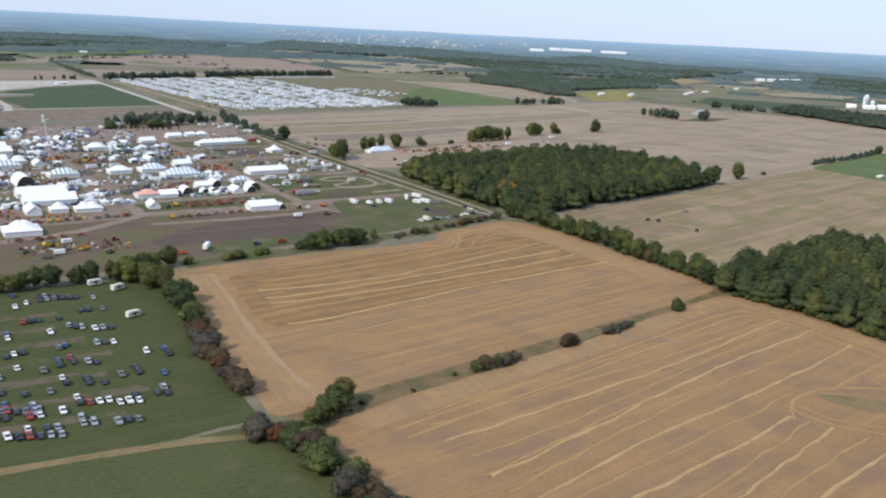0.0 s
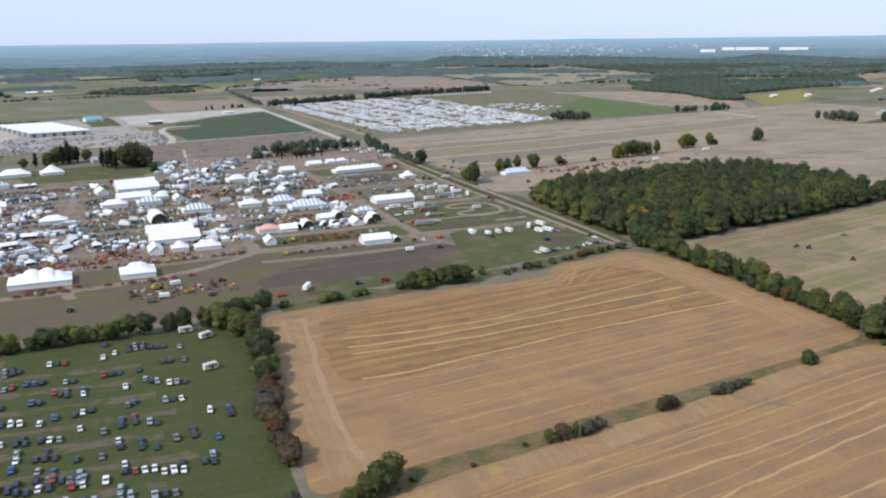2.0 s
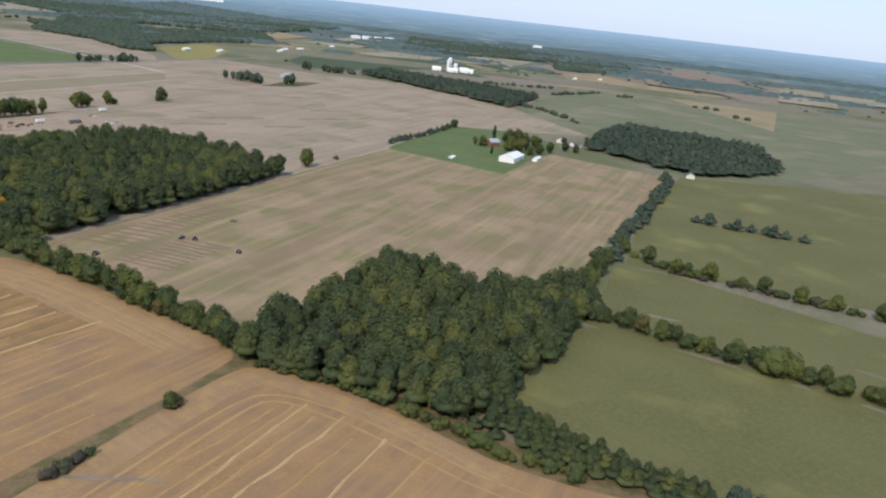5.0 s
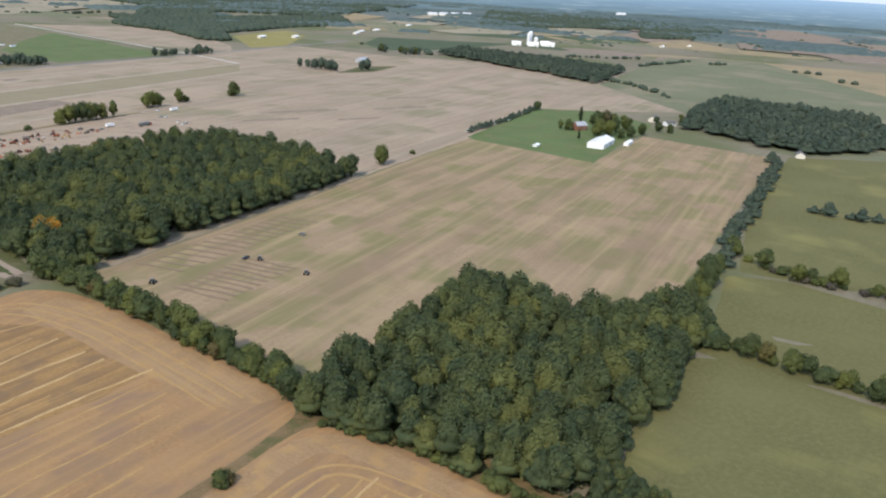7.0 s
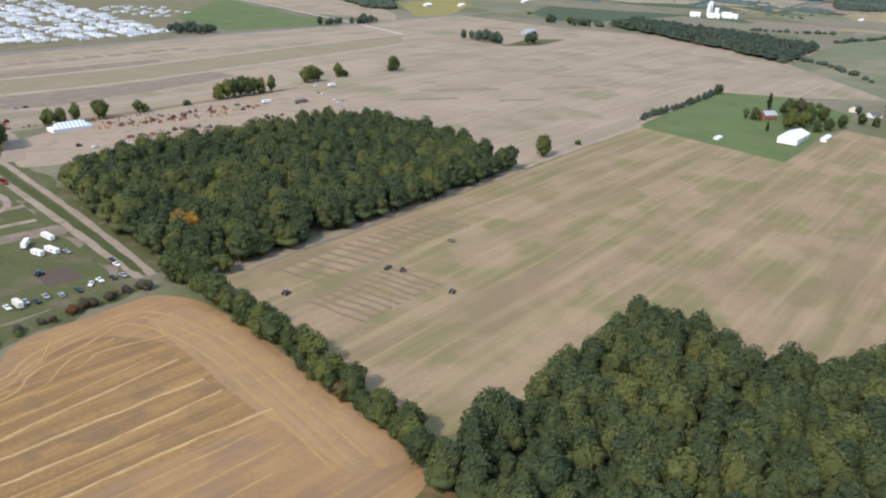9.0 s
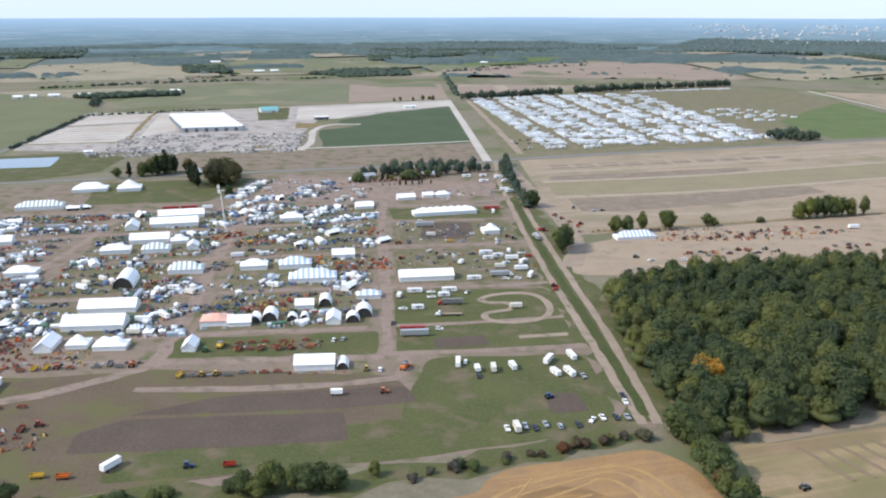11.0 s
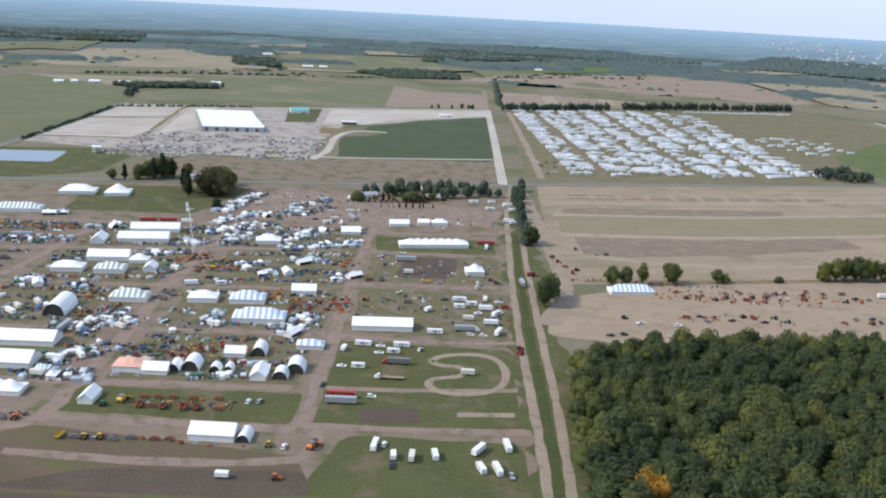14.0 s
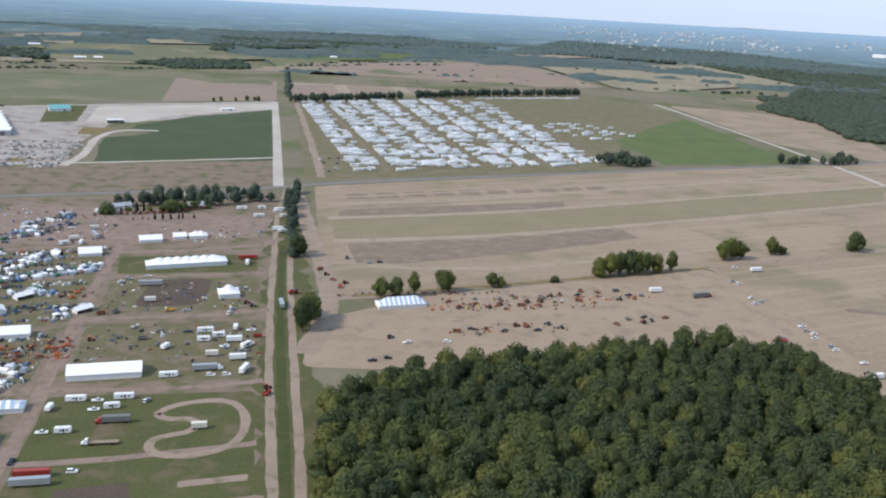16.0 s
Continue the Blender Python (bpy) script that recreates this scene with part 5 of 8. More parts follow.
# ---- mesh helpers ----
def box(bm, x, y, z, sx, sy, sz, taper=0.0, slot=0):
    """A box standing at height z, its top drawn in by taper."""
    low = [bm.verts.new((x + i * sx / 2, y + j * sy / 2, z)) for i, j in ((-1, -1), (1, -1), (1, 1), (-1, 1))]
    k = 1 - taper
    top = [bm.verts.new((x + i * sx / 2 * k, y + j * sy / 2 * k, z + sz)) for i, j in ((-1, -1), (1, -1), (1, 1), (-1, 1))]
    faces = [bm.faces.new(low[::-1]), bm.faces.new(top)]
    for i in range(4):
        faces.append(bm.faces.new((low[i], low[(i + 1) % 4], top[(i + 1) % 4], top[i])))
    for f in faces:
        f.material_index = slot
    return faces


def profile(bm, points, width, pinch=0.0, y=0.0, slot=0):
    """A side outline (x, z) given a width; points above the middle are pinched inwards."""
    zs = [p[1] for p in points]
    lo, hi = min(zs), max(zs)
    rows = []
    for s in (-1, 1):
        rows.append([bm.verts.new((px, y + s * width / 2 * (1 - pinch * max(0, (pz - lo) / (hi - lo) - 0.35)), pz)) for px, pz in points])
    n = len(points)
    faces = [bm.faces.new(rows[0]), bm.faces.new(rows[1][::-1])]
    for i in range(n):
        faces.append(bm.faces.new((rows[0][i], rows[1][i], rows[1][(i + 1) % n], rows[0][(i + 1) % n])))
    for f in faces:
        f.material_index = slot
    return faces


def wheel_bm(r, w, sides=9):
    bm = bmesh.new()
    rings = []
    for y, k in ((-w / 2, 0.6), (-w / 2, 1), (w / 2, 1), (w / 2, 0.6)):
        rings.append([bm.verts.new((r * k * math.cos(2 * math.pi * i / sides), y, r * k * math.sin(2 * math.pi * i / sides))) for i in range(sides)])
    for a, b in zip(rings, rings[1:]):
        for i in range(sides):
            bm.faces.new((a[i], a[(i + 1) % sides], b[(i + 1) % sides], b[i]))
    bm.faces.new(rings[0])
    bm.faces.new(rings[-1][::-1])
    return bm


def tidy(bm):
    bmesh.ops.recalc_face_normals(bm, faces=bm.faces[:])
    return bm


def wheels(parent, spots_, r, w):
    me = bpy.data.meshes.new("wheel")
    bm = tidy(wheel_bm(r, w))
    bm.to_mesh(me)
    bm.free()
    me.materials.append(M_BLACK)
    for x, y in spots_:
        ob = new("wheel", me)
        ob.parent = parent
        ob.location = (x, y, r)


def root(name, label, category, group):
    """A thing whose main body is filled in by the first part built for it."""
    return tagged(new(name, bpy.data.meshes.new(name)), label, category, group)


STORE = {}


def keep(key, ob):
    """A first example of a kind, stood aside at its own plot until it is placed."""
    STORE[key] = [ob, False]
    return ob


def put(key, x, y, turn=0.0, group="", label=""):
    """Places one of a kind at a spot, on the ground, turned by degrees."""
    ob, used = STORE[key]
    m = pose(x, y, terrain(x, y) + 0.06, 0, 0, turn)
    if used:
        ob = copy_thing(ob, m)
    else:
        STORE[key][1] = True
        ob.matrix_basis = m
    tagged(ob, label, "", group)
    return ob


# ---- vehicles ----
def make_car(key, paint, label, style="sedan"):
    ob = keep(key, root("car", label, "car", "parked cars"))
    bm = bmesh.new()
    if style == "sedan":
        profile(bm, [(-2.25, 0.35), (2.2, 0.35), (2.3, 0.62), (2.15, 0.82), (1.1, 0.95), (-1.45, 0.98), (-2.2, 0.92), (-2.3, 0.6)], 1.78, 0.12)
        roof = [(1.1, 0.94), (0.35, 1.40), (-0.95, 1.43), (-1.7, 0.97)]
        top = [(0.3, 1.39), (0.25, 1.46), (-0.9, 1.48), (-0.95, 1.41)]
    elif style == "suv":
        profile(bm, [(-2.3, 0.4), (2.25, 0.4), (2.35, 0.75), (2.2, 1.0), (1.15, 1.1), (-2.15, 1.12), (-2.35, 0.8)], 1.88, 0.10)
        roof = [(1.15, 1.09), (0.45, 1.66), (-2.0, 1.68), (-2.25, 1.11)]
        top = [(0.42, 1.64), (0.35, 1.74), (-1.9, 1.76), (-1.98, 1.66)]
    else:
        profile(bm, [(-2.7, 0.5), (2.65, 0.5), (2.75, 0.9), (2.6, 1.08), (1.5, 1.15), (-0.6, 1.15), (-0.6, 1.08), (-2.75, 1.08)], 1.95, 0.06)
        roof = [(1.45, 1.14), (0.85, 1.74), (-0.35, 1.76), (-0.6, 1.14)]
        top = [(0.82, 1.72), (0.75, 1.82), (-0.3, 1.83), (-0.36, 1.74)]
    part("body", tidy(bm), paint, ob)
    bm = bmesh.new()
    profile(bm, roof, 1.62, 0.28)
    part("cabin_glass", tidy(bm), M_GLASS, ob)
    bm = bmesh.new()
    profile(bm, top, 1.36, 0.0)
    part("roof", tidy(bm), paint, ob)
    base = 1.7 if style == "pickup" else 1.38
    wheels(ob, [(base, 0.8), (base, -0.8), (-base, 0.8), (-base, -0.8)], 0.36 if style != "sedan" else 0.32, 0.22)
    return ob


for key, paint, words in (("white", M_WHITE, "white"), ("silver", M_SILVER, "silver"), ("dark", M_DARKPAINT, "dark blue-grey"), ("blue", M_BLUEPAINT, "blue"), ("red", M_REDPAINT, "red"), ("green", M_GREYPAINT, "dull grey")):
    make_car(key + "_sedan", paint, f"{words} sedan car parked on open grass", "sedan")
    make_car(key + "_suv", paint, f"{words} sport utility car parked on open grass", "suv")
    make_car(key + "_pickup", paint, f"{words} pickup truck parked on open grass", "pickup")


def make_camper(key, length, paint, label, motor=False):
    ob = keep(key, root("motorhome" if motor else "caravan", label, "motorhome" if motor else "caravan", "caravans"))
    h, w, x0 = 2.6, 2.45, length / 2
    bm = bmesh.new()
    if motor:
        profile(bm, [(-x0, 0.5), (x0 - 0.9, 0.5), (x0, 0.6), (x0, 1.1), (x0 - 0.9, 1.7), (x0 - 0.4, 2.1), (x0 - 0.5, h + 0.45), (-x0, h + 0.5)], w, 0.04)
    else:
        profile(bm, [(-x0, 0.6), (x0 - 0.5, 0.6), (x0, 1.4), (x0 - 0.25, h + 0.15), (x0 - 0.7, h + 0.4), (-x0 + 0.2, h + 0.4), (-x0, h)], w, 0.04)
    part("body", tidy(bm), paint, ob)
    bm = bmesh.new()
    for s in (-1, 1):
        box(bm, -0.1 * length, s * (w / 2 - 0.01), 1.5, 1.4, 0.06, 0.75)
        box(bm, 0.24 * length, s * (w / 2 - 0.01), 1.5, 1.0, 0.06, 0.75)
    box(bm, 0.05 * length, -(w / 2 - 0.01), 0.75, 0.7, 0.07, 1.9)
    tagged(part("glazing", tidy(bm), M_GLASS, ob), kind="stuff")
    bm = bmesh.new()
    box(bm, -0.1 * length, 0, h + (0.45 if motor else 0.38), 0.9, 0.8, 0.3, 0.2)
    box(bm, 0.25 * length, 0.3, h + (0.45 if motor else 0.38), 0.5, 0.5, 0.16, 0.1)
    part("roof_unit", tidy(bm), M_CREAM, ob)
    wheels(ob, [(-0.6, 1.05), (-0.6, -1.05)] if not motor else [(x0 - 1.2, 1.05), (x0 - 1.2, -1.05), (-x0 + 2, 1.05), (-x0 + 2, -1.05)], 0.36, 0.24)
    return ob


make_camper("camper_long", 9.6, M_WHITE, "long white travel caravan parked on grass")
make_camper("camper_mid", 7.4, M_WHITE, "white travel caravan with a roof unit")
make_camper("camper_cream", 6.4, M_CREAM, "cream travel caravan parked on grass")
make_camper("motorhome", 9.0, M_WHITE, "white motorhome parked on grass", True)


def make_box_trailer(key, length, height, paint, label):
    ob = keep(key, root("box_trailer", label, "trailer", "trailers of the fair"))
    bm = bmesh.new()
    box(bm, 0, 0, 1.05, length, 2.5, height, 0.012)
    part("body", tidy(bm), paint, ob)
    bm = bmesh.new()
    box(bm, 0, 0, 0.8, length * 0.96, 1.1, 0.25)
    box(bm, length * 0.3, 0, 0.05, 0.3, 1.6, 0.8)
    part("chassis", tidy(bm), M_GREYPAINT, ob)
    wheels(ob, [(-length * 0.33, 1.05), (-length * 0.33, -1.05)], 0.48, 0.3)
    return ob


make_box_trailer("semi_trailer", 15.5, 2.8, M_SILVER, "long silver semi-trailer standing on grass")
make_box_trailer("white_trailer", 9.0, 2.5, M_WHITE, "white show trailer standing on turf")
make_box_trailer("red_trailer", 14.0, 2.4, M_REDPAINT, "long red show trailer standing on turf")
make_box_trailer("small_trailer", 5.5, 1.9, M_WHITE, "small white box trailer on turf")
make_box_trailer("cream_trailer", 7.0, 2.3, M_CREAM, "cream box trailer standing on turf")


def make_lorry(key, paint, load, label):
    ob = keep(key, root("lorry", label, "lorry", "lorries of the fair"))
    bm = bmesh.new()
    profile(bm, [(4.2, 0.7), (6.9, 0.7), (7.0, 1.5), (5.9, 1.75), (5.5, 2.75), (4.2, 3.0)], 2.3, 0.06)
    part("cab", tidy(bm), paint, ob)
    bm = bmesh.new()
    box(bm, 5.55, 0, 1.85, 0.3, 2.1, 0.75, 0.1)
    part("windscreen", tidy(bm), M_GLASS, ob)
    bm = bmesh.new()
    box(bm, -2.4, 0, 1.15, 12.4, 2.5, 2.6 if load is not M_WOODPLANK else 0.3)
    part("load_body", tidy(bm), load, ob)
    bm = bmesh.new()
    box(bm, 0, 0, 0.75, 13.0, 1.0, 0.35)
    part("chassis", tidy(bm), M_GREYPAINT, ob)
    wheels(ob, [(x, s * 1.02) for x in (6.0, 3.2, 2.1, -6.0, -7.1) for s in (1, -1)], 0.5, 0.32)
    return ob


make_lorry("lorry_white", M_WHITE, M_SILVER, "white semi lorry with a silver trailer")
make_lorry("lorry_red", M_REDPAINT, M_GREYPAINT, "red semi lorry with a grey trailer")
make_lorry("lorry_flat", M_WHITE, M_WOODPLANK, "white flatbed lorry on grass")


# ---- farm machines ----
def make_tractor(key, paint, label):
    ob = keep(key, root("tractor", label, "tractor", "machines on show"))
    bm = bmesh.new()
    profile(bm, [(0.2, 0.9), (2.3, 0.8), (2.4, 1.5), (0.3, 1.75)], 0.85, 0.1)
    box(bm, -0.4, 0, 0.7, 1.6, 0.9, 0.7)
    part("bonnet", tidy(bm), paint, ob)
    bm = bmesh.new()
    box(bm, -0.5, 0, 1.45, 1.5, 1.5, 1.2, 0.12)
    part("cab_glass", tidy(bm), M_GLASS, ob)
    bm = bmesh.new()
    box(bm, -0.5, 0, 2.66, 1.6, 1.55, 0.2, 0.06)
    for s in (-1, 1):
        box(bm, -0.9, s * 0.95, 1.55, 1.2, 0.5, 0.14, 0.1)
    part("roof_and_guards", tidy(bm), paint, ob)
    wheels(ob, [(-0.9, 1.0), (-0.9, -1.0)], 0.88, 0.5)
    wheels(ob, [(1.75, 0.85), (1.75, -0.85)], 0.58, 0.34)
    return ob


def make_implement(key, paint, label, width=5.0):
    """A towed tillage frame with shanks and wheels."""
    ob = keep(key, root("implement", label, "implement", "machines on show"))
    bm = bmesh.new()
    for x in (-1.2, -0.2, 0.8):
        box(bm, x, 0, 0.75, 0.22, width, 0.22)
    for y in (-width * 0.3, 0, width * 0.3):
        box(bm, -0.2, y, 0.95, 2.3, 0.2, 0.2)
    profile(bm, [(0.8, 0.7), (3.2, 0.5), (3.2, 0.65), (0.8, 0.98)], 0.3)
    part("frame", tidy(bm), paint, ob)
    bm = bmesh.new()
    for i in range(int(width / 0.8)):
        y = -width / 2 + 0.4 + 0.8 * i
        profile(bm, [(-1.5, 0.0), (-1.35, 0.0), (-1.1, 0.75), (-1.3, 0.75)], 0.14, 0, y)
        profile(bm, [(-0.3, 0.0), (-0.15, 0.0), (0.0, 0.75), (-0.2, 0.75)], 0.14, 0, y + 0.3)
    tagged(part("shanks", tidy(bm), M_GREYPAINT, ob), kind="stuff")
    bm = bmesh.new()
    box(bm, 0.2, 0, 1.1, 0.9, width * 0.55, 0.75, 0.25)
    part("hopper", tidy(bm), paint, ob)
    wheels(ob, [(-0.6, width * 0.28), (-0.6, -width * 0.28)], 0.45, 0.26)
    return ob


def make_combine(key, paint, label):
    ob = keep(key, root("harvester", label, "harvester", "machines on show"))
    bm = bmesh.new()
    profile(bm, [(-3.2, 1.2), (1.6, 1.0), (2.0, 1.6), (1.9, 2.7), (-2.4, 3.0), (-3.4, 2.2)], 2.7, 0.1)
    part("body", tidy(bm), paint, ob)
    bm = bmesh.new()
    box(bm, 2.3, 0, 1.7, 1.5, 1.8, 1.5, 0.08)
    part("cab_glass", tidy(bm), M_GLASS, ob)
    bm = bmesh.new()
    profile(bm, [(3.4, 0.3), (4.6, 0.25), (4.7, 0.7), (3.5, 1.1)], 5.6)
    part("header", tidy(bm), paint, ob)
    bm = bmesh.new()
    box(bm, -0.8, 0, 2.9, 2.2, 2.0, 0.6, -0.25)
    part("grain_tank", tidy(bm), M_GREYPAINT, ob)
    wheels(ob, [(1.5, 1.4), (1.5, -1.4)], 0.9, 0.6)
    wheels(ob, [(-2.4, 1.2), (-2.4, -1.2)], 0.6, 0.4)
    return ob


def make_wagon(key, paint, label):
    ob = keep(key, root("wagon", label, "wagon", "machines on show"))
    bm = bmesh.new()
    box(bm, 0, 0, 1.0, 5.0, 2.3, 0.15)
    for s in (-1, 1):
        box(bm, 0, s * 1.1, 1.15, 5.0, 0.08, 0.8)
        box(bm, s * 2.45, 0, 1.15, 0.08, 2.2, 0.8)
    part("box", tidy(bm), paint, ob)
    bm = bmesh.new()
    box(bm, 3.2, 0, 0.6, 1.8, 0.12, 0.12)
    box(bm, 0, 0, 0.75, 4.0, 0.8, 0.2)
    part("chassis", tidy(bm), M_GREYPAINT, ob)
    wheels(ob, [(1.7, 0.95), (1.7, -0.95), (-1.7, 0.95), (-1.7, -0.95)], 0.4, 0.25)
    return ob


PAINTS = (("orange", M_ORANGE, "orange"), ("red", M_REDPAINT, "red"), ("green", M_GREENPAINT, "green"), ("blue", M_BLUEPAINT, "blue"), ("yellow", M_YELLOWPAINT, "yellow"), ("rust", M_RUST, "rust-red"), ("grey", M_GREYPAINT, "grey"))
for key, paint, words in PAINTS:
    make_tractor(key + "_tractor", paint, f"{words} farm tractor on show at the fair")
    make_implement(key + "_implement", paint, f"{words} tillage implement on show at the fair")
    make_wagon(key + "_wagon", paint, f"{words} farm wagon standing at the fair")
for key, paint, words in PAINTS[:5]:
    make_combine(key + "_harvester", paint, f"large {words} harvesting machine on show")


# ---- tents ----
def gable_points(length, width, eave, ridge, hip, sag=0.0, peaks=1, steps=12):
    """Rows of roof points along the length: eave, mid-slope, ridge, mid-slope, eave."""
    rows = []
    for i in range(steps + 1):
        u = i / steps
        x = -length / 2 + length * u
        edge = min(1.0, min(u, 1 - u) * length / max(hip, 0.01)) if hip else 1.0
        top = eave + (ridge - eave) * edge
        if peaks > 1:
            wave = abs(math.cos(math.pi * peaks * u)) if hip == 0 else abs(math.sin(math.pi * peaks * u))
            top = eave + (ridge - eave) * edge * (0.72 + 0.28 * wave)
        rows.append((x, top, edge))
    return rows


def make_tent(name, length, width, eave, ridge, roof_mats, wall_mat, label, style="gable", peaks=1, open_side=False, group="show tents", bands=0):
    """A show tent: a roof of vinyl panels, hung walls, poles and an entrance painted shade-dark."""
    ob = root(name, label, "tent", group)
    bm = bmesh.new()
    if style == "dome":
        steps, arc = max(4, int(length / 3)), 9
        grid = []
        for i in range(steps + 1):
            x = -length / 2 + length * i / steps
            lift = 1.0 + (0.02 if i % 2 else -0.01)
            grid.append([bm.verts.new((x, -width / 2 * math.cos(math.pi * j / arc), ridge * lift * math.sin(math.pi * j / arc))) for j in range(arc + 1)])
        for i in range(steps):
            for j in range(arc):
                f = bm.faces.new((grid[i][j], grid[i + 1][j], grid[i + 1][j + 1], grid[i][j + 1]))
                f.material_index = (i % 2) if len(roof_mats) > 1 else 0
        part("roof", tidy(bm), roof_mats, ob)
        bm = bmesh.new()
        bm.free()
        # An open end is closed by a sheet painted as dark as shade.
        for sx in (-1, 1):
            bm = bmesh.new()
            bm.faces.new([bm.verts.new((sx * (length / 2 - 0.4), -width / 2 * 0.97 * math.cos(math.pi * j / arc), ridge * 0.97 * math.sin(math.pi * j / arc))) for j in range(arc + 1)])
            part("end_wall", bm, M_SHADE_DARK if open_side else wall_mat, ob)
        return ob
    hip = 0.0 if style == "gable" else min(width * 0.5, length * 0.45)
    steps = max(8, int(length / (1.6 if bands else 2.4)) // 2 * 2)
    if style == "pole":
        steps = max(12, peaks * 6)
    grid = []
    over = 0.35
    for x, top, edge in gable_points(length, width, eave, ridge, hip, 0, peaks, steps):
        row = []
        for v in (-1, -0.55, -0.2, 0, 0.2, 0.55, 1):
            fall = 1 - abs(v)
            z = eave + (top - eave) * (fall ** 1.35 if style == "pole" else fall)
            y = v * (width / 2 + over)
            sag = 0.12 * math.sin(math.pi * fall) * (1 if style != "gable" else 0.3)
            row.append(bm.verts.new((x * (1 + over * 2 / length), y, z - sag)))
        grid.append(row)
    for i in range(steps):
        for j in range(6):
            f = bm.faces.new((grid[i][j], grid[i + 1][j], grid[i + 1][j + 1], grid[i][j + 1]))
            f.material_index = i % len(roof_mats) if bands else 0
    # hanging valance round the eave
    edge = [r[0] for r in grid] + [v for v in grid[-1][1:]] + [r[-1] for r in grid[-2::-1]] + [v for v in grid[0][-2:0:-1]]
    low = [bm.verts.new((v.co.x, v.co.y, v.co.z - 0.3)) for v in edge]
    for i in range(len(edge)):
        k = (i + 1) % len(edge)
        if style == "gable" and abs(edge[i].co.x - edge[k].co.x) < 1e-6:
            continue
        bm.faces.new((edge[i], edge[k], low[k], low[i]))
    part("roof", tidy(bm), roof_mats, ob)
    # walls
    for sx, sy, nm in ((0, -1, "side_wall"), (0, 1, "side_wall"), (-1, 0, "end_wall"), (1, 0, "end_wall")):
        bm = bmesh.new()
        if sy:
            if open_side and sy < 0:
                bm.free()
                continue
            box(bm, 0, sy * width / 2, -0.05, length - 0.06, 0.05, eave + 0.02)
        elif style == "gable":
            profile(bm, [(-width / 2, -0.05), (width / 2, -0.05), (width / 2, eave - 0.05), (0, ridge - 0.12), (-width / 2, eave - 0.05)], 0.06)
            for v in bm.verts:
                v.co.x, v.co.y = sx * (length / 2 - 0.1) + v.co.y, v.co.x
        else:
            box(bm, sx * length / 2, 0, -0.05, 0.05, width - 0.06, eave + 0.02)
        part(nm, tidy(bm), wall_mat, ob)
    if open_side:
        # The counter block takes the painted shade colour.
        bm = bmesh.new()
        box(bm, 0, -width * 0.2, 0, length * 0.9, width * 0.3, eave * 0.55)
        part("stall_counter", tidy(bm), M_SHADE_DARK, ob, "stall counters painted dark like the shade inside")
    if style == "pole":
        for i in range(peaks):
            bm = bmesh.new()
            x = -length / 2 + length * (i + 0.5) / peaks
            box(bm, x, 0, 0, 0.15, 0.15, ridge + 0.5)
            part("pole", tidy(bm), M_STEEL, ob)
    return ob


def stand(ob, x, y, turn):
    ob.matrix_basis = pose(x, y, terrain(x, y) + 0.06, 0, 0, turn)
    return ob


def keep_tent(key, *args, **kw):
    keep(key, make_tent(*args, **kw))


keep_tent("stall_white", "stall_tent", 6, 5, 2.3, 4.0, [M_VINYL], M_VINYL_WALL, "small white peaked stall tent on turf", "pole", 1, True, group="stall tents")
keep_tent("stall_small", "stall_tent", 3.4, 3.2, 2.2, 3.4, [M_VINYL], M_VINYL_WALL, "small square white canopy on turf", "pole", 1, True, group="stall tents")
keep_tent("stall_long", "stall_tent", 11, 6, 2.4, 4.2, [M_VINYL], M_VINYL_WALL, "white gabled exhibitor tent on turf", "gable", 1, True, group="stall tents")
keep_tent("stall_blue", "stall_tent", 7, 5, 2.3, 3.9, [M_VINYL, M_STRIPE_BLUE], M_VINYL_WALL, "small blue and white striped stall tent", "hip", 1, True, group="stall tents", bands=1)
keep_tent("stall_green", "stall_tent", 7, 5, 2.3, 3.8, [M_GREEN_FABRIC], M_VINYL_WALL, "small dark green stall tent on turf", "hip", 1, True, group="stall tents")
keep_tent("stall_dome", "stall_tent", 8, 6, 2.3, 3.4, [M_VINYL, M_VINYL_WALL], M_SHADE_DARK, "white half-round fabric shelter on turf", "dome", 1, True, group="stall tents")

# ---- the fair ----
ROOFS = {"white": ([M_VINYL], 0), "blue": ([M_VINYL, M_STRIPE_BLUE], 1), "green": ([M_VINYL, M_STRIPE_GREEN], 1), "salmon": ([M_SALMON], 0)}
WORDS = {"white": "large white", "blue": "blue and white striped", "green": "grey-green and white striped", "salmon": "pale salmon"}
SHAPES = {"gable": "gabled show tent on the fairground", "pole": "peaked pole tent on the fairground", "hip": "hipped show tent on the fairground", "dome": "half-round fabric hall on the fairground"}


def fair_heading(y):
    """The streets of the fair fan out: their heading grows northwards."""
    return min(11.0, max(1.0, 1.0 + (y - 110) * 0.032))


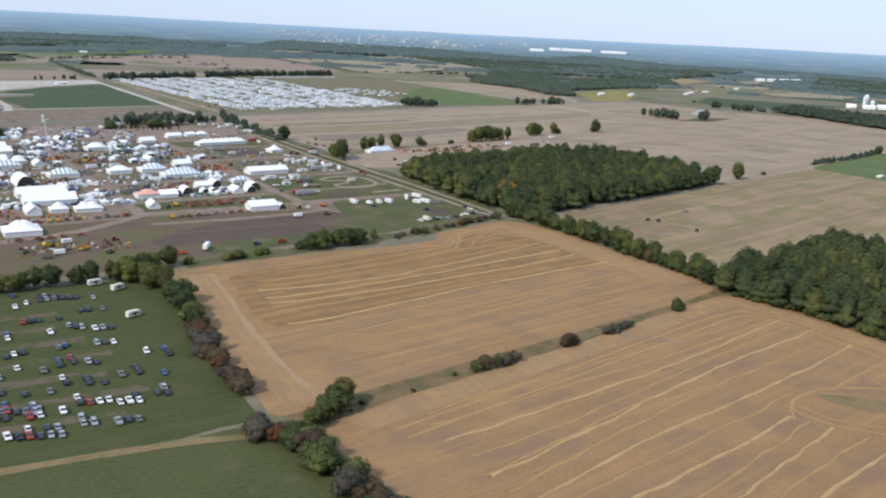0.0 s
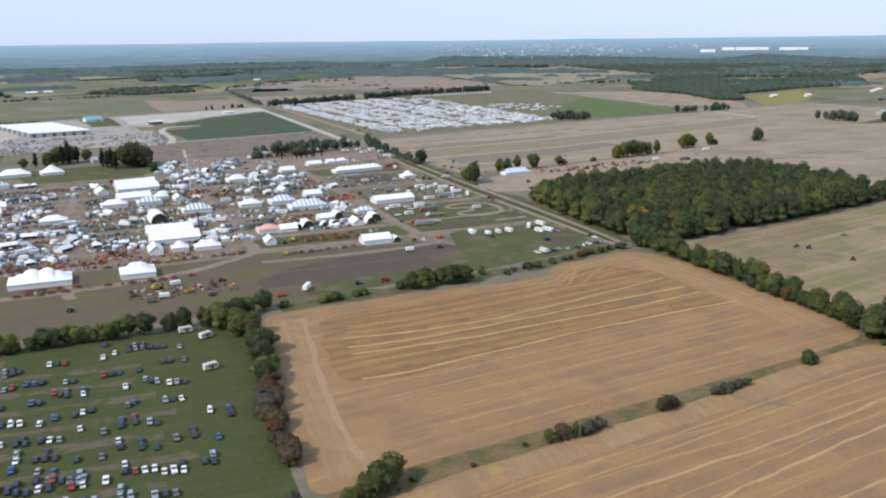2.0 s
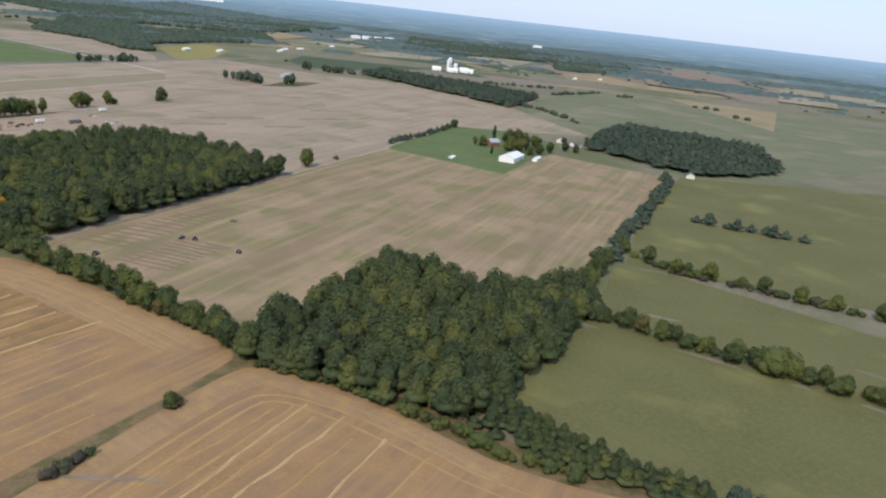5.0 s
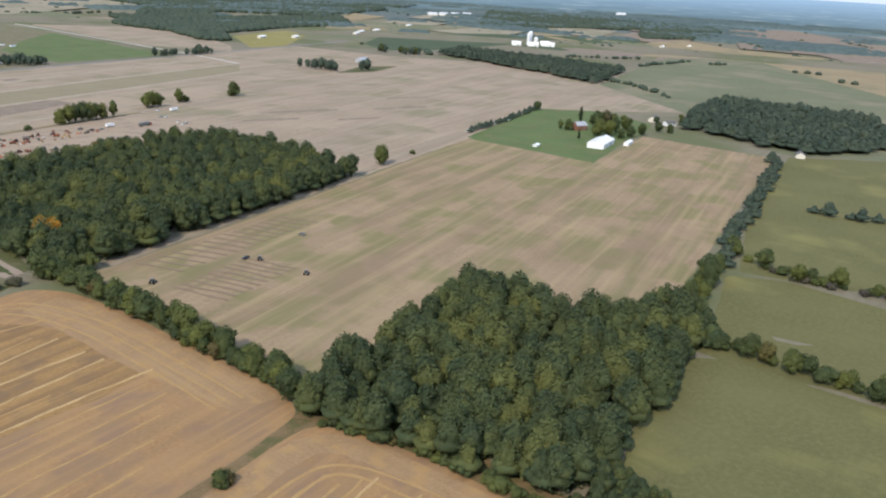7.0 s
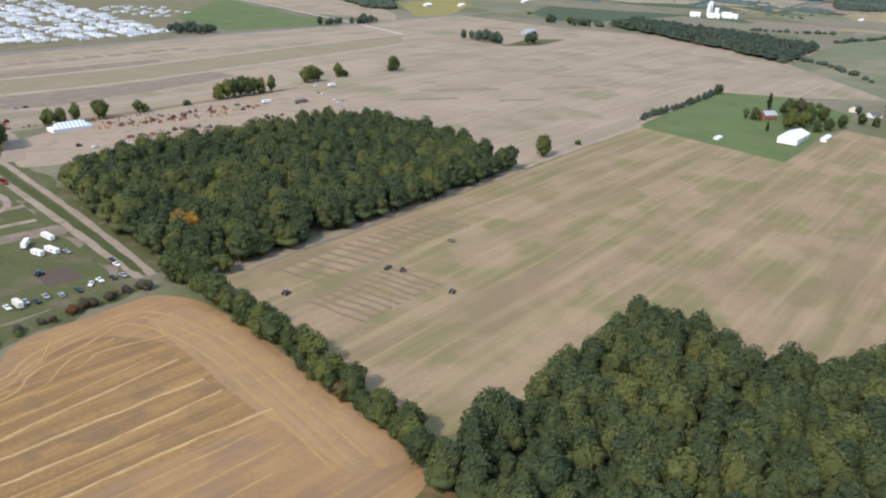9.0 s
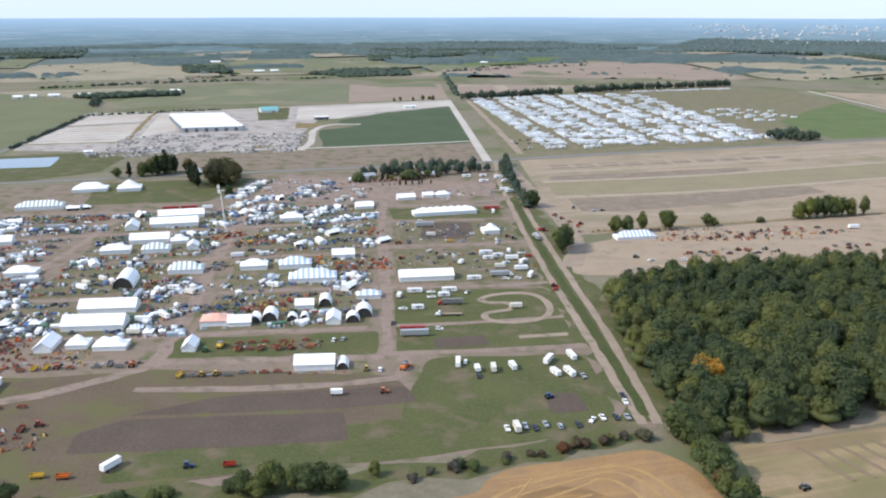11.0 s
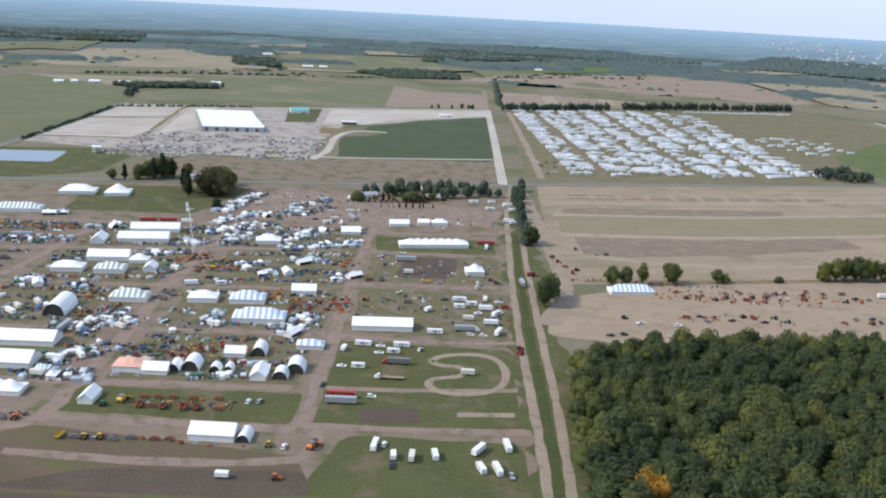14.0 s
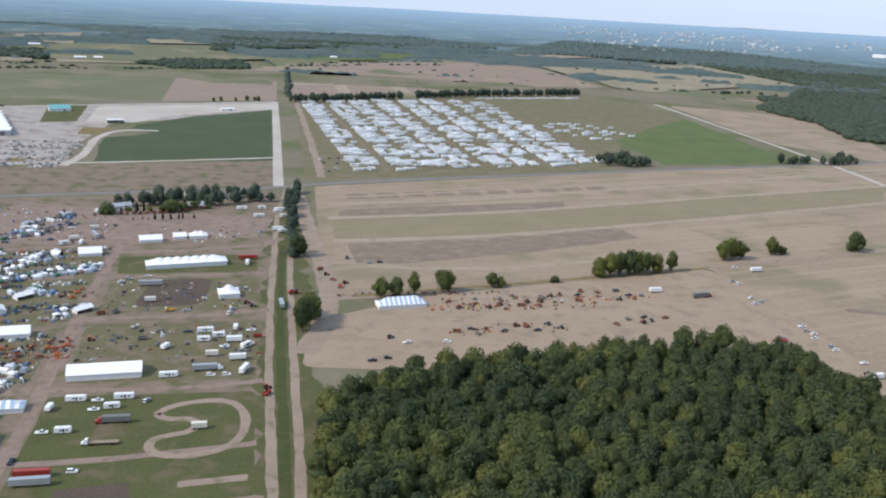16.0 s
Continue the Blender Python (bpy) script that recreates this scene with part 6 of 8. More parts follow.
# x, y of the middle, length, width, heading along (E) or across (N) the streets, style, colour, peaks, ridge
TENTS = [(-490, 468, 44, 14, "N", "pole", "white", 3, 7), (-435, 460, 40, 16, "E", "hip", "green", 1, 6.5), (-416, 538, 32, 18, "E", "hip", "white", 1, 7.5), (-379, 541, 22, 20, "E", "pole", "white", 1, 9),
         (-523, 388, 44, 14, "N", "pole", "white", 3, 7.5), (-483, 368, 46, 15, "E", "pole", "white", 4, 7.5), (-474, 404, 34, 14, "N", "pole", "white", 2, 7.5), (-500, 328, 37, 18, "E", "gable", "white", 1, 7), (-512, 293, 36, 16, "E", "pole", "white", 4, 7),
         (-424, 334, 32, 13, "E", "gable", "white", 1, 6), (-425, 302, 32, 13, "E", "gable", "white", 1, 6), (-300, 418, 38, 12, "E", "gable", "white", 1, 6.5), (-299, 389, 38, 14, "E", "gable", "white", 1, 6.5), (-331, 380, 18, 10, "N", "gable", "white", 1, 6),
         (-305, 336, 29, 13, "E", "gable", "white", 1, 6.5), (-282, 333, 13, 10, "E", "hip", "white", 1, 5.5), (-322, 306, 21, 12, "E", "hip", "white", 1, 6), (-293, 308, 20, 13, "E", "hip", "green", 1, 6), (-268, 316, 12, 8, "N", "gable", "white", 1, 5),
         (-368, 252, 20, 12, "E", "hip", "white", 1, 6), (-292, 228, 24, 13, "N", "dome", "white", 1, 7), (-259, 254, 23, 13, "E", "hip", "green", 1, 6.5), (-287, 177, 33, 14, "E", "gable", "white", 1, 6.5), (-286, 148, 34, 15, "E", "gable", "white", 1, 6.8),
         (-369, 63, 34, 20, "E", "pole", "white", 4, 8.5), (-315, 61, 20, 19, "E", "pole", "white", 2, 8.5), (-301, 117, 17, 9, "N", "gable", "white", 1, 5.5), (-285, 118, 11, 10, "E", "pole", "white", 1, 6), (-267, 115, 17, 10, "E", "pole", "white", 2, 6),
         (-219, 150, 16, 12, "E", "hip", "salmon", 1, 5.5), (-205, 148, 13, 10, "E", "gable", "white", 1, 5), (-225, 112, 12, 7, "N", "gable", "white", 1, 5),
         (-73, 418, 56, 12, "E", "pole", "white", 9, 6.2), (-40, 350, 13, 12, "E", "pole", "white", 1, 7), (-96, 230, 36, 14, "E", "gable", "white", 1, 5.8), (-157, 84, 20, 12, "E", "gable", "white", 1, 6), (-143, 83, 10, 6, "N", "dome", "white", 1, 3.6),
         (-186, 263, 22, 14, "E", "hip", "blue", 1, 6.5), (-171, 231, 31, 15, "E", "hip", "blue", 1, 7), (-214, 260, 18, 12, "E", "hip", "white", 1, 6), (-154, 286, 16, 9, "E", "gable", "white", 1, 5.5), (-204, 402, 19, 12, "E", "pole", "white", 1, 6.5), (-144, 445, 16, 10, "E", "gable", "white", 1, 5.5),
         (71, 326, 32, 11, "E", "hip", "blue", 1, 5.8), (-189, 156, 12, 9, "N", "dome", "white", 1, 5.2), (-176, 153, 7, 6, "N", "dome", "white", 1, 3.6), (-169, 154, 7, 5, "N", "dome", "white", 1, 3.4), (-152, 150, 14, 8, "N", "gable", "white", 1, 5),
         (-141, 150, 9, 8, "N", "dome", "white", 1, 4.4), (-135, 160, 12, 10, "N", "dome", "white", 1, 5.4), (-171, 175, 11, 8, "E", "gable", "white", 1, 5), (-159, 180, 12, 8, "N", "dome", "white", 1, 5), (-133, 192, 15, 8, "E", "hip", "blue", 1, 4.5), (-197, 153, 10, 6, "N", "dome", "white", 1, 3.8),
         (-106, 481, 17, 9, "E", "gable", "white", 1, 5), (-85, 490, 10, 8, "E", "gable", "white", 1, 4.5), (-71, 493, 14, 9, "E", "pole", "white", 2, 5)]
taken = []
for x, y, length, width, way, style, colour, peaks, ridge in TENTS:
    mats, bands = ROOFS[colour]
    eave = 3.3 if width > 11 else 2.6
    ob = make_tent("show_tent", length, width, eave, ridge * 1.12, mats, M_VINYL_WALL, f"{WORDS[colour]} {SHAPES[style]}", style, peaks, style == "dome", bands=bands)
    stand(ob, x, y, fair_heading(y) + (90 if way == "N" else 0))
    taken.append((x, y, (length if way == "E" else width) / 2 + 2.5, (width if way == "E" else length) / 2 + 2.5))


def free(x, y, rx, ry):
    for tx, ty, ax, ay in taken:
        if abs(x - tx) < ax + rx and abs(y - ty - (x - tx) * math.tan(radians(fair_heading(ty)))) < ay + ry:
            return False
    return True


fair_rng = random.Random(77)
SIZE = {"stall_white": (3.4, 3), "stall_small": (2.2, 2.2), "stall_long": (6, 3.6), "stall_blue": (4, 3), "stall_green": (4, 3), "stall_dome": (4.4, 3.4), "white_trailer": (5, 1.8), "cream_trailer": (4, 1.8), "small_trailer": (3.2, 1.6),
        "semi_trailer": (8.2, 1.9), "red_trailer": (7.5, 1.9), "camper_long": (5.4, 1.8), "camper_mid": (4.4, 1.8), "camper_cream": (4, 1.8), "motorhome": (5, 1.8), "tractor": (2.6, 1.7), "implement": (2.8, 2.8), "harvester": (4.5, 3), "wagon": (3.4, 1.6),
        "sedan": (2.5, 1.2), "suv": (2.6, 1.2), "pickup": (3, 1.3), "lorry": (8, 1.8)}


def size_of(key):
    return SIZE.get(key) or SIZE.get(key.rsplit("_", 1)[-1]) or SIZE.get(key.split("_")[0])


def drop(key, x, y, turn, group):
    """Sets a thing down where there is room."""
    rx, ry = size_of(key)
    c, s = abs(math.cos(radians(turn))), abs(math.sin(radians(turn)))
    ex, ey = rx * c + ry * s, rx * s + ry * c
    if not free(x, y, ex, ey):
        return False
    put(key, x, y, turn, group)
    taken.append((x, y, ex, ey))
    return True


STREETS = [[(-640, 100), (-441, 96), (-385, 94), (-238, 92), (-122, 94)], [(-640, 108), (-441, 123), (-349, 124), (-235, 130), (-132, 137)], [(-640, 160), (-484, 180), (-367, 191), (-257, 203), (-128, 212)],
           [(-640, 240), (-545, 259), (-457, 268), (-325, 276), (-151, 294)], [(-640, 298), (-575, 313), (-379, 352), (-296, 367), (-145, 393)], [(-640, 400), (-472, 432), (-322, 440), (-170, 463), (-20, 500)]]


def street_y(k, x):
    pts = STREETS[k]
    for (x0, y0), (x1, y1) in zip(pts, pts[1:]):
        if x <= x1:
            return y0 + (y1 - y0) * (x - x0) / (x1 - x0)
    return pts[-1][1]


for k, line in enumerate(STREETS):
    ribbon("fair_street", line, 6.5, M_STREET, 0.104, "trodden dirt street of the fair", "track", 0.45)
for line, w in (([(-451, 60), (-455, 200), (-458, 290), (-462, 430)], 7), ([(-352, 20), (-360, 110), (-366, 215), (-356, 305), (-352, 440)], 7), ([(-238, 92), (-238, 168), (-244, 260), (-247, 349), (-244, 470), (-228, 610)], 8.5), ([(-121, 96), (-122, 200), (-126, 317), (-128, 462), (-120, 520)], 7)):
    ribbon("fair_street", line, w, M_STREET, 0.108, "wide trodden dirt avenue of the fair", "track", 0.45)
ribbon("fair_street", [(-420, 30), (-330, 40), (-286, 52), (-250, 80), (-236, 92)], 8, M_STREET, 0.112, "curving dirt street of the fair", "track", 0.3)
ribbon("fair_street", [(-240, 60), (-180, 57), (-120, 64), (-112, 72), (-112, 96)], 6, M_STREET, 0.116, "dirt track round the show plots", "track", 0.3)
ribbon("fair_street", [(-120, 98), (-60, 100), (-14, 104)], 6, M_STREET, 0.120, "dirt track across the grass", "track", 0.3)
ribbon("fair_street", [(-122, 140), (-70, 142), (-18, 150)], 4.5, M_STREET, 0.124, "dirt track across the grass", "track", 0.3)
ribbon("fair_street", [(-126, 212), (-60, 208), (-16, 216)], 5, M_STREET, 0.128, "dirt track across the grass", "track", 0.3)
ribbon("fair_street", [(-126, 310), (-60, 312), (-14, 322)], 7, M_STREET, 0.132, "dirt track across the grass", "track", 0.4)
ribbon("fair_street", [(-128, 392), (-60, 394), (-16, 398)], 4, M_STREET, 0.136, "dirt track across the grass", "track", 0.3)
ribbon("fair_street", [(-130, 450), (-70, 456), (-20, 470), (-4, 490)], 7, M_STREET, 0.140, "dirt track across the grass", "track", 0.3)
ribbon("fair_street", [(-228, 560), (-170, 545), (-110, 528), (-40, 516), (0, 520)], 9, M_STREET, 0.144, "dirt track past the road houses", "track", 0.4)
# grass and bare plots between the streets
for x0, x1 in ((-600, -466), (-446, -368), (-344, -254), (-228, -132)):
    for k in range(1, 5):
        xs = [x0 + (x1 - x0) * i / 3 for i in range(4)]
        field("field_plot", [(x, street_y(k, x) + 4.5) for x in xs] + [(x, street_y(k + 1, x) - 4.5) for x in xs[::-1]], M_PLOT if x0 > -400 else M_PLOTDRY, 0.082 + 0.001 * k, "trampled green turf of a show block", 4, 1.6)
field("field_plot", [(-254, 474), (-130, 474), (-20, 505), (-10, 560), (-90, 572), (-150, 584), (-236, 612)], M_STREET, 0.076, "bare trodden earth near the road houses", 8)
field("field_plot", [(-420, -46), (-262, -40), (-180, -22), (-120, -10), (-100, 30), (-118, 70), (-236, 84), (-292, 76), (-420, 92)], M_SOIL, 0.058, "bare brown earth of the south plots", 6)
field("field_plot", [(-236, 98), (-126, 98), (-126, 132), (-236, 126)], M_GRASS, 0.08, "green grass show plot", 4)
field("field_plot", [(-116, 20), (-18, 20), (-18, 92), (-100, 92)], M_GRASS, 0.08, "green grass parking plot", 10)
field("field_plot", [(-230, -26), (-118, -14), (-20, 8), (-18, 24), (-120, 22), (-230, -6)], M_GRASS, 0.07, "green grass strip below the soil plots", 4)
field("field_plot", [(-116, 100), (-18, 106), (-20, 204), (-118, 204)], M_GRASS, 0.08, "green grass plot with a dirt circuit", 4)
field("field_plot", [(-116, 220), (-20, 220), (-18, 304), (-118, 302)], M_PLOT, 0.08, "trampled green turf with parked trailers", 4, 1.6)
field("field_plot", [(-118, 320), (-20, 326), (-22, 388), (-120, 386)], M_PLOT, 0.08, "trampled green turf round a bare ring", 4, 1.6)
field("field_plot", [(-118, 398), (-22, 402), (-26, 444), (-122, 440)], M_GRASS, 0.08, "green grass round the long tent", 4)
field("field_plot", [(-400, 470), (-290, 480), (-262, 600), (-420, 575)], M_GRASS, 0.08, "green grass by the old farmstead", 8)
field("field_plot", [(-250, -2), (-252, 16), (-236, 28), (-140, 31), (-136, 4)], M_PLOUGHED, 0.09, "dark ploughed soil plot", 3)
field("field_plot", [(-236, 32), (-140, 35), (-106, 40), (-112, 58), (-200, 50)], M_PLOUGHED, 0.088, "dark ploughed soil plot", 5)
field("field_plot", [(-96, 119), (-68, 122), (-66, 108), (-95, 104)], M_PLOUGHED, 0.11, "narrow cultivated strips", 1)
field("field_plot", [(-49, 121), (-21, 124), (-21, 119), (-49, 116)], M_DIRT, 0.11, "narrow cultivated strip", 1)
field("field_plot", [(-48, 44), (-32, 46), (-30, 26), (-47, 24)], M_PLOUGHED, 0.12, "small brown soil plot", 1)
field("field_plot", [(-98, 330), (-56, 332), (-52, 388), (-92, 384)], M_PLOUGHED, 0.10, "bare churned earth ring", 12)
CIRCUIT = [(-65, 182), (-59, 190), (-46, 195), (-31, 194), (-24, 181), (-23, 163), (-29, 148), (-43, 141), (-58, 142), (-65, 149), (-64, 157), (-57, 161), (-48, 163), (-45, 171), (-50, 177), (-59, 176)]
ribbon("dirt_circuit", CIRCUIT + CIRCUIT[:1], 4.4, M_DIRT, 0.14, "winding dirt racing circuit on grass", "track", 0.15, 2)

# rows of stalls, trailers and machines: what stands there, and the row's two ends
ROWS_WEST = [("m", -533, 244, -496, 258), ("w", -485, 248, -462, 254), ("s", -502, 204, -466, 215), ("g", -461, 221, -458, 252), ("m", -443, 261, -431, 267), ("s", -556, 317, -530, 324), ("w", -437, 152, -409, 154), ("g", -438, 175, -428, 184),
             ("w", -415, 167, -385, 176), ("w", -400, 143, -373, 152), ("b", -389, 157, -375, 159), ("s", -412, 136, -360, 130), ("g", -432, 114, -424, 115), ("w", -406, 109, -394, 113), ("r", -396, 104, -387, 105), ("w", -384, 113, -372, 116),
             ("g", -366, 113, -358, 117), ("s", -474, 172, -458, 180)]
ROWS_MIDDLE_WEST = [("g", -416, 243, -388, 264), ("m", -412, 202, -396, 207), ("m", -394, 199, -350, 205), ("b", -429, 212, -411, 211), ("o", -368, 217, -359, 222), ("g", -355, 223, -356, 241), ("m", -355, 172, -344, 188), ("m", -359, 144, -348, 163),
                    ("w", -338, 149, -315, 151), ("g", -328, 134, -308, 137), ("o", -335, 107, -316, 114), ("r", -327, 116, -314, 121), ("g", -443, 364, -433, 375), ("m", -424, 367, -438, 417), ("y", -424, 408, -386, 413), ("r", -387, 402, -362, 414),
                    ("m", -409, 368, -386, 375), ("g", -380, 366, -353, 376), ("g", -389, 295, -376, 302), ("m", -395, 278, -382, 285)]
ROWS_MIDDLE = [("w", -404, 451, -392, 455), ("m", -346, 411, -329, 426), ("y", -266, 417, -262, 435), ("m", -258, 418, -241, 431), ("g", -258, 384, -248, 395), ("b", -341, 324, -323, 334), ("m", -279, 352, -258, 360), ("o", -257, 339, -238, 354),
               ("g", -262, 306, -249, 324), ("m", -338, 266, -321, 274), ("g", -302, 268, -291, 275), ("g", -317, 216, -303, 233), ("o", -296, 247, -292, 254), ("d", -287, 245, -275, 263), ("m", -258, 212, -256, 233), ("m", -246, 203, -239, 218),
               ("g", -284, 197, -258, 199), ("d", -239, 255, -234, 269), ("r", -275, 216, -256, 231), ("g", -261, 132, -261, 159), ("g", -251, 161, -238, 174), ("w", -253, 133, -237, 135), ("m", -258, 150, -249, 161)]
ROWS_EAST = [("g", -231, 388, -227, 444), ("m", -236, 438, -214, 456), ("b", -213, 410, -194, 430), ("m", -191, 412, -174, 429), ("m", -172, 435, -164, 451), ("m", -161, 397, -131, 408), ("m", -187, 384, -156, 398), ("y", -228, 327, -218, 344),
             ("o", -236, 318, -210, 329), ("w", -205, 330, -194, 339), ("w", -190, 316, -170, 326), ("b", -167, 322, -149, 329), ("w", -167, 351, -152, 362), ("m", -139, 315, -125, 325), ("o", -138, 347, -128, 357), ("s", -231, 288, -198, 292)]
ROWS_SOUTH_EAST = [("r", -172, 268, -163, 279), ("r", -155, 245, -122, 256), ("o", -155, 258, -123, 269), ("d", -153, 228, -150, 237), ("m", -147, 207, -139, 236), ("s", -216, 202, -194, 211), ("g", -195, 216, -190, 231), ("m", -156, 211, -149, 217),
                   ("b", -230, 169, -206, 182), ("r", -204, 168, -178, 181), ("d", -197, 159, -173, 158), ("g", -185, 143, -156, 152), ("m", -150, 157, -139, 161), ("d", -228, 161, -209, 169)]
ROWS_ROAD_SIDE = [("m", -264, 493, -250, 567), ("g", -226, 485, -194, 501), ("g", -203, 526, -179, 561), ("b", -189, 507, -173, 534), ("m", -257, 451, -235, 489), ("s", -165, 485, -140, 500)]
FAIR_ROWS = ROWS_WEST + ROWS_MIDDLE_WEST + ROWS_MIDDLE + ROWS_EAST + ROWS_SOUTH_EAST + ROWS_ROAD_SIDE
STALLS = ["stall_white"] * 5 + ["stall_small"] * 3 + ["stall_long"] * 5 + ["stall_dome"]
RIGS = ["white_trailer", "cream_trailer", "small_trailer", "camper_mid", "semi_trailer", "white_pickup", "silver_pickup", "dark_pickup", "silver_suv", "dark_suv", "grey_wagon"]
MIXES = {"w": STALLS + ["stall_blue", "white_trailer"], "m": STALLS + RIGS, "g": RIGS + ["camper_long", "grey_tractor", "stall_blue", "blue_sedan", "stall_dome", "silver_sedan"], "s": RIGS + ["grey_implement", "rust_implement", "stall_small"]}
MACHINES = {"o": ["orange", "orange", "rust"], "r": ["red", "rust", "rust", "orange"], "b": ["blue", "blue", "grey"], "d": ["grey", "rust", "green", "grey"], "y": ["yellow", "yellow", "orange", "green"]}
for what, x0, y0, x1, y1 in FAIR_ROWS:
    length, along = math.hypot(x1 - x0, y1 - y0), math.degrees(math.atan2(y1 - y0, x1 - x0))
    for back in (0.0,) if what == "s" else (0.0, 6.0):
        d = fair_rng.uniform(0, 2)
        while d < length:
            if what in MACHINES:
                key = fair_rng.choice(MACHINES[what]) + fair_rng.choice(["_implement", "_implement", "_tractor", "_wagon"])
            else:
                key = fair_rng.choice(MIXES[what])
            x, y = x0 + (x1 - x0) * d / length - back * math.sin(radians(along)), y0 + (y1 - y0) * d / length + back * math.cos(radians(along)) + fair_rng.uniform(-1, 1)
            across = what == "g" or what in MACHINES
            drop(key, x, y, along + (90 if across else fair_rng.choice([0, 0, 90])) + fair_rng.uniform(-9, 9), "stalls along the fair streets")
            d += size_of(key)[1 if across else 0] * 1.85 + fair_rng.uniform(0.0, 0.9) + (9 if what == "s" else 0)
for key, x, y, turn in [("red_trailer", -316, 446, 8), ("red_trailer", -300, 449, 8), ("white_trailer", -284, 448, 8), ("red_trailer", -30, 432, 3), ("semi_trailer", -92, 372, 3)]:
    drop(key, x, y, turn, "stalls along the fair streets")
# rows of machines south of the stalls
for y0, x0, x1, keys in ((117, -200, -156, ["rust_implement", "rust_implement"]), (107, -199, -158, ["rust_implement", "rust_wagon", "rust_implement"]), (104, -420, -352, ["rust_implement", "grey_implement", "grey_implement"]), (95, -412, -330, ["rust_wagon", "rust_implement", "rust_implement"]),
                         (84, -332, -300, ["rust_implement", "rust_implement"]), (86, -296, -246, ["grey_implement", "orange_tractor", "rust_implement", "yellow_wagon"]), (44, -374, -340, ["grey_implement", "rust_implement", "rust_implement"]), (41, -332, -284, ["rust_implement"]),
                         (36, -380, -350, ["rust_implement", "grey_wagon"]), (74, -222, -198, ["yellow_tractor", "yellow_wagon", "grey_implement"]), (76, -192, -170, ["rust_implement", "grey_implement"]), (76, -137, -120, ["yellow_tractor", "yellow_implement", "white_suv", "green_tractor"]), (88, -288, -250, ["grey_wagon", "rust_implement", "green_implement"])):
    x = x0
    while x < x1:
        key = fair_rng.choice(keys)
        drop(key, x, y0 + (x - x0) * 0.04 + fair_rng.uniform(-0.8, 0.8), 90 + fair_rng.uniform(-8, 8), "rows of machines")
        x += fair_rng.uniform(4.6, 7.0)
for key, x, y, turn in [("orange_harvester", -112, 78, 70), ("yellow_harvester", -209, 112, 80), ("yellow_harvester", -204, 114, 85), ("green_tractor", -216, 106, 90), ("white_suv", -150, 118, 85), ("silver_suv", -145, 119, 85), ("orange_tractor", -122, 50, 0), ("small_trailer", -144, 49, 0),
                        ("white_trailer", -228, -14, 60), ("cream_trailer", -222, -12, 65), ("small_trailer", -224, -18, 80), ("blue_tractor", -198, -15, 0), ("red_wagon", -182, -15, 0), ("yellow_wagon", -254, -20, 5), ("orange_wagon", -244, -21, 4),
                        ("yellow_harvester", -306, 22, 20), ("small_trailer", -304, 2, 0), ("grey_wagon", -311, -4, 0), ("grey_tractor", -279, -4, 40), ("yellow_wagon", -290, 8, 30), ("grey_implement", -298, 12, 10), ("grey_implement", -300, -1, 50), ("red_tractor", -270, 24, 0), ("rust_wagon", -276, 20, 90), ("grey_tractor", -352, -4, 70),
                        ("rust_implement", -252, -16, 10), ("grey_wagon", -320, 12, 40), ("cream_trailer", -314, 14, 35), ("small_trailer", -296, 26, 10)]:
    drop(key, x, y, turn, "machines on the south plots")
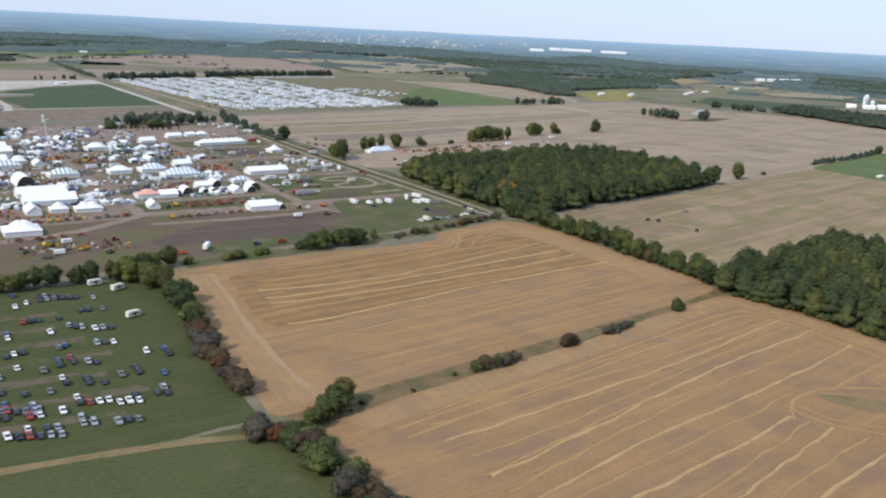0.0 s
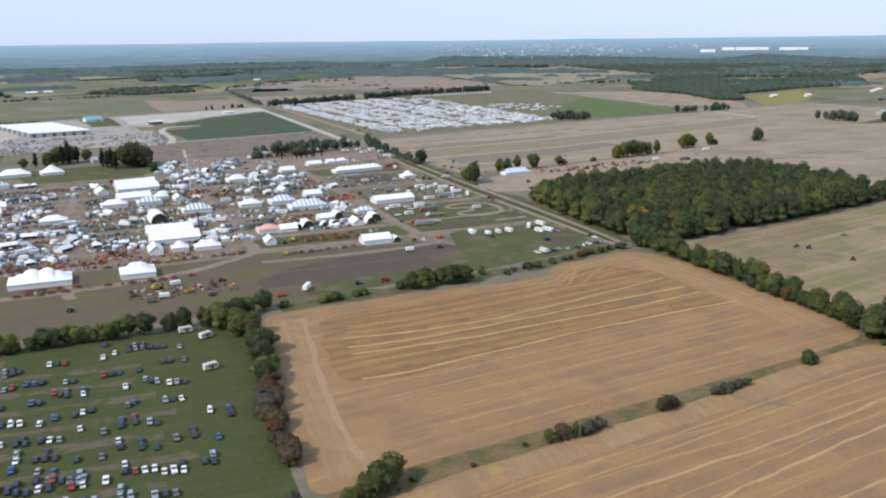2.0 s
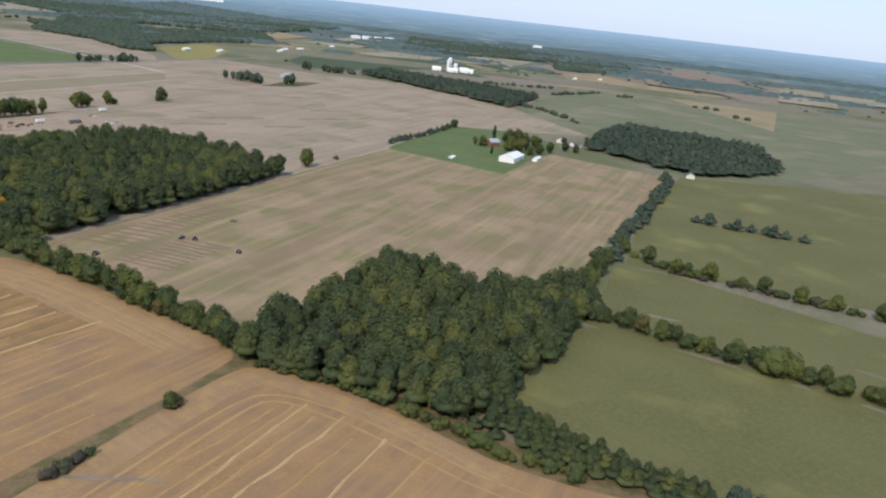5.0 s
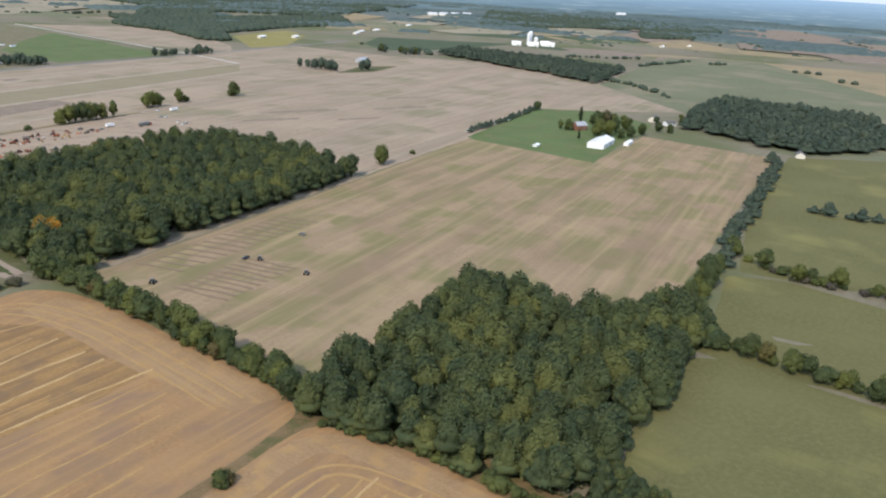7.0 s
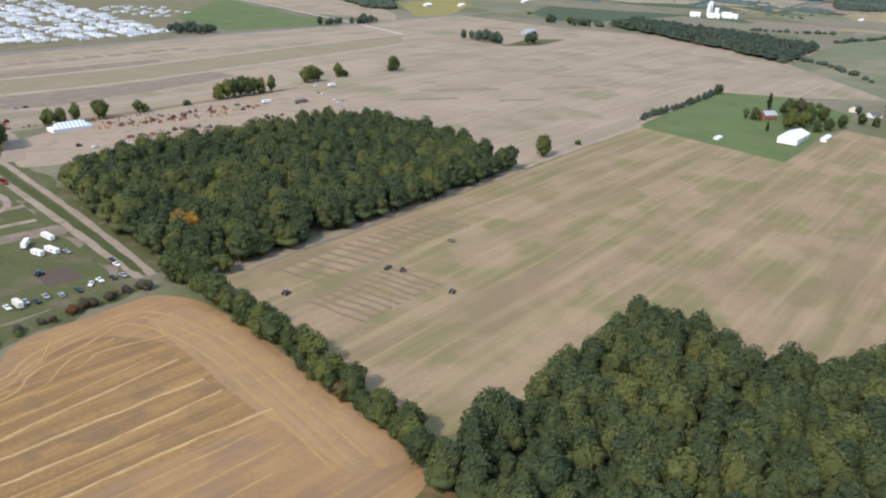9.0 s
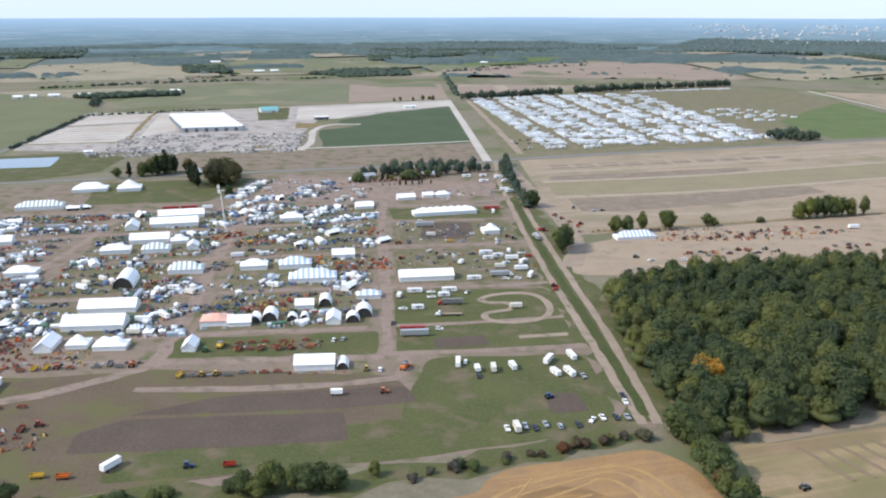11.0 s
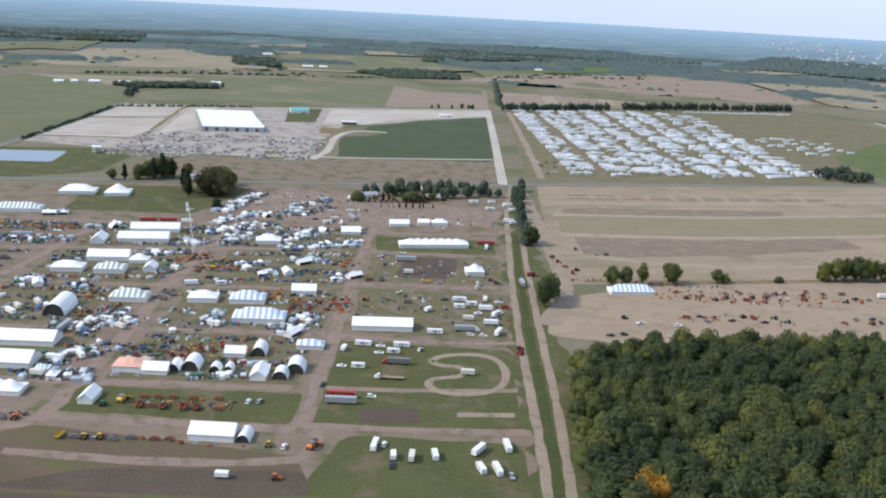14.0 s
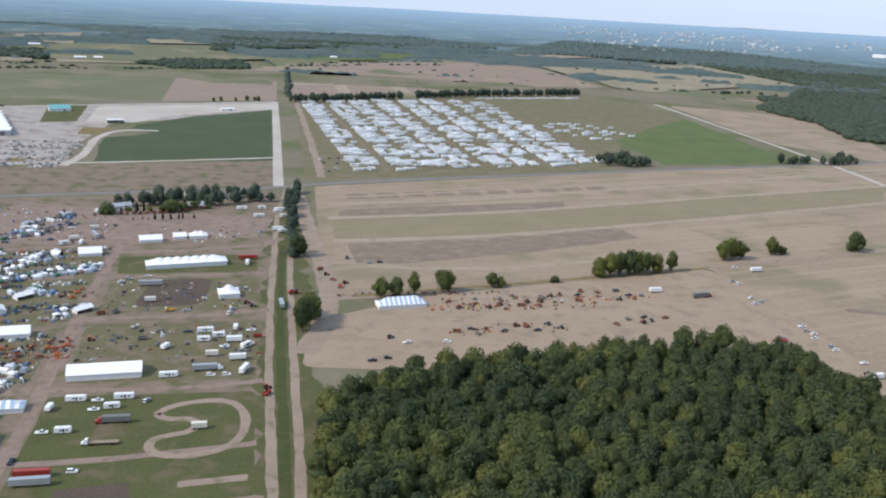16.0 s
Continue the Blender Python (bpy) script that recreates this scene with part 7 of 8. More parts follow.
# the east block: trailers, lorries and cars on grass
EAST = [("camper_long", -104, 199, 0), ("white_pickup", -94, 198, 0), ("camper_long", -82, 200, 2), ("camper_mid", -86, 190, 3), ("white_pickup", -94, 188, 4), ("silver_suv", -71, 196, 60), ("small_trailer", -114, 190, 80), ("cream_trailer", -113, 183, 85), ("camper_mid", -103, 167, 2), ("white_pickup", -112, 167, 0), ("lorry_red", -84, 175, 180), ("lorry_flat", -86, 155, 180),
        ("white_suv", -92, 132, 0), ("red_trailer", -107, 130, 1), ("semi_trailer", -106, 123, 2), ("small_trailer", -96, 121, 80), ("dark_pickup", -118, 142, 85), ("silver_suv", -118, 146, 80), ("lorry_white", -44, 231, 4), ("camper_long", -64, 224, 4), ("dark_pickup", -72, 225, 0), ("white_suv", -43, 224, 0), ("white_suv", -35, 224, 3), ("white_trailer", -26, 228, 70),
        ("camper_long", -50, 286, 3), ("camper_mid", -42, 278, 4), ("white_trailer", -33, 270, 2), ("camper_mid", -50, 272, 2), ("white_pickup", -38, 262, 4), ("camper_mid", -26, 262, 50), ("small_trailer", -33, 289, 85), ("white_pickup", -24, 286, 8), ("camper_mid", -18, 284, 12), ("red_wagon", -20, 276, 0), ("dark_pickup", -60, 286, 2), ("silver_suv", -28, 255, 20), ("cream_trailer", -44, 250, 3), ("white_trailer", -30, 244, 3),
        ("small_trailer", -70, 262, 60), ("orange_tractor", -112, 276, 20), ("grey_implement", -98, 280, 30), ("grey_wagon", -84, 276, 10), ("grey_implement", -76, 288, 0), ("rust_wagon", -114, 318, 20), ("grey_wagon", -106, 320, 60), ("cream_trailer", -88, 340, 5), ("grey_implement", -78, 346, 5), ("silver_suv", -36, 322, 40), ("white_suv", -38, 316, 60), ("red_tractor", -28, 334, 0), ("grey_tractor", -24, 328, 0), ("yellow_wagon", -74, 322, 0), ("silver_sedan", -64, 322, 10), ("white_sedan", -96, 392, 0), ("silver_suv", -108, 386, 0), ("white_sedan", -112, 380, 30),
        ("red_tractor", -14, 206, 20), ("red_wagon", -14, 199, 60), ("cream_trailer", -44, 166, 2), ("camper_mid", -30, 420, 85), ("red_wagon", -34, 414, 0), ("camper_long", -85, 82, 85), ("white_suv", -81, 84, 80), ("white_pickup", -79, 79, 80), ("small_trailer", -76, 73, 95), ("dark_pickup", -76, 66, 95), ("cream_trailer", -68, 73, 88), ("camper_mid", -58, 76, 100),
        ("white_trailer", -39, 82, 60), ("camper_long", -26, 88, 100), ("camper_mid", -38, 67, 110), ("camper_long", -31, 67, 105), ("silver_pickup", -25, 63, 100), ("dark_pickup", -21, 62, 10), ("blue_tractor", -46, 40, 20), ("dark_pickup", -11.5, 40, 92), ("white_pickup", -12, 33, 92), ("white_pickup", -69, 10, 95), ("cream_trailer", -65, 9, 95), ("silver_pickup", -61, 12, 95),
        ("dark_pickup", -57, 10, 95), ("silver_pickup", -52, 13, 95), ("silver_suv", -46, 11, 95), ("dark_pickup", -38, 12, 95), ("white_pickup", -31, 16, 60), ("white_pickup", -26, 18, 95), ("dark_pickup", -20, 18, 95), ("silver_pickup", -15, 18, 95), ("red_harvester", 2, 352, 20), ("lorry_white", -6, 330, 95)]
for key, x, y, turn in EAST:
    drop(key, x, y, turn, "vehicles on the east plots")
# between the fair and the road
for k in range(34):
    x, y = fair_rng.uniform(-250, -140), fair_rng.uniform(470, 600)
    if abs(x + 232) < 8 or abs(y - 556 + (x + 228) * 0.2) < 8:
        continue
    drop(fair_rng.choice(["camper_mid", "camper_long", "camper_long", "camper_mid", "white_trailer", "dark_suv", "blue_tractor", "white_pickup", "dark_pickup", "cream_trailer", "semi_trailer"]), x, y, fair_rng.choice([10, 15, 60, 100]) + fair_rng.uniform(-10, 10), "vehicles near the road")
for x, y in [(-40, 588), (-22, 590), (-6, 584), (-8, 576), (-14, 574), (-8, 514), (-4, 508), (-2, 560), (-24, 560)]:
    drop(fair_rng.choice(["camper_long", "white_trailer", "camper_mid"]), x, y, 8 + fair_rng.uniform(-5, 5), "vehicles near the road")
for k in range(11):
    drop(fair_rng.choice(["rust_tractor", "orange_tractor", "red_tractor"]), -142 + 5.4 * k, 566 + 1.0 * k, 85, "old tractors in a row")
# cars along the west road
for k in range(24):
    y = fair_rng.uniform(250, 470)
    x = -600 + fair_rng.choice([14, 20, 32, 38]) + fair_rng.uniform(-1, 1)
    drop(fair_rng.choice(["dark_sedan", "silver_suv", "dark_suv", "white_sedan", "silver_sedan", "blue_sedan"]), x, y, 10, "cars parked by the west road")
for k in range(36):
    drop(fair_rng.choice(["camper_mid", "white_trailer", "stall_white", "dark_pickup", "semi_trailer", "cream_trailer"]), fair_rng.uniform(-590, -466), fair_rng.uniform(110, 260), fair_rng.choice([5, 95]) + fair_rng.uniform(-10, 10), "vehicles on the west plots")


def goods_material(name, tones):
    m, n, l, bs = mat_base(name, 0.6)
    isl = n.new("ShaderNodeNewGeometry").outputs["Random Per Island"]
    ramp = n.new("ShaderNodeValToRGB")
    ramp.color_ramp.interpolation = "CONSTANT"
    for i, (at_, tone) in enumerate(tones):
        e = ramp.color_ramp.elements[i] if i < 2 else ramp.color_ramp.elements.new(at_)
        e.position, e.color = at_, c4(tone)
    l.new(isl, ramp.inputs[0])
    l.new(ramp.outputs[0], bs.inputs["Base Color"])
    return m


def clutter(name, label, category, kinds, seed, canopies, material, dense=2.0):
    """Things between and behind the stalls, past counting, in rows along the streets."""
    rng = random.Random(seed)
    verts, faces = [], []
    for what, x0, y0, x1, y1 in FAIR_ROWS:
        if what not in kinds:
            continue
        length = math.hypot(x1 - x0, y1 - y0)
        ux, uy = (x1 - x0) / length, (y1 - y0) / length
        for k in range(int(length * (0.25 if what == "s" else 1) * dense)):
            d, side = rng.uniform(-3, length + 3), rng.choice((0, 6, 6, -3.5, 10)) + rng.uniform(-1, 1)
            x, y = x0 + ux * d - uy * side, y0 + uy * d + ux * side
            big = rng.random() < canopies
            sx, sy = (rng.uniform(2.6, 6.0), rng.uniform(2.4, 3.6)) if big else (rng.uniform(0.6, 2.8), rng.uniform(0.5, 1.7))
            if not free(x, y, sx / 2 - 1.0, sy / 2 - 1.0):
                continue
            h = rng.uniform(2.2, 3.2) if big else rng.uniform(0.5, 1.9)
            t = math.atan2(uy, ux) + rng.choice([0, math.pi / 2]) + rng.uniform(-0.1, 0.1)
            c, s_, b = math.cos(t), math.sin(t), len(verts)
            ring = [(-1, -1), (1, -1), (1, 1), (-1, 1)]
            lean = 1 if big else rng.uniform(0.5, 1)
            for z, q_ in ((0.05, 1), (h * (0.72 if big else 1), lean)):
                verts += [(x + c * i * q_ * sx / 2 - s_ * q * q_ * sy / 2, y + s_ * i * q_ * sx / 2 + c * q * q_ * sy / 2, z) for i, q in ring]
            faces += [(b + i, b + (i + 1) % 4, b + 4 + (i + 1) % 4, b + 4 + i) for i in range(4)]
            if big:
                r = rng.choice((0.15, 0.5, 1.0))
                verts += [(x - c * r * sx / 2, y - s_ * r * sx / 2, h), (x + c * r * sx / 2, y + s_ * r * sx / 2, h)]
                faces += [(b + 4, b + 5, b + 9, b + 8), (b + 6, b + 7, b + 8, b + 9), (b + 5, b + 6, b + 9), (b + 7, b + 4, b + 8)]
                taken.append((x, y, sx / 2 - 1, sy / 2 - 1))
            else:
                faces.append((b + 4, b + 5, b + 6, b + 7))
    ob = mesh_object(name, verts, faces, material)
    tagged(ob, label, category, kind="stuff")


clutter("fair_machinery", "crowded rows of orange, red and dark farm implements", "implements", "or", 95, 0.0,
        goods_material("machine_colours", [(0.0, (0.38, 0.11, 0.04)), (0.20, (0.26, 0.05, 0.035)), (0.38, (0.05, 0.05, 0.055)), (0.60, (0.20, 0.10, 0.06)), (0.80, (0.30, 0.30, 0.30)), (0.92, (0.45, 0.30, 0.05))]))
clutter("fair_machinery", "crowded rows of blue, grey and dark farm implements", "implements", "bdy", 96, 0.0,
        goods_material("dark_machine_colours", [(0.0, (0.06, 0.12, 0.26)), (0.24, (0.05, 0.05, 0.055)), (0.50, (0.30, 0.30, 0.30)), (0.64, (0.16, 0.13, 0.10)), (0.80, (0.42, 0.28, 0.05)), (0.90, (0.06, 0.14, 0.06))]))
clutter("fair_canopies", "crowded small white and grey canopies between stalls", "canopies", "wmg", 91, 1.0,
        goods_material("canopy_fabrics", [(0.0, (0.80, 0.80, 0.79)), (0.26, (0.50, 0.54, 0.58)), (0.48, (0.32, 0.38, 0.43)), (0.66, (0.10, 0.11, 0.12)), (0.88, (0.10, 0.17, 0.30)), (0.94, (0.07, 0.15, 0.09))]), 0.9)
clutter("fair_clutter", "displays, cars and goods between the stalls", "fair goods", "wmgs", 92, 0.0,
        goods_material("fair_goods", [(0.0, (0.40, 0.42, 0.44)), (0.22, (0.065, 0.065, 0.07)), (0.56, (0.24, 0.20, 0.155)), (0.70, (0.28, 0.09, 0.05)), (0.78, (0.08, 0.13, 0.24)), (0.85, (0.06, 0.13, 0.07)), (0.90, (0.70, 0.70, 0.69))]), 2.4)


def scatter(name, label, category, places, seed, material, large=1.0):
    """Old machines and parts lying about, past counting."""
    rng = random.Random(seed)
    verts, faces = [], []
    for cx, cy, rx, ry, count in places:
        for k in range(count):
            x, y = cx + rng.uniform(-1, 1) * rx, cy + rng.uniform(-1, 1) * ry
            sx, sy, h = rng.uniform(0.5, 3.4) * large, rng.uniform(0.3, 1.4) * large, rng.uniform(0.4, 1.7) * large ** 0.5
            if not free(x, y, sx / 2 - 0.8, sy / 2 - 0.8):
                continue
            t, lean, b = rng.uniform(0, 3.14), rng.uniform(0.3, 1.0), len(verts)
            c, s_ = math.cos(t), math.sin(t)
            for z, q_ in ((0.05, 1), (h, lean)):
                verts += [(x + c * i * q_ * sx / 2 - s_ * j * q_ * sy / 2, y + s_ * i * q_ * sx / 2 + c * j * q_ * sy / 2, z) for i, j in ((-1, -1), (1, -1), (1, 1), (-1, 1))]
            faces += [(b + i, b + (i + 1) % 4, b + 4 + (i + 1) % 4, b + 4 + i) for i in range(4)] + [(b + 4, b + 5, b + 6, b + 7)]
    tagged(mesh_object(name, verts, faces, material), label, category, kind="stuff")


scatter("old_machine_rows", "rows and heaps of rusty old farm machines", "implements", [(-300, 14, 22, 11, 90), (-272, 8, 8, 8, 20), (-345, 100, 70, 2.0, 90), (-330, 108, 60, 1.6, 70), (-350, 88, 50, 1.5, 50), (-280, 92, 36, 2.0, 40), (-180, 76, 40, 1.6, 40), (-180, 112, 24, 5, 60), (-340, 40, 46, 1.6, 50),
        (150, 320, 60, 7, 80), (180, 335, 80, 5, 60), (130, 280, 40, 8, 20), (90, 348, 60, 3, 40)], 99,
        goods_material("old_iron", [(0.0, (0.20, 0.075, 0.045)), (0.35, (0.07, 0.065, 0.06)), (0.60, (0.24, 0.20, 0.16)), (0.75, (0.36, 0.12, 0.04)), (0.86, (0.40, 0.40, 0.40)), (0.94, (0.42, 0.29, 0.07))]))
scatter("roadside_goods", "scattered small trailers, machines and goods on bare plots", "fair goods", [(-196, 530, 52, 56, 110), (-70, 500, 50, 22, 50), (-70, 350, 44, 28, 90), (-66, 270, 48, 30, 90)], 103,
        goods_material("roadside_colours", [(0.0, (0.66, 0.66, 0.65)), (0.16, (0.34, 0.37, 0.40)), (0.40, (0.07, 0.07, 0.075)), (0.66, (0.22, 0.17, 0.13)), (0.80, (0.07, 0.12, 0.22)), (0.90, (0.30, 0.10, 0.05))]))

EXHIBITS = []
for x0, x1 in ((-446, -368), (-344, -254), (-228, -132)):
    for k in range(1, 5):
        for u in (0.16, 0.38, 0.62, 0.84):
            for i in range(5):
                x = x0 + (x1 - x0) * (i + 0.5) / 5
                EXHIBITS.append((x, street_y(k, x) + (street_y(k + 1, x) - street_y(k, x)) * u, (x1 - x0) / 10, 3.0, 13))
scatter("show_exhibits", "crowded machines, trailers and goods on the show plots", "fair goods", EXHIBITS, 104,
        goods_material("exhibit_colours", [(0.0, (0.62, 0.63, 0.63)), (0.14, (0.36, 0.38, 0.39)), (0.30, (0.06, 0.06, 0.065)), (0.58, (0.20, 0.17, 0.13)), (0.72, (0.09, 0.13, 0.10)), (0.82, (0.27, 0.09, 0.05)), (0.91, (0.08, 0.13, 0.22))]), 1.5)

# ---- the car park ----
park_rng = random.Random(12)
# rows of cars, one behind the other: where each row begins and ends
PARK_NORTH = [(-336, -68, -335, -69), (-337, -86, -336, -87), (-376, -93, -367, -88), (-359, -86, -351, -87), (-332, -81, -318, -78), (-320, -79, -307, -82), (-304, -84, -301, -82),
              (-316, -101, -300, -103), (-375, -110, -370, -108), (-367, -107, -358, -107), (-352, -110, -345, -110), (-337, -108, -328, -108), (-323, -108, -322, -109), (-321, -120, -314, -127),
              (-312, -128, -304, -130), (-356, -122, -350, -127), (-345, -127, -344, -127), (-329, -126, -329, -126), (-375, -130, -371, -130), (-364, -129, -358, -130), (-348, -147, -338, -143)]
PARK_MIDDLE = [(-329, -145, -324, -141), (-315, -146, -306, -148), (-373, -147, -364, -148), (-360, -151, -360, -151), (-355, -147, -351, -147), (-332, -164, -331, -164), (-327, -163, -326, -164),
              (-322, -165, -317, -169), (-300, -163, -296, -162), (-293, -169, -293, -169), (-365, -162, -364, -162), (-367, -166, -361, -167), (-359, -167, -351, -168), (-346, -161, -345, -161),
              (-338, -167, -338, -167), (-314, -183, -312, -182), (-308, -183, -307, -184), (-300, -188, -298, -188), (-372, -165, -372, -166), (-333, -183, -332, -183), (-326, -186, -325, -186)]
PARK_SOUTH = [(-321, -188, -320, -188), (-366, -180, -365, -180), (-360, -182, -352, -183), (-347, -187, -347, -188), (-339, -188, -338, -188), (-307, -205, -300, -207), (-367, -187, -364, -185),
              (-332, -202, -321, -204), (-320, -207, -311, -209), (-359, -197, -359, -197), (-354, -199, -342, -206), (-338, -206, -337, -206), (-370, -199, -370, -199), (-367, -202, -359, -206),
              (-358, -204, -353, -204), (-348, -206, -342, -207), (-334, -219, -327, -221), (-324, -222, -314, -223), (-359, -218, -338, -225), (-373, -214, -370, -212)]
PAINT = ["dark"] * 12 + ["silver"] * 4 + ["white"] * 5 + ["blue"] + ["red"] * 2 + ["green"] * 3
for x0, y0, x1, y1 in PARK_NORTH + PARK_MIDDLE + PARK_SOUTH:
    length = math.hypot(x1 - x0, y1 - y0)
    for k in range(max(1, round(length / 3.1))):
        u = k * 3.1 / max(length, 3.1)
        if length > 9 and park_rng.random() < 0.1:
            continue
        if park_rng.random() < 0.2:
            put(park_rng.choice(PAINT) + park_rng.choice(["_sedan", "_suv"]), x0 + (x1 - x0) * u + park_rng.uniform(-0.4, 0.4), y0 + (y1 - y0) * u + 5.6 + park_rng.uniform(-0.4, 0.4), 88 + park_rng.uniform(-5, 5), "cars in the car park")
        put(park_rng.choice(PAINT) + park_rng.choice(["_sedan", "_sedan", "_suv", "_pickup"]), x0 + (x1 - x0) * u, y0 + (y1 - y0) * u + park_rng.uniform(-0.5, 0.5), park_rng.choice([88, 270]) + park_rng.uniform(-5, 5), "cars in the car park")
for k, (y, end) in enumerate(((-98, -322), (-117, -326), (-136, -318), (-156, -312), (-175, -318), (-195, -308), (-213, -320))):
    ribbon("track", [(-438, y + 3), (-400, y + 1), (-360, y), (end, y - 2)], 5.5, M_PARKLANE, 0.068 + 0.004 * k, "worn lane between rows of parked cars", "track", 0.6)
for x, y, t in ((-294, -118, 20), (-291, -75, 30), (-299, -63, 10)):
    put("camper_cream", x, y, t, "caravans in the car park")

# ---- the caravan park ----
rv_rng = random.Random(31)
RV_ROWS = [((94, 777), (48, 1420)), ((143, 780), (95, 1431)), ((179, 794), (138, 1441)), ((215, 803), (184, 1470)), ((262, 807), (235, 1482)), ((302, 810), (281, 1495)), ((346, 824), (335, 1508)), ((389, 839), (377, 1518))]
spots_rv = []
for k, (a, b) in enumerate(RV_ROWS):
    n = int(math.dist(a, b) / 4.9)
    for i in range(n):
        u = i / n
        x, y = a[0] + (b[0] - a[0]) * u, a[1] + (b[1] - a[1]) * u
        lane = y - 0.18 * (x - 90)
        block, inside_block = divmod(lane + 11 * (k % 3), 66)
        if inside_block < 13 or abs(lane - 952) < 9 or abs(lane - 1215) < 8:
            continue
        if k > 5 and lane > 1150 and rv_rng.random() < 0.6:
            continue
        for side in (-11.0, -2.5, 6.5, 15.0):
            fill = 0.62 + 1.1 * noise.noise((k * 3.7 + side * 0.09, y / 30, 3.0)) - (0.35 if side > 10 else 0)
            if rv_rng.random() < fill:
                spots_rv.append((x + side + rv_rng.uniform(-1.2, 1.2), y + 0.2 * side + rv_rng.uniform(-0.8, 0.8)))
for k in range(34):
    spots_rv.append((rv_rng.uniform(425, 540), rv_rng.uniform(1040, 1200)))
for k in range(26):
    spots_rv.append((400 + 9 * k + rv_rng.uniform(-3, 3), 1540 + 2.5 * k + rv_rng.uniform(-8, 8)))
for k, ((ax, ay), (bx, by)) in enumerate(RV_ROWS):
    ribbon("track", [(ax + 24, ay - 2), ((ax + bx) / 2 + 25, (ay + by) / 2), (bx + 25, by - 4)], 5.0, M_WORN, 0.07, "worn earth lane between the caravan rows", "track", 0.4)
ribbon("track", [(40, 738), (38, 900), (30, 1300), (26, 1440)], 9, M_DIRT, 0.075, "earth lane beside the caravan park", "track", 0.3)
spots_rv.sort(key=lambda p: p[1])
for x, y in spots_rv[:45]:
    put(rv_rng.choice(["camper_long", "camper_mid", "camper_mid", "camper_cream", "motorhome"]), x, y, rv_rng.choice([12, 192]) + rv_rng.uniform(-5, 5), "caravans in the caravan park")
for k in range(12):
    put(rv_rng.choice(["dark_suv", "silver_suv", "white_pickup", "dark_sedan"]), rv_rng.uniform(40, 84), rv_rng.uniform(745, 860), rv_rng.uniform(0, 180), "cars by the caravan park")


def far_caravans(places):
    """Rows of caravans too far off to tell apart."""
    bm_v, bm_f = [], []
    for x, y in places:
        length, h = rv_rng.uniform(7.5, 11), rv_rng.uniform(2.8, 3.2)
        a = radians(12 + rv_rng.uniform(-5, 5))
        c, s, z, k = math.cos(a), math.sin(a), terrain(x, y), len(bm_v)
        for px, pz in ((-0.5, 0.5), (0.45, 0.5), (0.5, 1.4), (0.46, h), (-0.47, h), (-0.5, h - 0.4)):
            for py in (-1.2, 1.2):
                bm_v.append((x + c * px * length - s * py, y + s * px * length + c * py, z + pz))
        bm_f.append(tuple(k + i for i in (0, 2, 4, 6, 8, 10)))
        bm_f.append(tuple(k + i for i in (11, 9, 7, 5, 3, 1)))
        for i in range(6):
            j = (i + 1) % 6
            bm_f.append((k + 2 * i, k + 2 * i + 1, k + 2 * j + 1, k + 2 * j))
    ob = mesh_object("caravan_rows", bm_v, bm_f, M_WHITE)
    tagged(ob, "far rows of white caravans and motorhomes", "caravans", kind="stuff")


far_caravans(spots_rv[45:])


# ---- buildings ----
def gable_house(name, x, y, turn, length, width, eave, ridge, wall, roof, label, category, group, openings=0, base=0.06):
    ob = root(name, label, category, group)
    bm = bmesh.new()
    profile(bm, [(-width / 2, -0.3), (width / 2, -0.3), (width / 2, eave), (0, ridge), (-width / 2, eave)], length)
    for v in bm.verts:
        v.co.x, v.co.y = v.co.y, v.co.x
    part("wall", tidy(bm), wall, ob)
    for s in (-1, 1):
        bm = bmesh.new()
        k = (ridge - eave) / (width / 2)
        pts = [(0, ridge + 0.05), (s * (width / 2 + 0.5), eave - 0.5 * k + 0.05), (s * (width / 2 + 0.5), eave - 0.5 * k + 0.25), (0, ridge + 0.25)]
        profile(bm, pts, length + 0.8)
        for v in bm.verts:
            v.co.x, v.co.y = v.co.y, v.co.x
        part("roof", tidy(bm), roof, ob)
    for i in range(openings):
        px = -length / 2 + length * (i + 0.5) / openings
        for s in (-1, 1):
            bm = bmesh.new()
            box(bm, px, s * (width / 2 + 0.01), 1.0, 1.2, 0.08, 1.3)
            part("window", tidy(bm), M_GLASS, ob)
    bm = bmesh.new()
    box(bm, length * 0.2, -width / 2 - 0.02, -0.1, 3.0 if length > 14 else 1.0, 0.1, min(eave - 0.2, 3.2))
    part("door", tidy(bm), M_GREYPAINT, ob)
    ob.matrix_basis = pose(x, y, terrain(x, y) + base, 0, 0, turn)
    return ob


gable_house("barn", 583, -6, 12.5, 40, 17, 5, 8, M_WHITE, M_WHITE, "long white metal barn beside the pasture", "barn", "farm buildings", 4)
gable_house("shed", 612, -22, 12.5, 18, 5, 3, 4.2, M_WHITE, M_WHITE, "low white shed beside the barn", "shed", "farm buildings", 2)
gable_house("farmhouse", 650, 56, -22, 14, 9, 5.5, 9, M_BRICK, M_GREYROOF, "red brick farmhouse among trees", "house", "farm buildings", 4)
gable_house("farmhouse", 786, 30, 10, 16, 10, 3.5, 6.5, M_CREAM, M_SHINGLE, "pale house with a grey roof among trees", "house", "farm buildings", 4)
gable_house("farmhouse", 772, 4, -30, 12, 9, 3.2, 5.6, M_WHITE, M_SHINGLE, "white house by the wood edge", "house", "farm buildings", 3)
gable_house("farmhouse", 700, -168, 20, 13, 9, 3.2, 6, M_CREAM, M_SHINGLE, "pale house at the end of the hedge", "house", "farm buildings", 3)
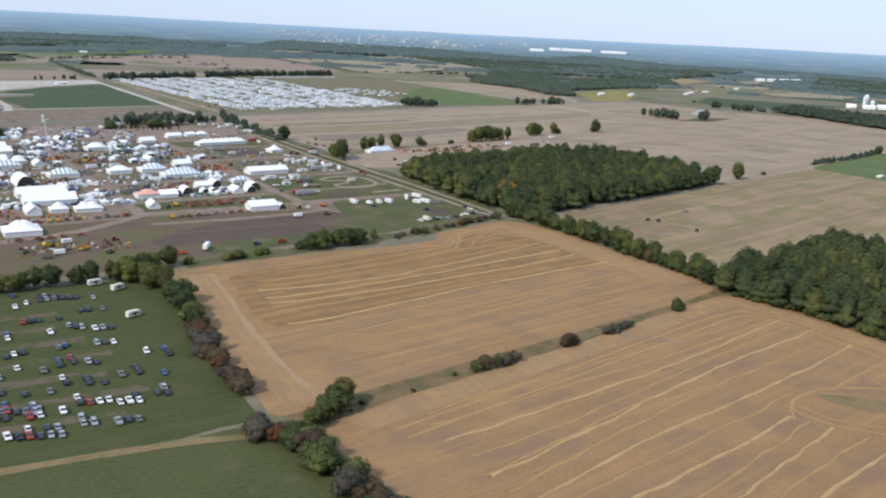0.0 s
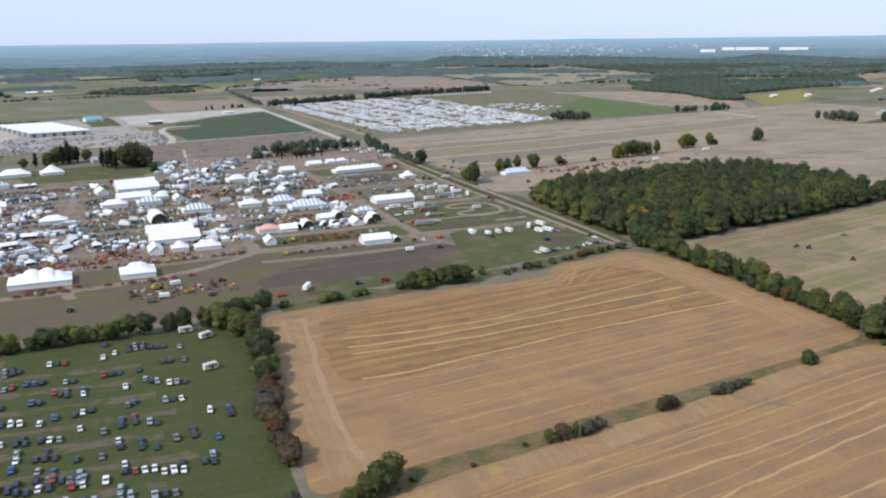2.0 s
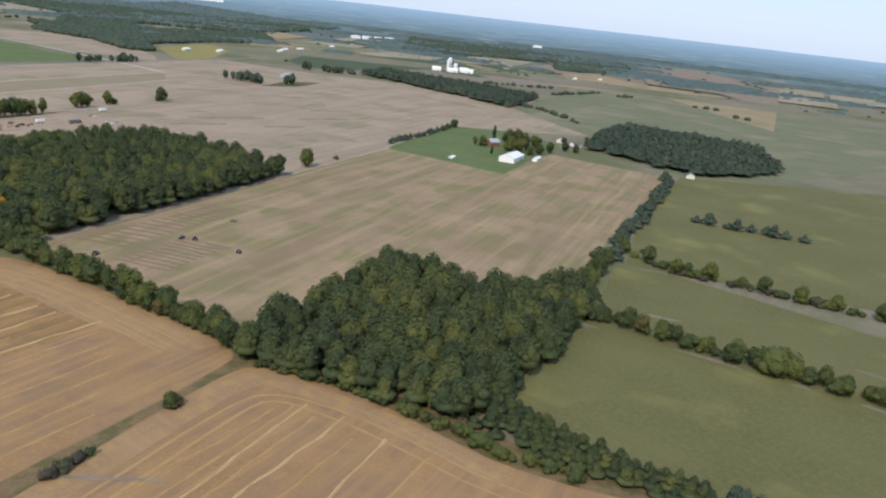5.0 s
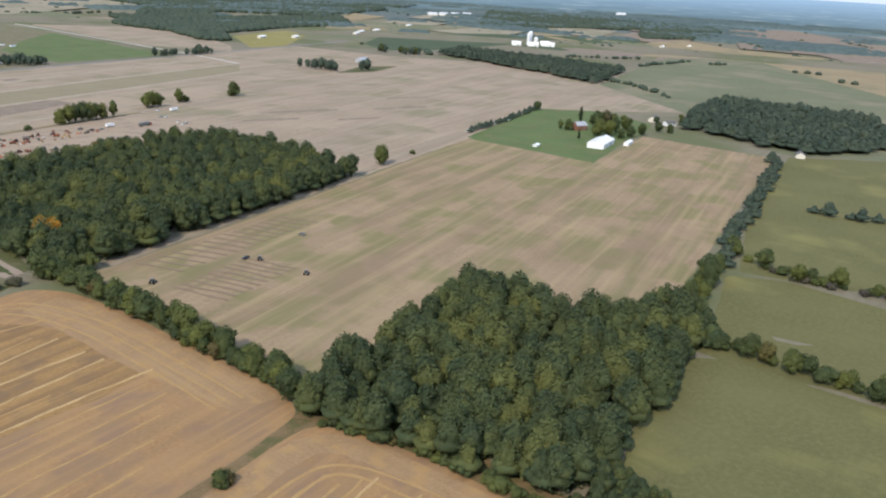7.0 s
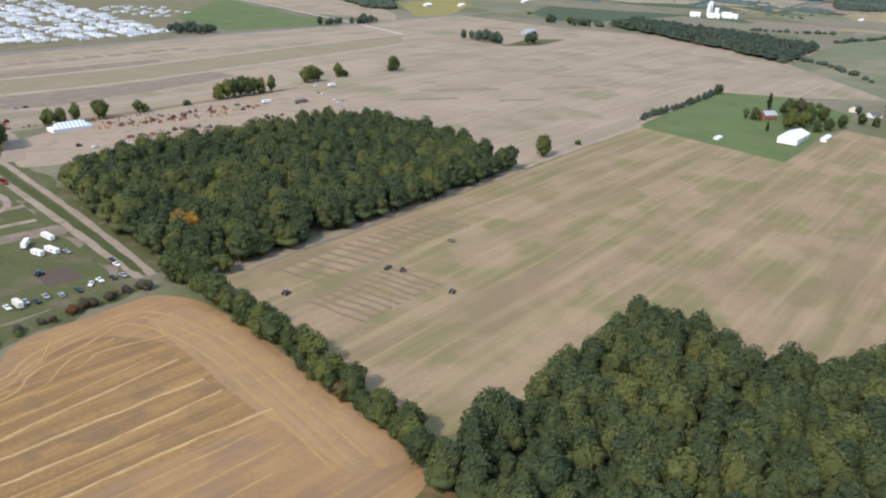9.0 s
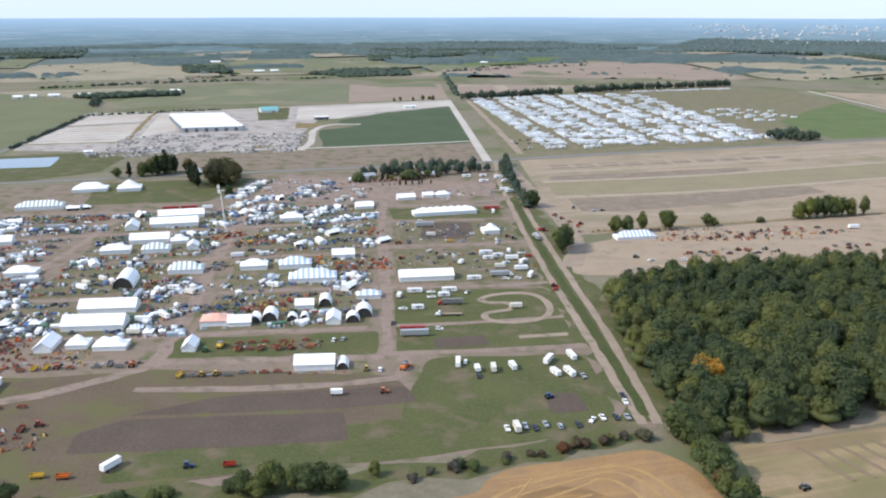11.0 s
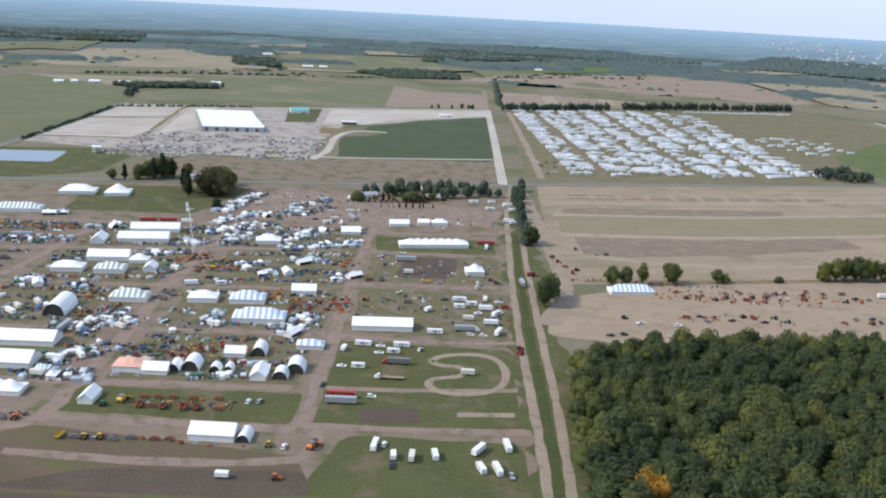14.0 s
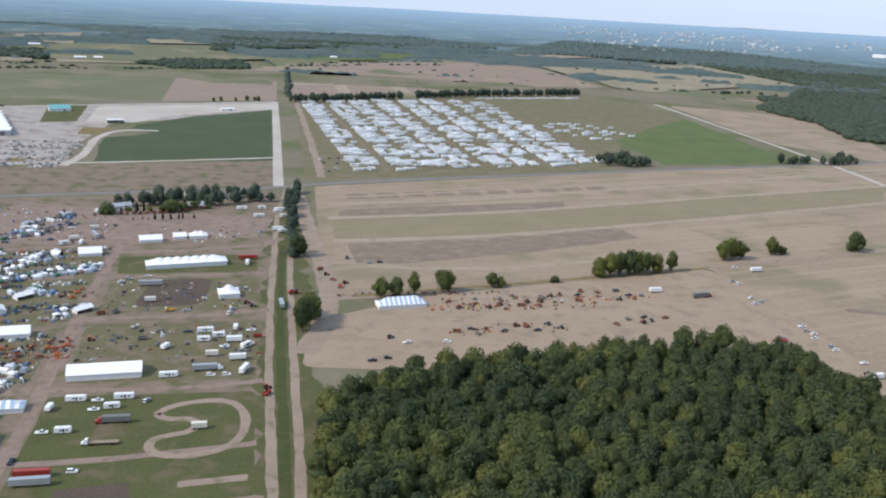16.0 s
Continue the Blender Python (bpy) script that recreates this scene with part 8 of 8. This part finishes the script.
for x, y in ((537, 124), (602, 136), (637, 142), (525, 34)):
    gable_house("field_shelter", x, y, 12, 9, 4.5, 1.6, 2.4, M_WHITE, M_WHITE, "low white field shelter on the pasture", "shelter", "field shelters")
gable_house("barn", 943, 655, 10, 26, 14, 5, 8.5, M_GREYROOF, M_GREYROOF, "grey metal field barn", "barn", "farm buildings")
gable_house("farmhouse", -87, 640, 12, 16, 9, 4, 7, M_CREAM, M_SHINGLE, "pale road house with a grey roof", "house", "road houses", 3)
gable_house("farmhouse", -81, 590, 10, 13, 9, 4, 6.5, M_BRICK, M_GREYROOF, "brick road house with a grey roof", "house", "road houses", 3)
gable_house("farmhouse", -52, 628, 14, 12, 8, 3.5, 6, M_CREAM, M_SHINGLE, "small pale road house among trees", "house", "road houses", 3)
gable_house("shed", -146, 590, 30, 18, 9, 3, 5, M_WHITE, M_GREYROOF, "pale shed with a silver roof", "shed", "road houses", 2)
gable_house("farmhouse", -330, 618, 10, 18, 10, 4, 7, M_CREAM, M_GREYROOF, "farmhouse with a blue-grey roof among trees", "house", "road houses", 3)
gable_house("pavilion", -334, 1214, 20, 30, 18, 4, 9, M_WHITE, M_TEAL, "pavilion with a bright teal roof", "pavilion", "plant buildings", 3)
gable_house("plant_office", -234, 1102, 12, 22, 10, 4.5, 5.4, M_SHINGLE, M_WHITE, "low office with a white roof on gravel", "office", "plant buildings", 4)
gable_house("long_shed", -87, 1266, 16, 22, 7, 3, 4, M_WHITE, M_WHITE, "long white shed on gravel", "shed", "plant buildings", 3)
gable_house("shed", -495, 770, 10, 10, 6, 3, 4, M_WHITE, M_WHITE, "small white shed by the pond", "shed", "plant buildings", 1)
for x, y, l_, w_ in ((-864, 1473, 26, 12), (-840, 1490, 18, 9), (-805, 1505, 30, 14), (-745, 1515, 40, 10), (-585, 1600, 28, 8), (-480, 2100, 40, 14), (-440, 2110, 30, 12), (350, 2830, 60, 16), (470, 2790, 90, 20), (-640, 2330, 40, 14), (150, 2300, 30, 10), (1480, 1160, 30, 10), (1420, 1120, 22, 9), (1560, 1180, 34, 10), (1100, 1100, 30, 8), (1180, 1080, 24, 9), (1740, 1220, 26, 10), (1980, 560, 30, 10), (2060, 520, 24, 10)):
    gable_house("far_barn", x, y, 12, l_ * 0.7, w_, 4, 6.5, M_CREAM, M_WHITE, "pale farm building far off in the fields", "barn", "far farm buildings")
for k in range(4):
    gable_house("far_hall", 2060 + 34 * k, 1390 - 20 * k, -25, 28, 16, 9, 11, M_WHITE, M_WHITE, "row of bright white halls in woods", "hall", "far halls")
for x, y, l_, w_ in ((2060, 2560, 60, 40), (2196, 2600, 50, 40), (2270, 2540, 130, 50), (2380, 2420, 110, 50), (2700, 1050, 30, 20)):
    gable_house("far_factory", x, y, -48, l_, w_, 8, 10, M_WHITE, M_WHITE, "long white factory at the edge of town", "factory", "far factories", base=4)


def far_town():
    """Roofs of the far town, past counting."""
    rng = random.Random(3)
    verts, faces = [], []
    for k in range(620):
        x, y = rng.uniform(1100, 2300), rng.uniform(2650, 3800)
        if math.hypot(x - MID.x, y - MID.y) > 4200 or noise.noise((x / 240, y / 200, 2)) < -0.05:
            continue
        sx, sy, z, b, t = rng.uniform(8, 16), rng.uniform(6, 9), terrain(x, y) + 1.5, len(verts), rng.uniform(0, 3)
        c, s_ = math.cos(t), math.sin(t)
        pts = [(-sx, -sy, 0), (sx, -sy, 0), (sx, sy, 0), (-sx, sy, 0), (-sx, -sy, 5), (sx, -sy, 5), (sx, sy, 5), (-sx, sy, 5), (-sx, 0, 9), (sx, 0, 9)]
        verts += [(x + (c * px - s_ * py) / 2, y + (s_ * px + c * py) / 2, z + pz) for px, py, pz in pts]
        faces += [tuple(b + i for i in f) for f in ((0, 1, 5, 4), (1, 2, 6, 9, 5), (2, 3, 7, 6), (3, 0, 4, 8, 7), (4, 5, 9, 8), (6, 7, 8, 9))]
    m, n, l, bs = mat_base("far_town_walls", 0.8)
    isl = n.new("ShaderNodeNewGeometry").outputs["Random Per Island"]
    l.new(mix(n, l, isl, (0.26, 0.29, 0.31), (0.40, 0.42, 0.43)), bs.inputs["Base Color"])
    ob = mesh_object("far_town", verts, faces, m)
    tagged(ob, "pale roofs and walls of a far town", "town", kind="stuff")


far_town()


def big_hall():
    """The plant's hall: a flat white roof whose sides step in and out."""
    ob = root("plant_hall", "huge flat white-roofed plant hall on gravel", "hall", "plant buildings")
    bm = bmesh.new()
    for i in range(7):
        box(bm, -4.5 * i, 26 * i, -0.3, 86, 26.02, 6.5)
    part("wall", tidy(bm), M_GREYROOF, ob)
    bm = bmesh.new()
    for i in range(7):
        box(bm, -4.5 * i, 26 * i, 6.22, 87, 26.0, 0.8)
    part("roof", tidy(bm), M_VINYL, ob, "flat white membrane roof")
    for i in range(6):
        bm = bmesh.new()
        box(bm, -36 + 14 * i, -13.05, 0, 5, 0.12, 5)
        part("loading_door", tidy(bm), M_SHINGLE, ob)
    ob.matrix_basis = pose(-384, 978, 0.06, 0, 0, 10)


big_hall()


def silos():
    ob = root("farm_silos", "group of white silos with a white barn", "silo", "far farm buildings")
    for x, y, r, h in ((0, 0, 4, 26), (14, 4, 4.5, 30), (28, -4, 5, 16)):
        bm = bmesh.new()
        bmesh.ops.create_cone(bm, cap_ends=True, segments=20, radius1=r, radius2=r, depth=h, matrix=Matrix.Translation((x, y, h / 2)))
        part("silo", bm, M_VINYL_WALL, ob)
        bm = bmesh.new()
        bmesh.ops.create_uvsphere(bm, u_segments=16, v_segments=8, radius=r, matrix=Matrix.Translation((x, y, h)) @ Matrix.Diagonal((1, 1, 0.6, 1)))
        part("dome", bm, M_WHITE, ob)
    ob.matrix_basis = pose(1655, 765, 0, 0, 0, 0)


silos()
for x, y, l_, w_ in ((1630, 735, 26, 12), (1670, 718, 32, 14), (1610, 770, 22, 10), (1695, 742, 22, 10)):
    gable_house("barn", x, y, -60, l_, w_, 6, 10, M_WHITE, M_WHITE, "white dairy barn below the silos", "barn", "far farm buildings")


def wind_mast():
    ob = root("lattice_mast", "tall pale lattice mast leaning over the stalls", "mast", "")
    bm = bmesh.new()
    h = 34
    for s in ((-1, -1), (1, -1), (1, 1), (-1, 1)):
        for i in range(8):
            k = 1 - 0.1 * i
            box(bm, s[0] * 0.7 * k, s[1] * 0.7 * k, h * i / 8, 0.16, 0.16, h / 8 + 0.1)
    for i in range(16):
        k = 1 - 0.05 * i
        box(bm, 0, 0.7 * k, h * i / 16, 1.4 * k, 0.1, 0.1)
        box(bm, 0, -0.7 * k, h * i / 16 + 0.6, 1.4 * k, 0.1, 0.1)
    part("lattice", tidy(bm), M_WHITE, ob)
    bm = bmesh.new()
    box(bm, 0, 0, 0, 3, 3, 0.6)
    part("foot", tidy(bm), M_GREYPAINT, ob)
    bm = bmesh.new()
    for a in range(3):
        box(bm, math.cos(a * 2.09) * 2.2, -0.4, h + math.sin(a * 2.09) * 2.2, 0.5 + 3.2 * abs(math.cos(a * 2.09)), 0.1, 0.4 + 3.2 * abs(math.sin(a * 2.09)))
    part("vanes", tidy(bm), M_WHITE, ob)
    ob.matrix_basis = pose(-252, 362, 0.06, 0, -4, 0)


wind_mast()
field("pond", [(-592, 663), (-603, 731), (-520, 746), (-507, 677)], M_WATER, 0.10, "still grey settling pond", 6, category="pond")
field("field_green", [(-606, 600), (-629, 745), (-501, 776), (-440, 740), (-440, 640), (-508, 583)], M_GRASS, 0.06, "green grass round the pond", 6)
for k in range(7):
    ribbon("gravel_mark", [(-606 + 2 * k, 872 + 25 * k), (-545 + 2 * k, 886 + 26 * k), (-482 - 3 * k, 902 + 26 * k)], 3.0 if k % 2 else 6.0, M_DIRT if k % 2 else M_YARD, 0.11 + 0.003 * k, "worn lane across the gravel yard", "track", 0.2)
for k in range(4):
    ribbon("gravel_mark", [(-618 - 3 * k, 1075 + 30 * k), (-560 - 3 * k, 1093 + 31 * k), (-514, 1106 + 32 * k)], 4.0, M_DIRT if k % 2 else M_YARD, 0.11 + 0.003 * k, "worn lane across the gravel yard", "track", 0.2)
ribbon("lot_edge", [(-478, 862), (-506, 1058), (-512, 1092), (-530, 1240)], 7, M_WEED, 0.13, "weedy edge of the gravel lots", "verge", 0.5)
ribbon("lot_edge", [(-616, 846), (-480, 866)], 8, M_WEED, 0.134, "weedy edge of the gravel lots", "verge", 0.5)
ribbon("lot_edge", [(-612, 1032), (-508, 1076)], 7, M_WEED, 0.138, "weedy edge of the gravel lots", "verge", 0.5)
ribbon("track", [(-236, 782), (-226, 850), (-236, 940), (-232, 1000), (-214, 1040), (-168, 1036)], 10, M_GRAVEL, 0.142, "pale gravel lane beside the crop", "track", 0.2)
for pts, m in (([(-265, 995), (-270, 1059), (-224, 1049), (-242, 992)], M_WEED), ([(-334, 1090), (-361, 1265), (-306, 1286), (-288, 1106)], M_GRASS), ([(-300, 800), (-262, 806), (-262, 826), (-300, 820)], M_WEED), ([(-420, 742), (-8, 836), (-8, 690), (-250, 642), (-420, 640)], M_WORN)):
    field("field_plot", pts, m, 0.10, "weedy patch between the gravel lanes", 6)


def stone_stacks():
    """Pallets of stone in the plant's yard, past counting."""
    rng = random.Random(17)
    verts, faces = [], []
    for k in range(1500):
        x, y = rng.uniform(-490, -240), rng.uniform(735, 930)
        if not (y > 728 + (x + 490) * 0.16) or noise.noise((x / 22, y / 22, 4)) < -0.12 or abs(y - 848 - (x + 400) * 0.15) < 6 or abs(x + 330) < 6:
            continue
        sx, sy, h, b = rng.uniform(1.2, 5), rng.uniform(1.2, 4), rng.uniform(0.8, 2.4), len(verts)
        for z, q in ((0, 1), (h, 0.92)):
            verts += [(x + i * sx / 2 * q, y + j * sy / 2 * q, z) for i, j in ((-1, -1), (1, -1), (1, 1), (-1, 1))]
        faces += [(b + 4, b + 5, b + 6, b + 7)] + [(b + i, b + (i + 1) % 4, b + 4 + (i + 1) % 4, b + 4 + i) for i in range(4)]
    m, n, l, bs = mat_base("stacked_stone", 0.9)
    isl = n.new("ShaderNodeNewGeometry").outputs["Random Per Island"]
    l.new(mix(n, l, isl, (0.13, 0.125, 0.125), (0.55, 0.52, 0.49)), bs.inputs["Base Color"])
    ob = mesh_object("stone_pallets", verts, faces, m)
    tagged(ob, "stacks of grey and pale stone on pallets", "pallets", kind="stuff")


stone_stacks()

# ---- the sandy yard and the pale fields ----
yard_rng = random.Random(23)
for k in range(62):
    u, row = yard_rng.random(), k % 3
    x = 96 + 150 * u
    y = (318 + 0.12 * (x - 96), 332 + 0.12 * (x - 96), 276 + 0.1 * (x - 96))[row] + yard_rng.uniform(-5, 5)
    drop(yard_rng.choice(["rust_implement", "rust_wagon", "grey_implement", "grey_tractor", "rust_tractor", "grey_wagon", "dark_pickup"]), x, y, yard_rng.uniform(0, 180), "implements on the sandy yard")
for key, x, y, t in [("white_trailer", 258, 346, 5), ("lorry_red", 289, 334, 10), ("grey_tractor", 57, 270, 10), ("silver_suv", 62, 272, 60), ("white_pickup", 66, 262, 20), ("dark_pickup", 43, 237, 5), ("dark_suv", 52, 240, 0), ("silver_pickup", 82, 241, 10), ("dark_suv", 70, 239, 0), ("red_pickup", 76, 240, 0), ("white_suv", 90, 262, 0), ("dark_pickup", 228, 296, 30),
                     ("silver_pickup", 329, 367, 20), ("white_suv", 331, 361, 20), ("white_pickup", 324, 331, 40), ("silver_suv", 327, 322, 80), ("white_suv", 320, 318, 20), ("white_pickup", 329, 274, 10), ("silver_suv", 327, 266, 10), ("white_suv", 329, 260, 10), ("white_sedan", 326, 254, 0), ("silver_suv", 328, 240, 5), ("white_suv", 327, 234, 5), ("white_pickup", 332, 214, 5), ("dark_pickup", 337, 212, 5), ("white_trailer", 325, 193, 8),
                     ("red_harvester", 300, 250, 120), ("white_trailer", 363, 392, 5), ("dark_pickup", 371, 393, 5), ("white_suv", 350, 402, 5), ("red_tractor", 38, 372, 20), ("rust_implement", 30, 380, 60), ("orange_tractor", 26, 392, 0), ("red_wagon", 34, 364, 80), ("rust_wagon", 22, 404, 50), ("silver_suv", 60, 420, 8), ("dark_suv", 68, 421, 5), ("blue_tractor", 44, 432, 80)]:
    drop(key, x, y, t, "vehicles on the sandy yard")
ribbon("track", [(10, 690), (16, 560), (22, 440), (26, 350), (18, 290), (6, 250)], 13, M_DIRT, 0.10, "broad dirt track down the pale field", "track", 0.25)
ribbon("track", [(26, 340), (94, 353), (200, 378), (326, 404), (448, 433), (730, 498), (1040, 575)], 6, M_DIRT, 0.106, "dirt lane along the pale field", "track", 0.3)
ribbon("track", [(330, 402), (334, 330), (332, 250), (326, 190), (310, 90)], 4.5, M_SAND, 0.111, "sandy lane beside the yard", "track", 0.3)
ribbon("track", [(300, 56), (420, 84), (508, 104)], 5, M_SAND, 0.116, "pale field lane", "track", 0.3)
ribbon("track", [(36, -4), (160, 26), (296, 55)], 8, M_TAN2, 0.12, "pale lane along the wood", "track", 0.3)
ribbon("ditch", [(40, 346), (142, 364), (326, 402)], 5, M_WEED, 0.12, "weedy ditch line", "ditch", 0.4)
for k, (line, w) in enumerate((([(39, 611), (226, 642), (813, 842)], 8), ([(36, 557), (211, 582), (414, 644), (728, 728)], 9), ([(37, 482), (189, 498), (440, 570), (660, 636)], 8), ([(53, 414), (120, 402), (212, 413), (382, 461)], 6), ([(50, 640), (300, 700), (800, 810)], 5))):
    ribbon("field_strip", line, w, M_LANE, 0.09 + 0.003 * k, "pale trodden strip across the field", "track", 0.25)
field("field_strip", [(40, 552), (38, 488), (191, 504), (440, 576), (660, 642), (724, 722), (414, 638), (211, 577)], M_OLIVEDRY, 0.07, "long dry olive strip", 4)
field("field_strip", [(47, 474), (190, 492), (300, 524), (306, 490), (196, 448), (88, 418), (50, 420)], M_DULL, 0.074, "long grey ploughed strip", 4)
field("field_strip", [(49, 588), (281, 630), (274, 600), (47, 563)], M_DULL, 0.072, "long brown ploughed strip", 3)
for k in range(10):
    x = 60 + 30 * k
    field("field_strip", [(x, 655 + 0.2 * (x - 60)), (x + 22, 659 + 0.2 * (x - 60)), (x + 22, 636 + 0.2 * (x - 60)), (x, 631 + 0.2 * (x - 60))], M_DULL, 0.08, "small ploughed plot", 1)
for x, y, l_ in ((380, 300, 60), (430, 330, 90), (470, 250, 50), (560, 280, 70), (640, 330, 60)):
    field("field_strip", [(x, y), (x + l_, y - 0.35 * l_), (x + l_ + 5, y - 0.35 * l_ + 7), (x + 4, y + 7)], M_DULL, 0.08, "short dark ploughed strip", 3, 0.6)
field("field_patch", [(-88, -313), (-84, -314), (-74, -322), (-60, -338), (-52, -352), (-60, -356), (-72, -344), (-82, -332), (-88, -322)], M_WEED, 0.16, "small weedy hollow in the stubble", 5)
ribbon("wheel_mark", [(-110, -226), (-102, -237), (-90, -250)], 1.6, M_DULL, 0.166, "dark bare wheel mark across stubble", "track", 0.5)
# furrow plots on the dull tan field
for k in range(15):
    x, y = 48 + 8.4 * k, -12 + 1.4 * k
    mound("furrow", [(x, y), (x + 5.5, y - 14), (x + 10, y - 27)], 2.6, 0.12, M_FURROW, "short ploughed furrow on stubble", "furrow plots", 200 + k, 0.2)
for k in range(10):
    x, y = 40 + 6.2 * k, -56 + 1.3 * k
    mound("furrow", [(x, y), (x + 4, y - 16), (x + 8, y - 32)], 2.4, 0.12, M_FURROW, "short ploughed furrow on stubble", "furrow plots", 230 + k, 0.2)
for key, x, y, t in (("dark_pickup", 95, -45, 20), ("grey_tractor", 99, -52, 60), ("grey_implement", 104, -56, 60), ("grey_implement", 149, -33, 10), ("grey_tractor", 101, -87, 30), ("grey_tractor", 36, -44, 20)):
    drop(key, x, y, t, "ploughing teams on the tan field")
# kinds that found no place are taken away again
for ob, used in STORE.values():
    if not used:
        for o in (*ob.children_recursive, ob):
            bpy.data.objects.remove(o)
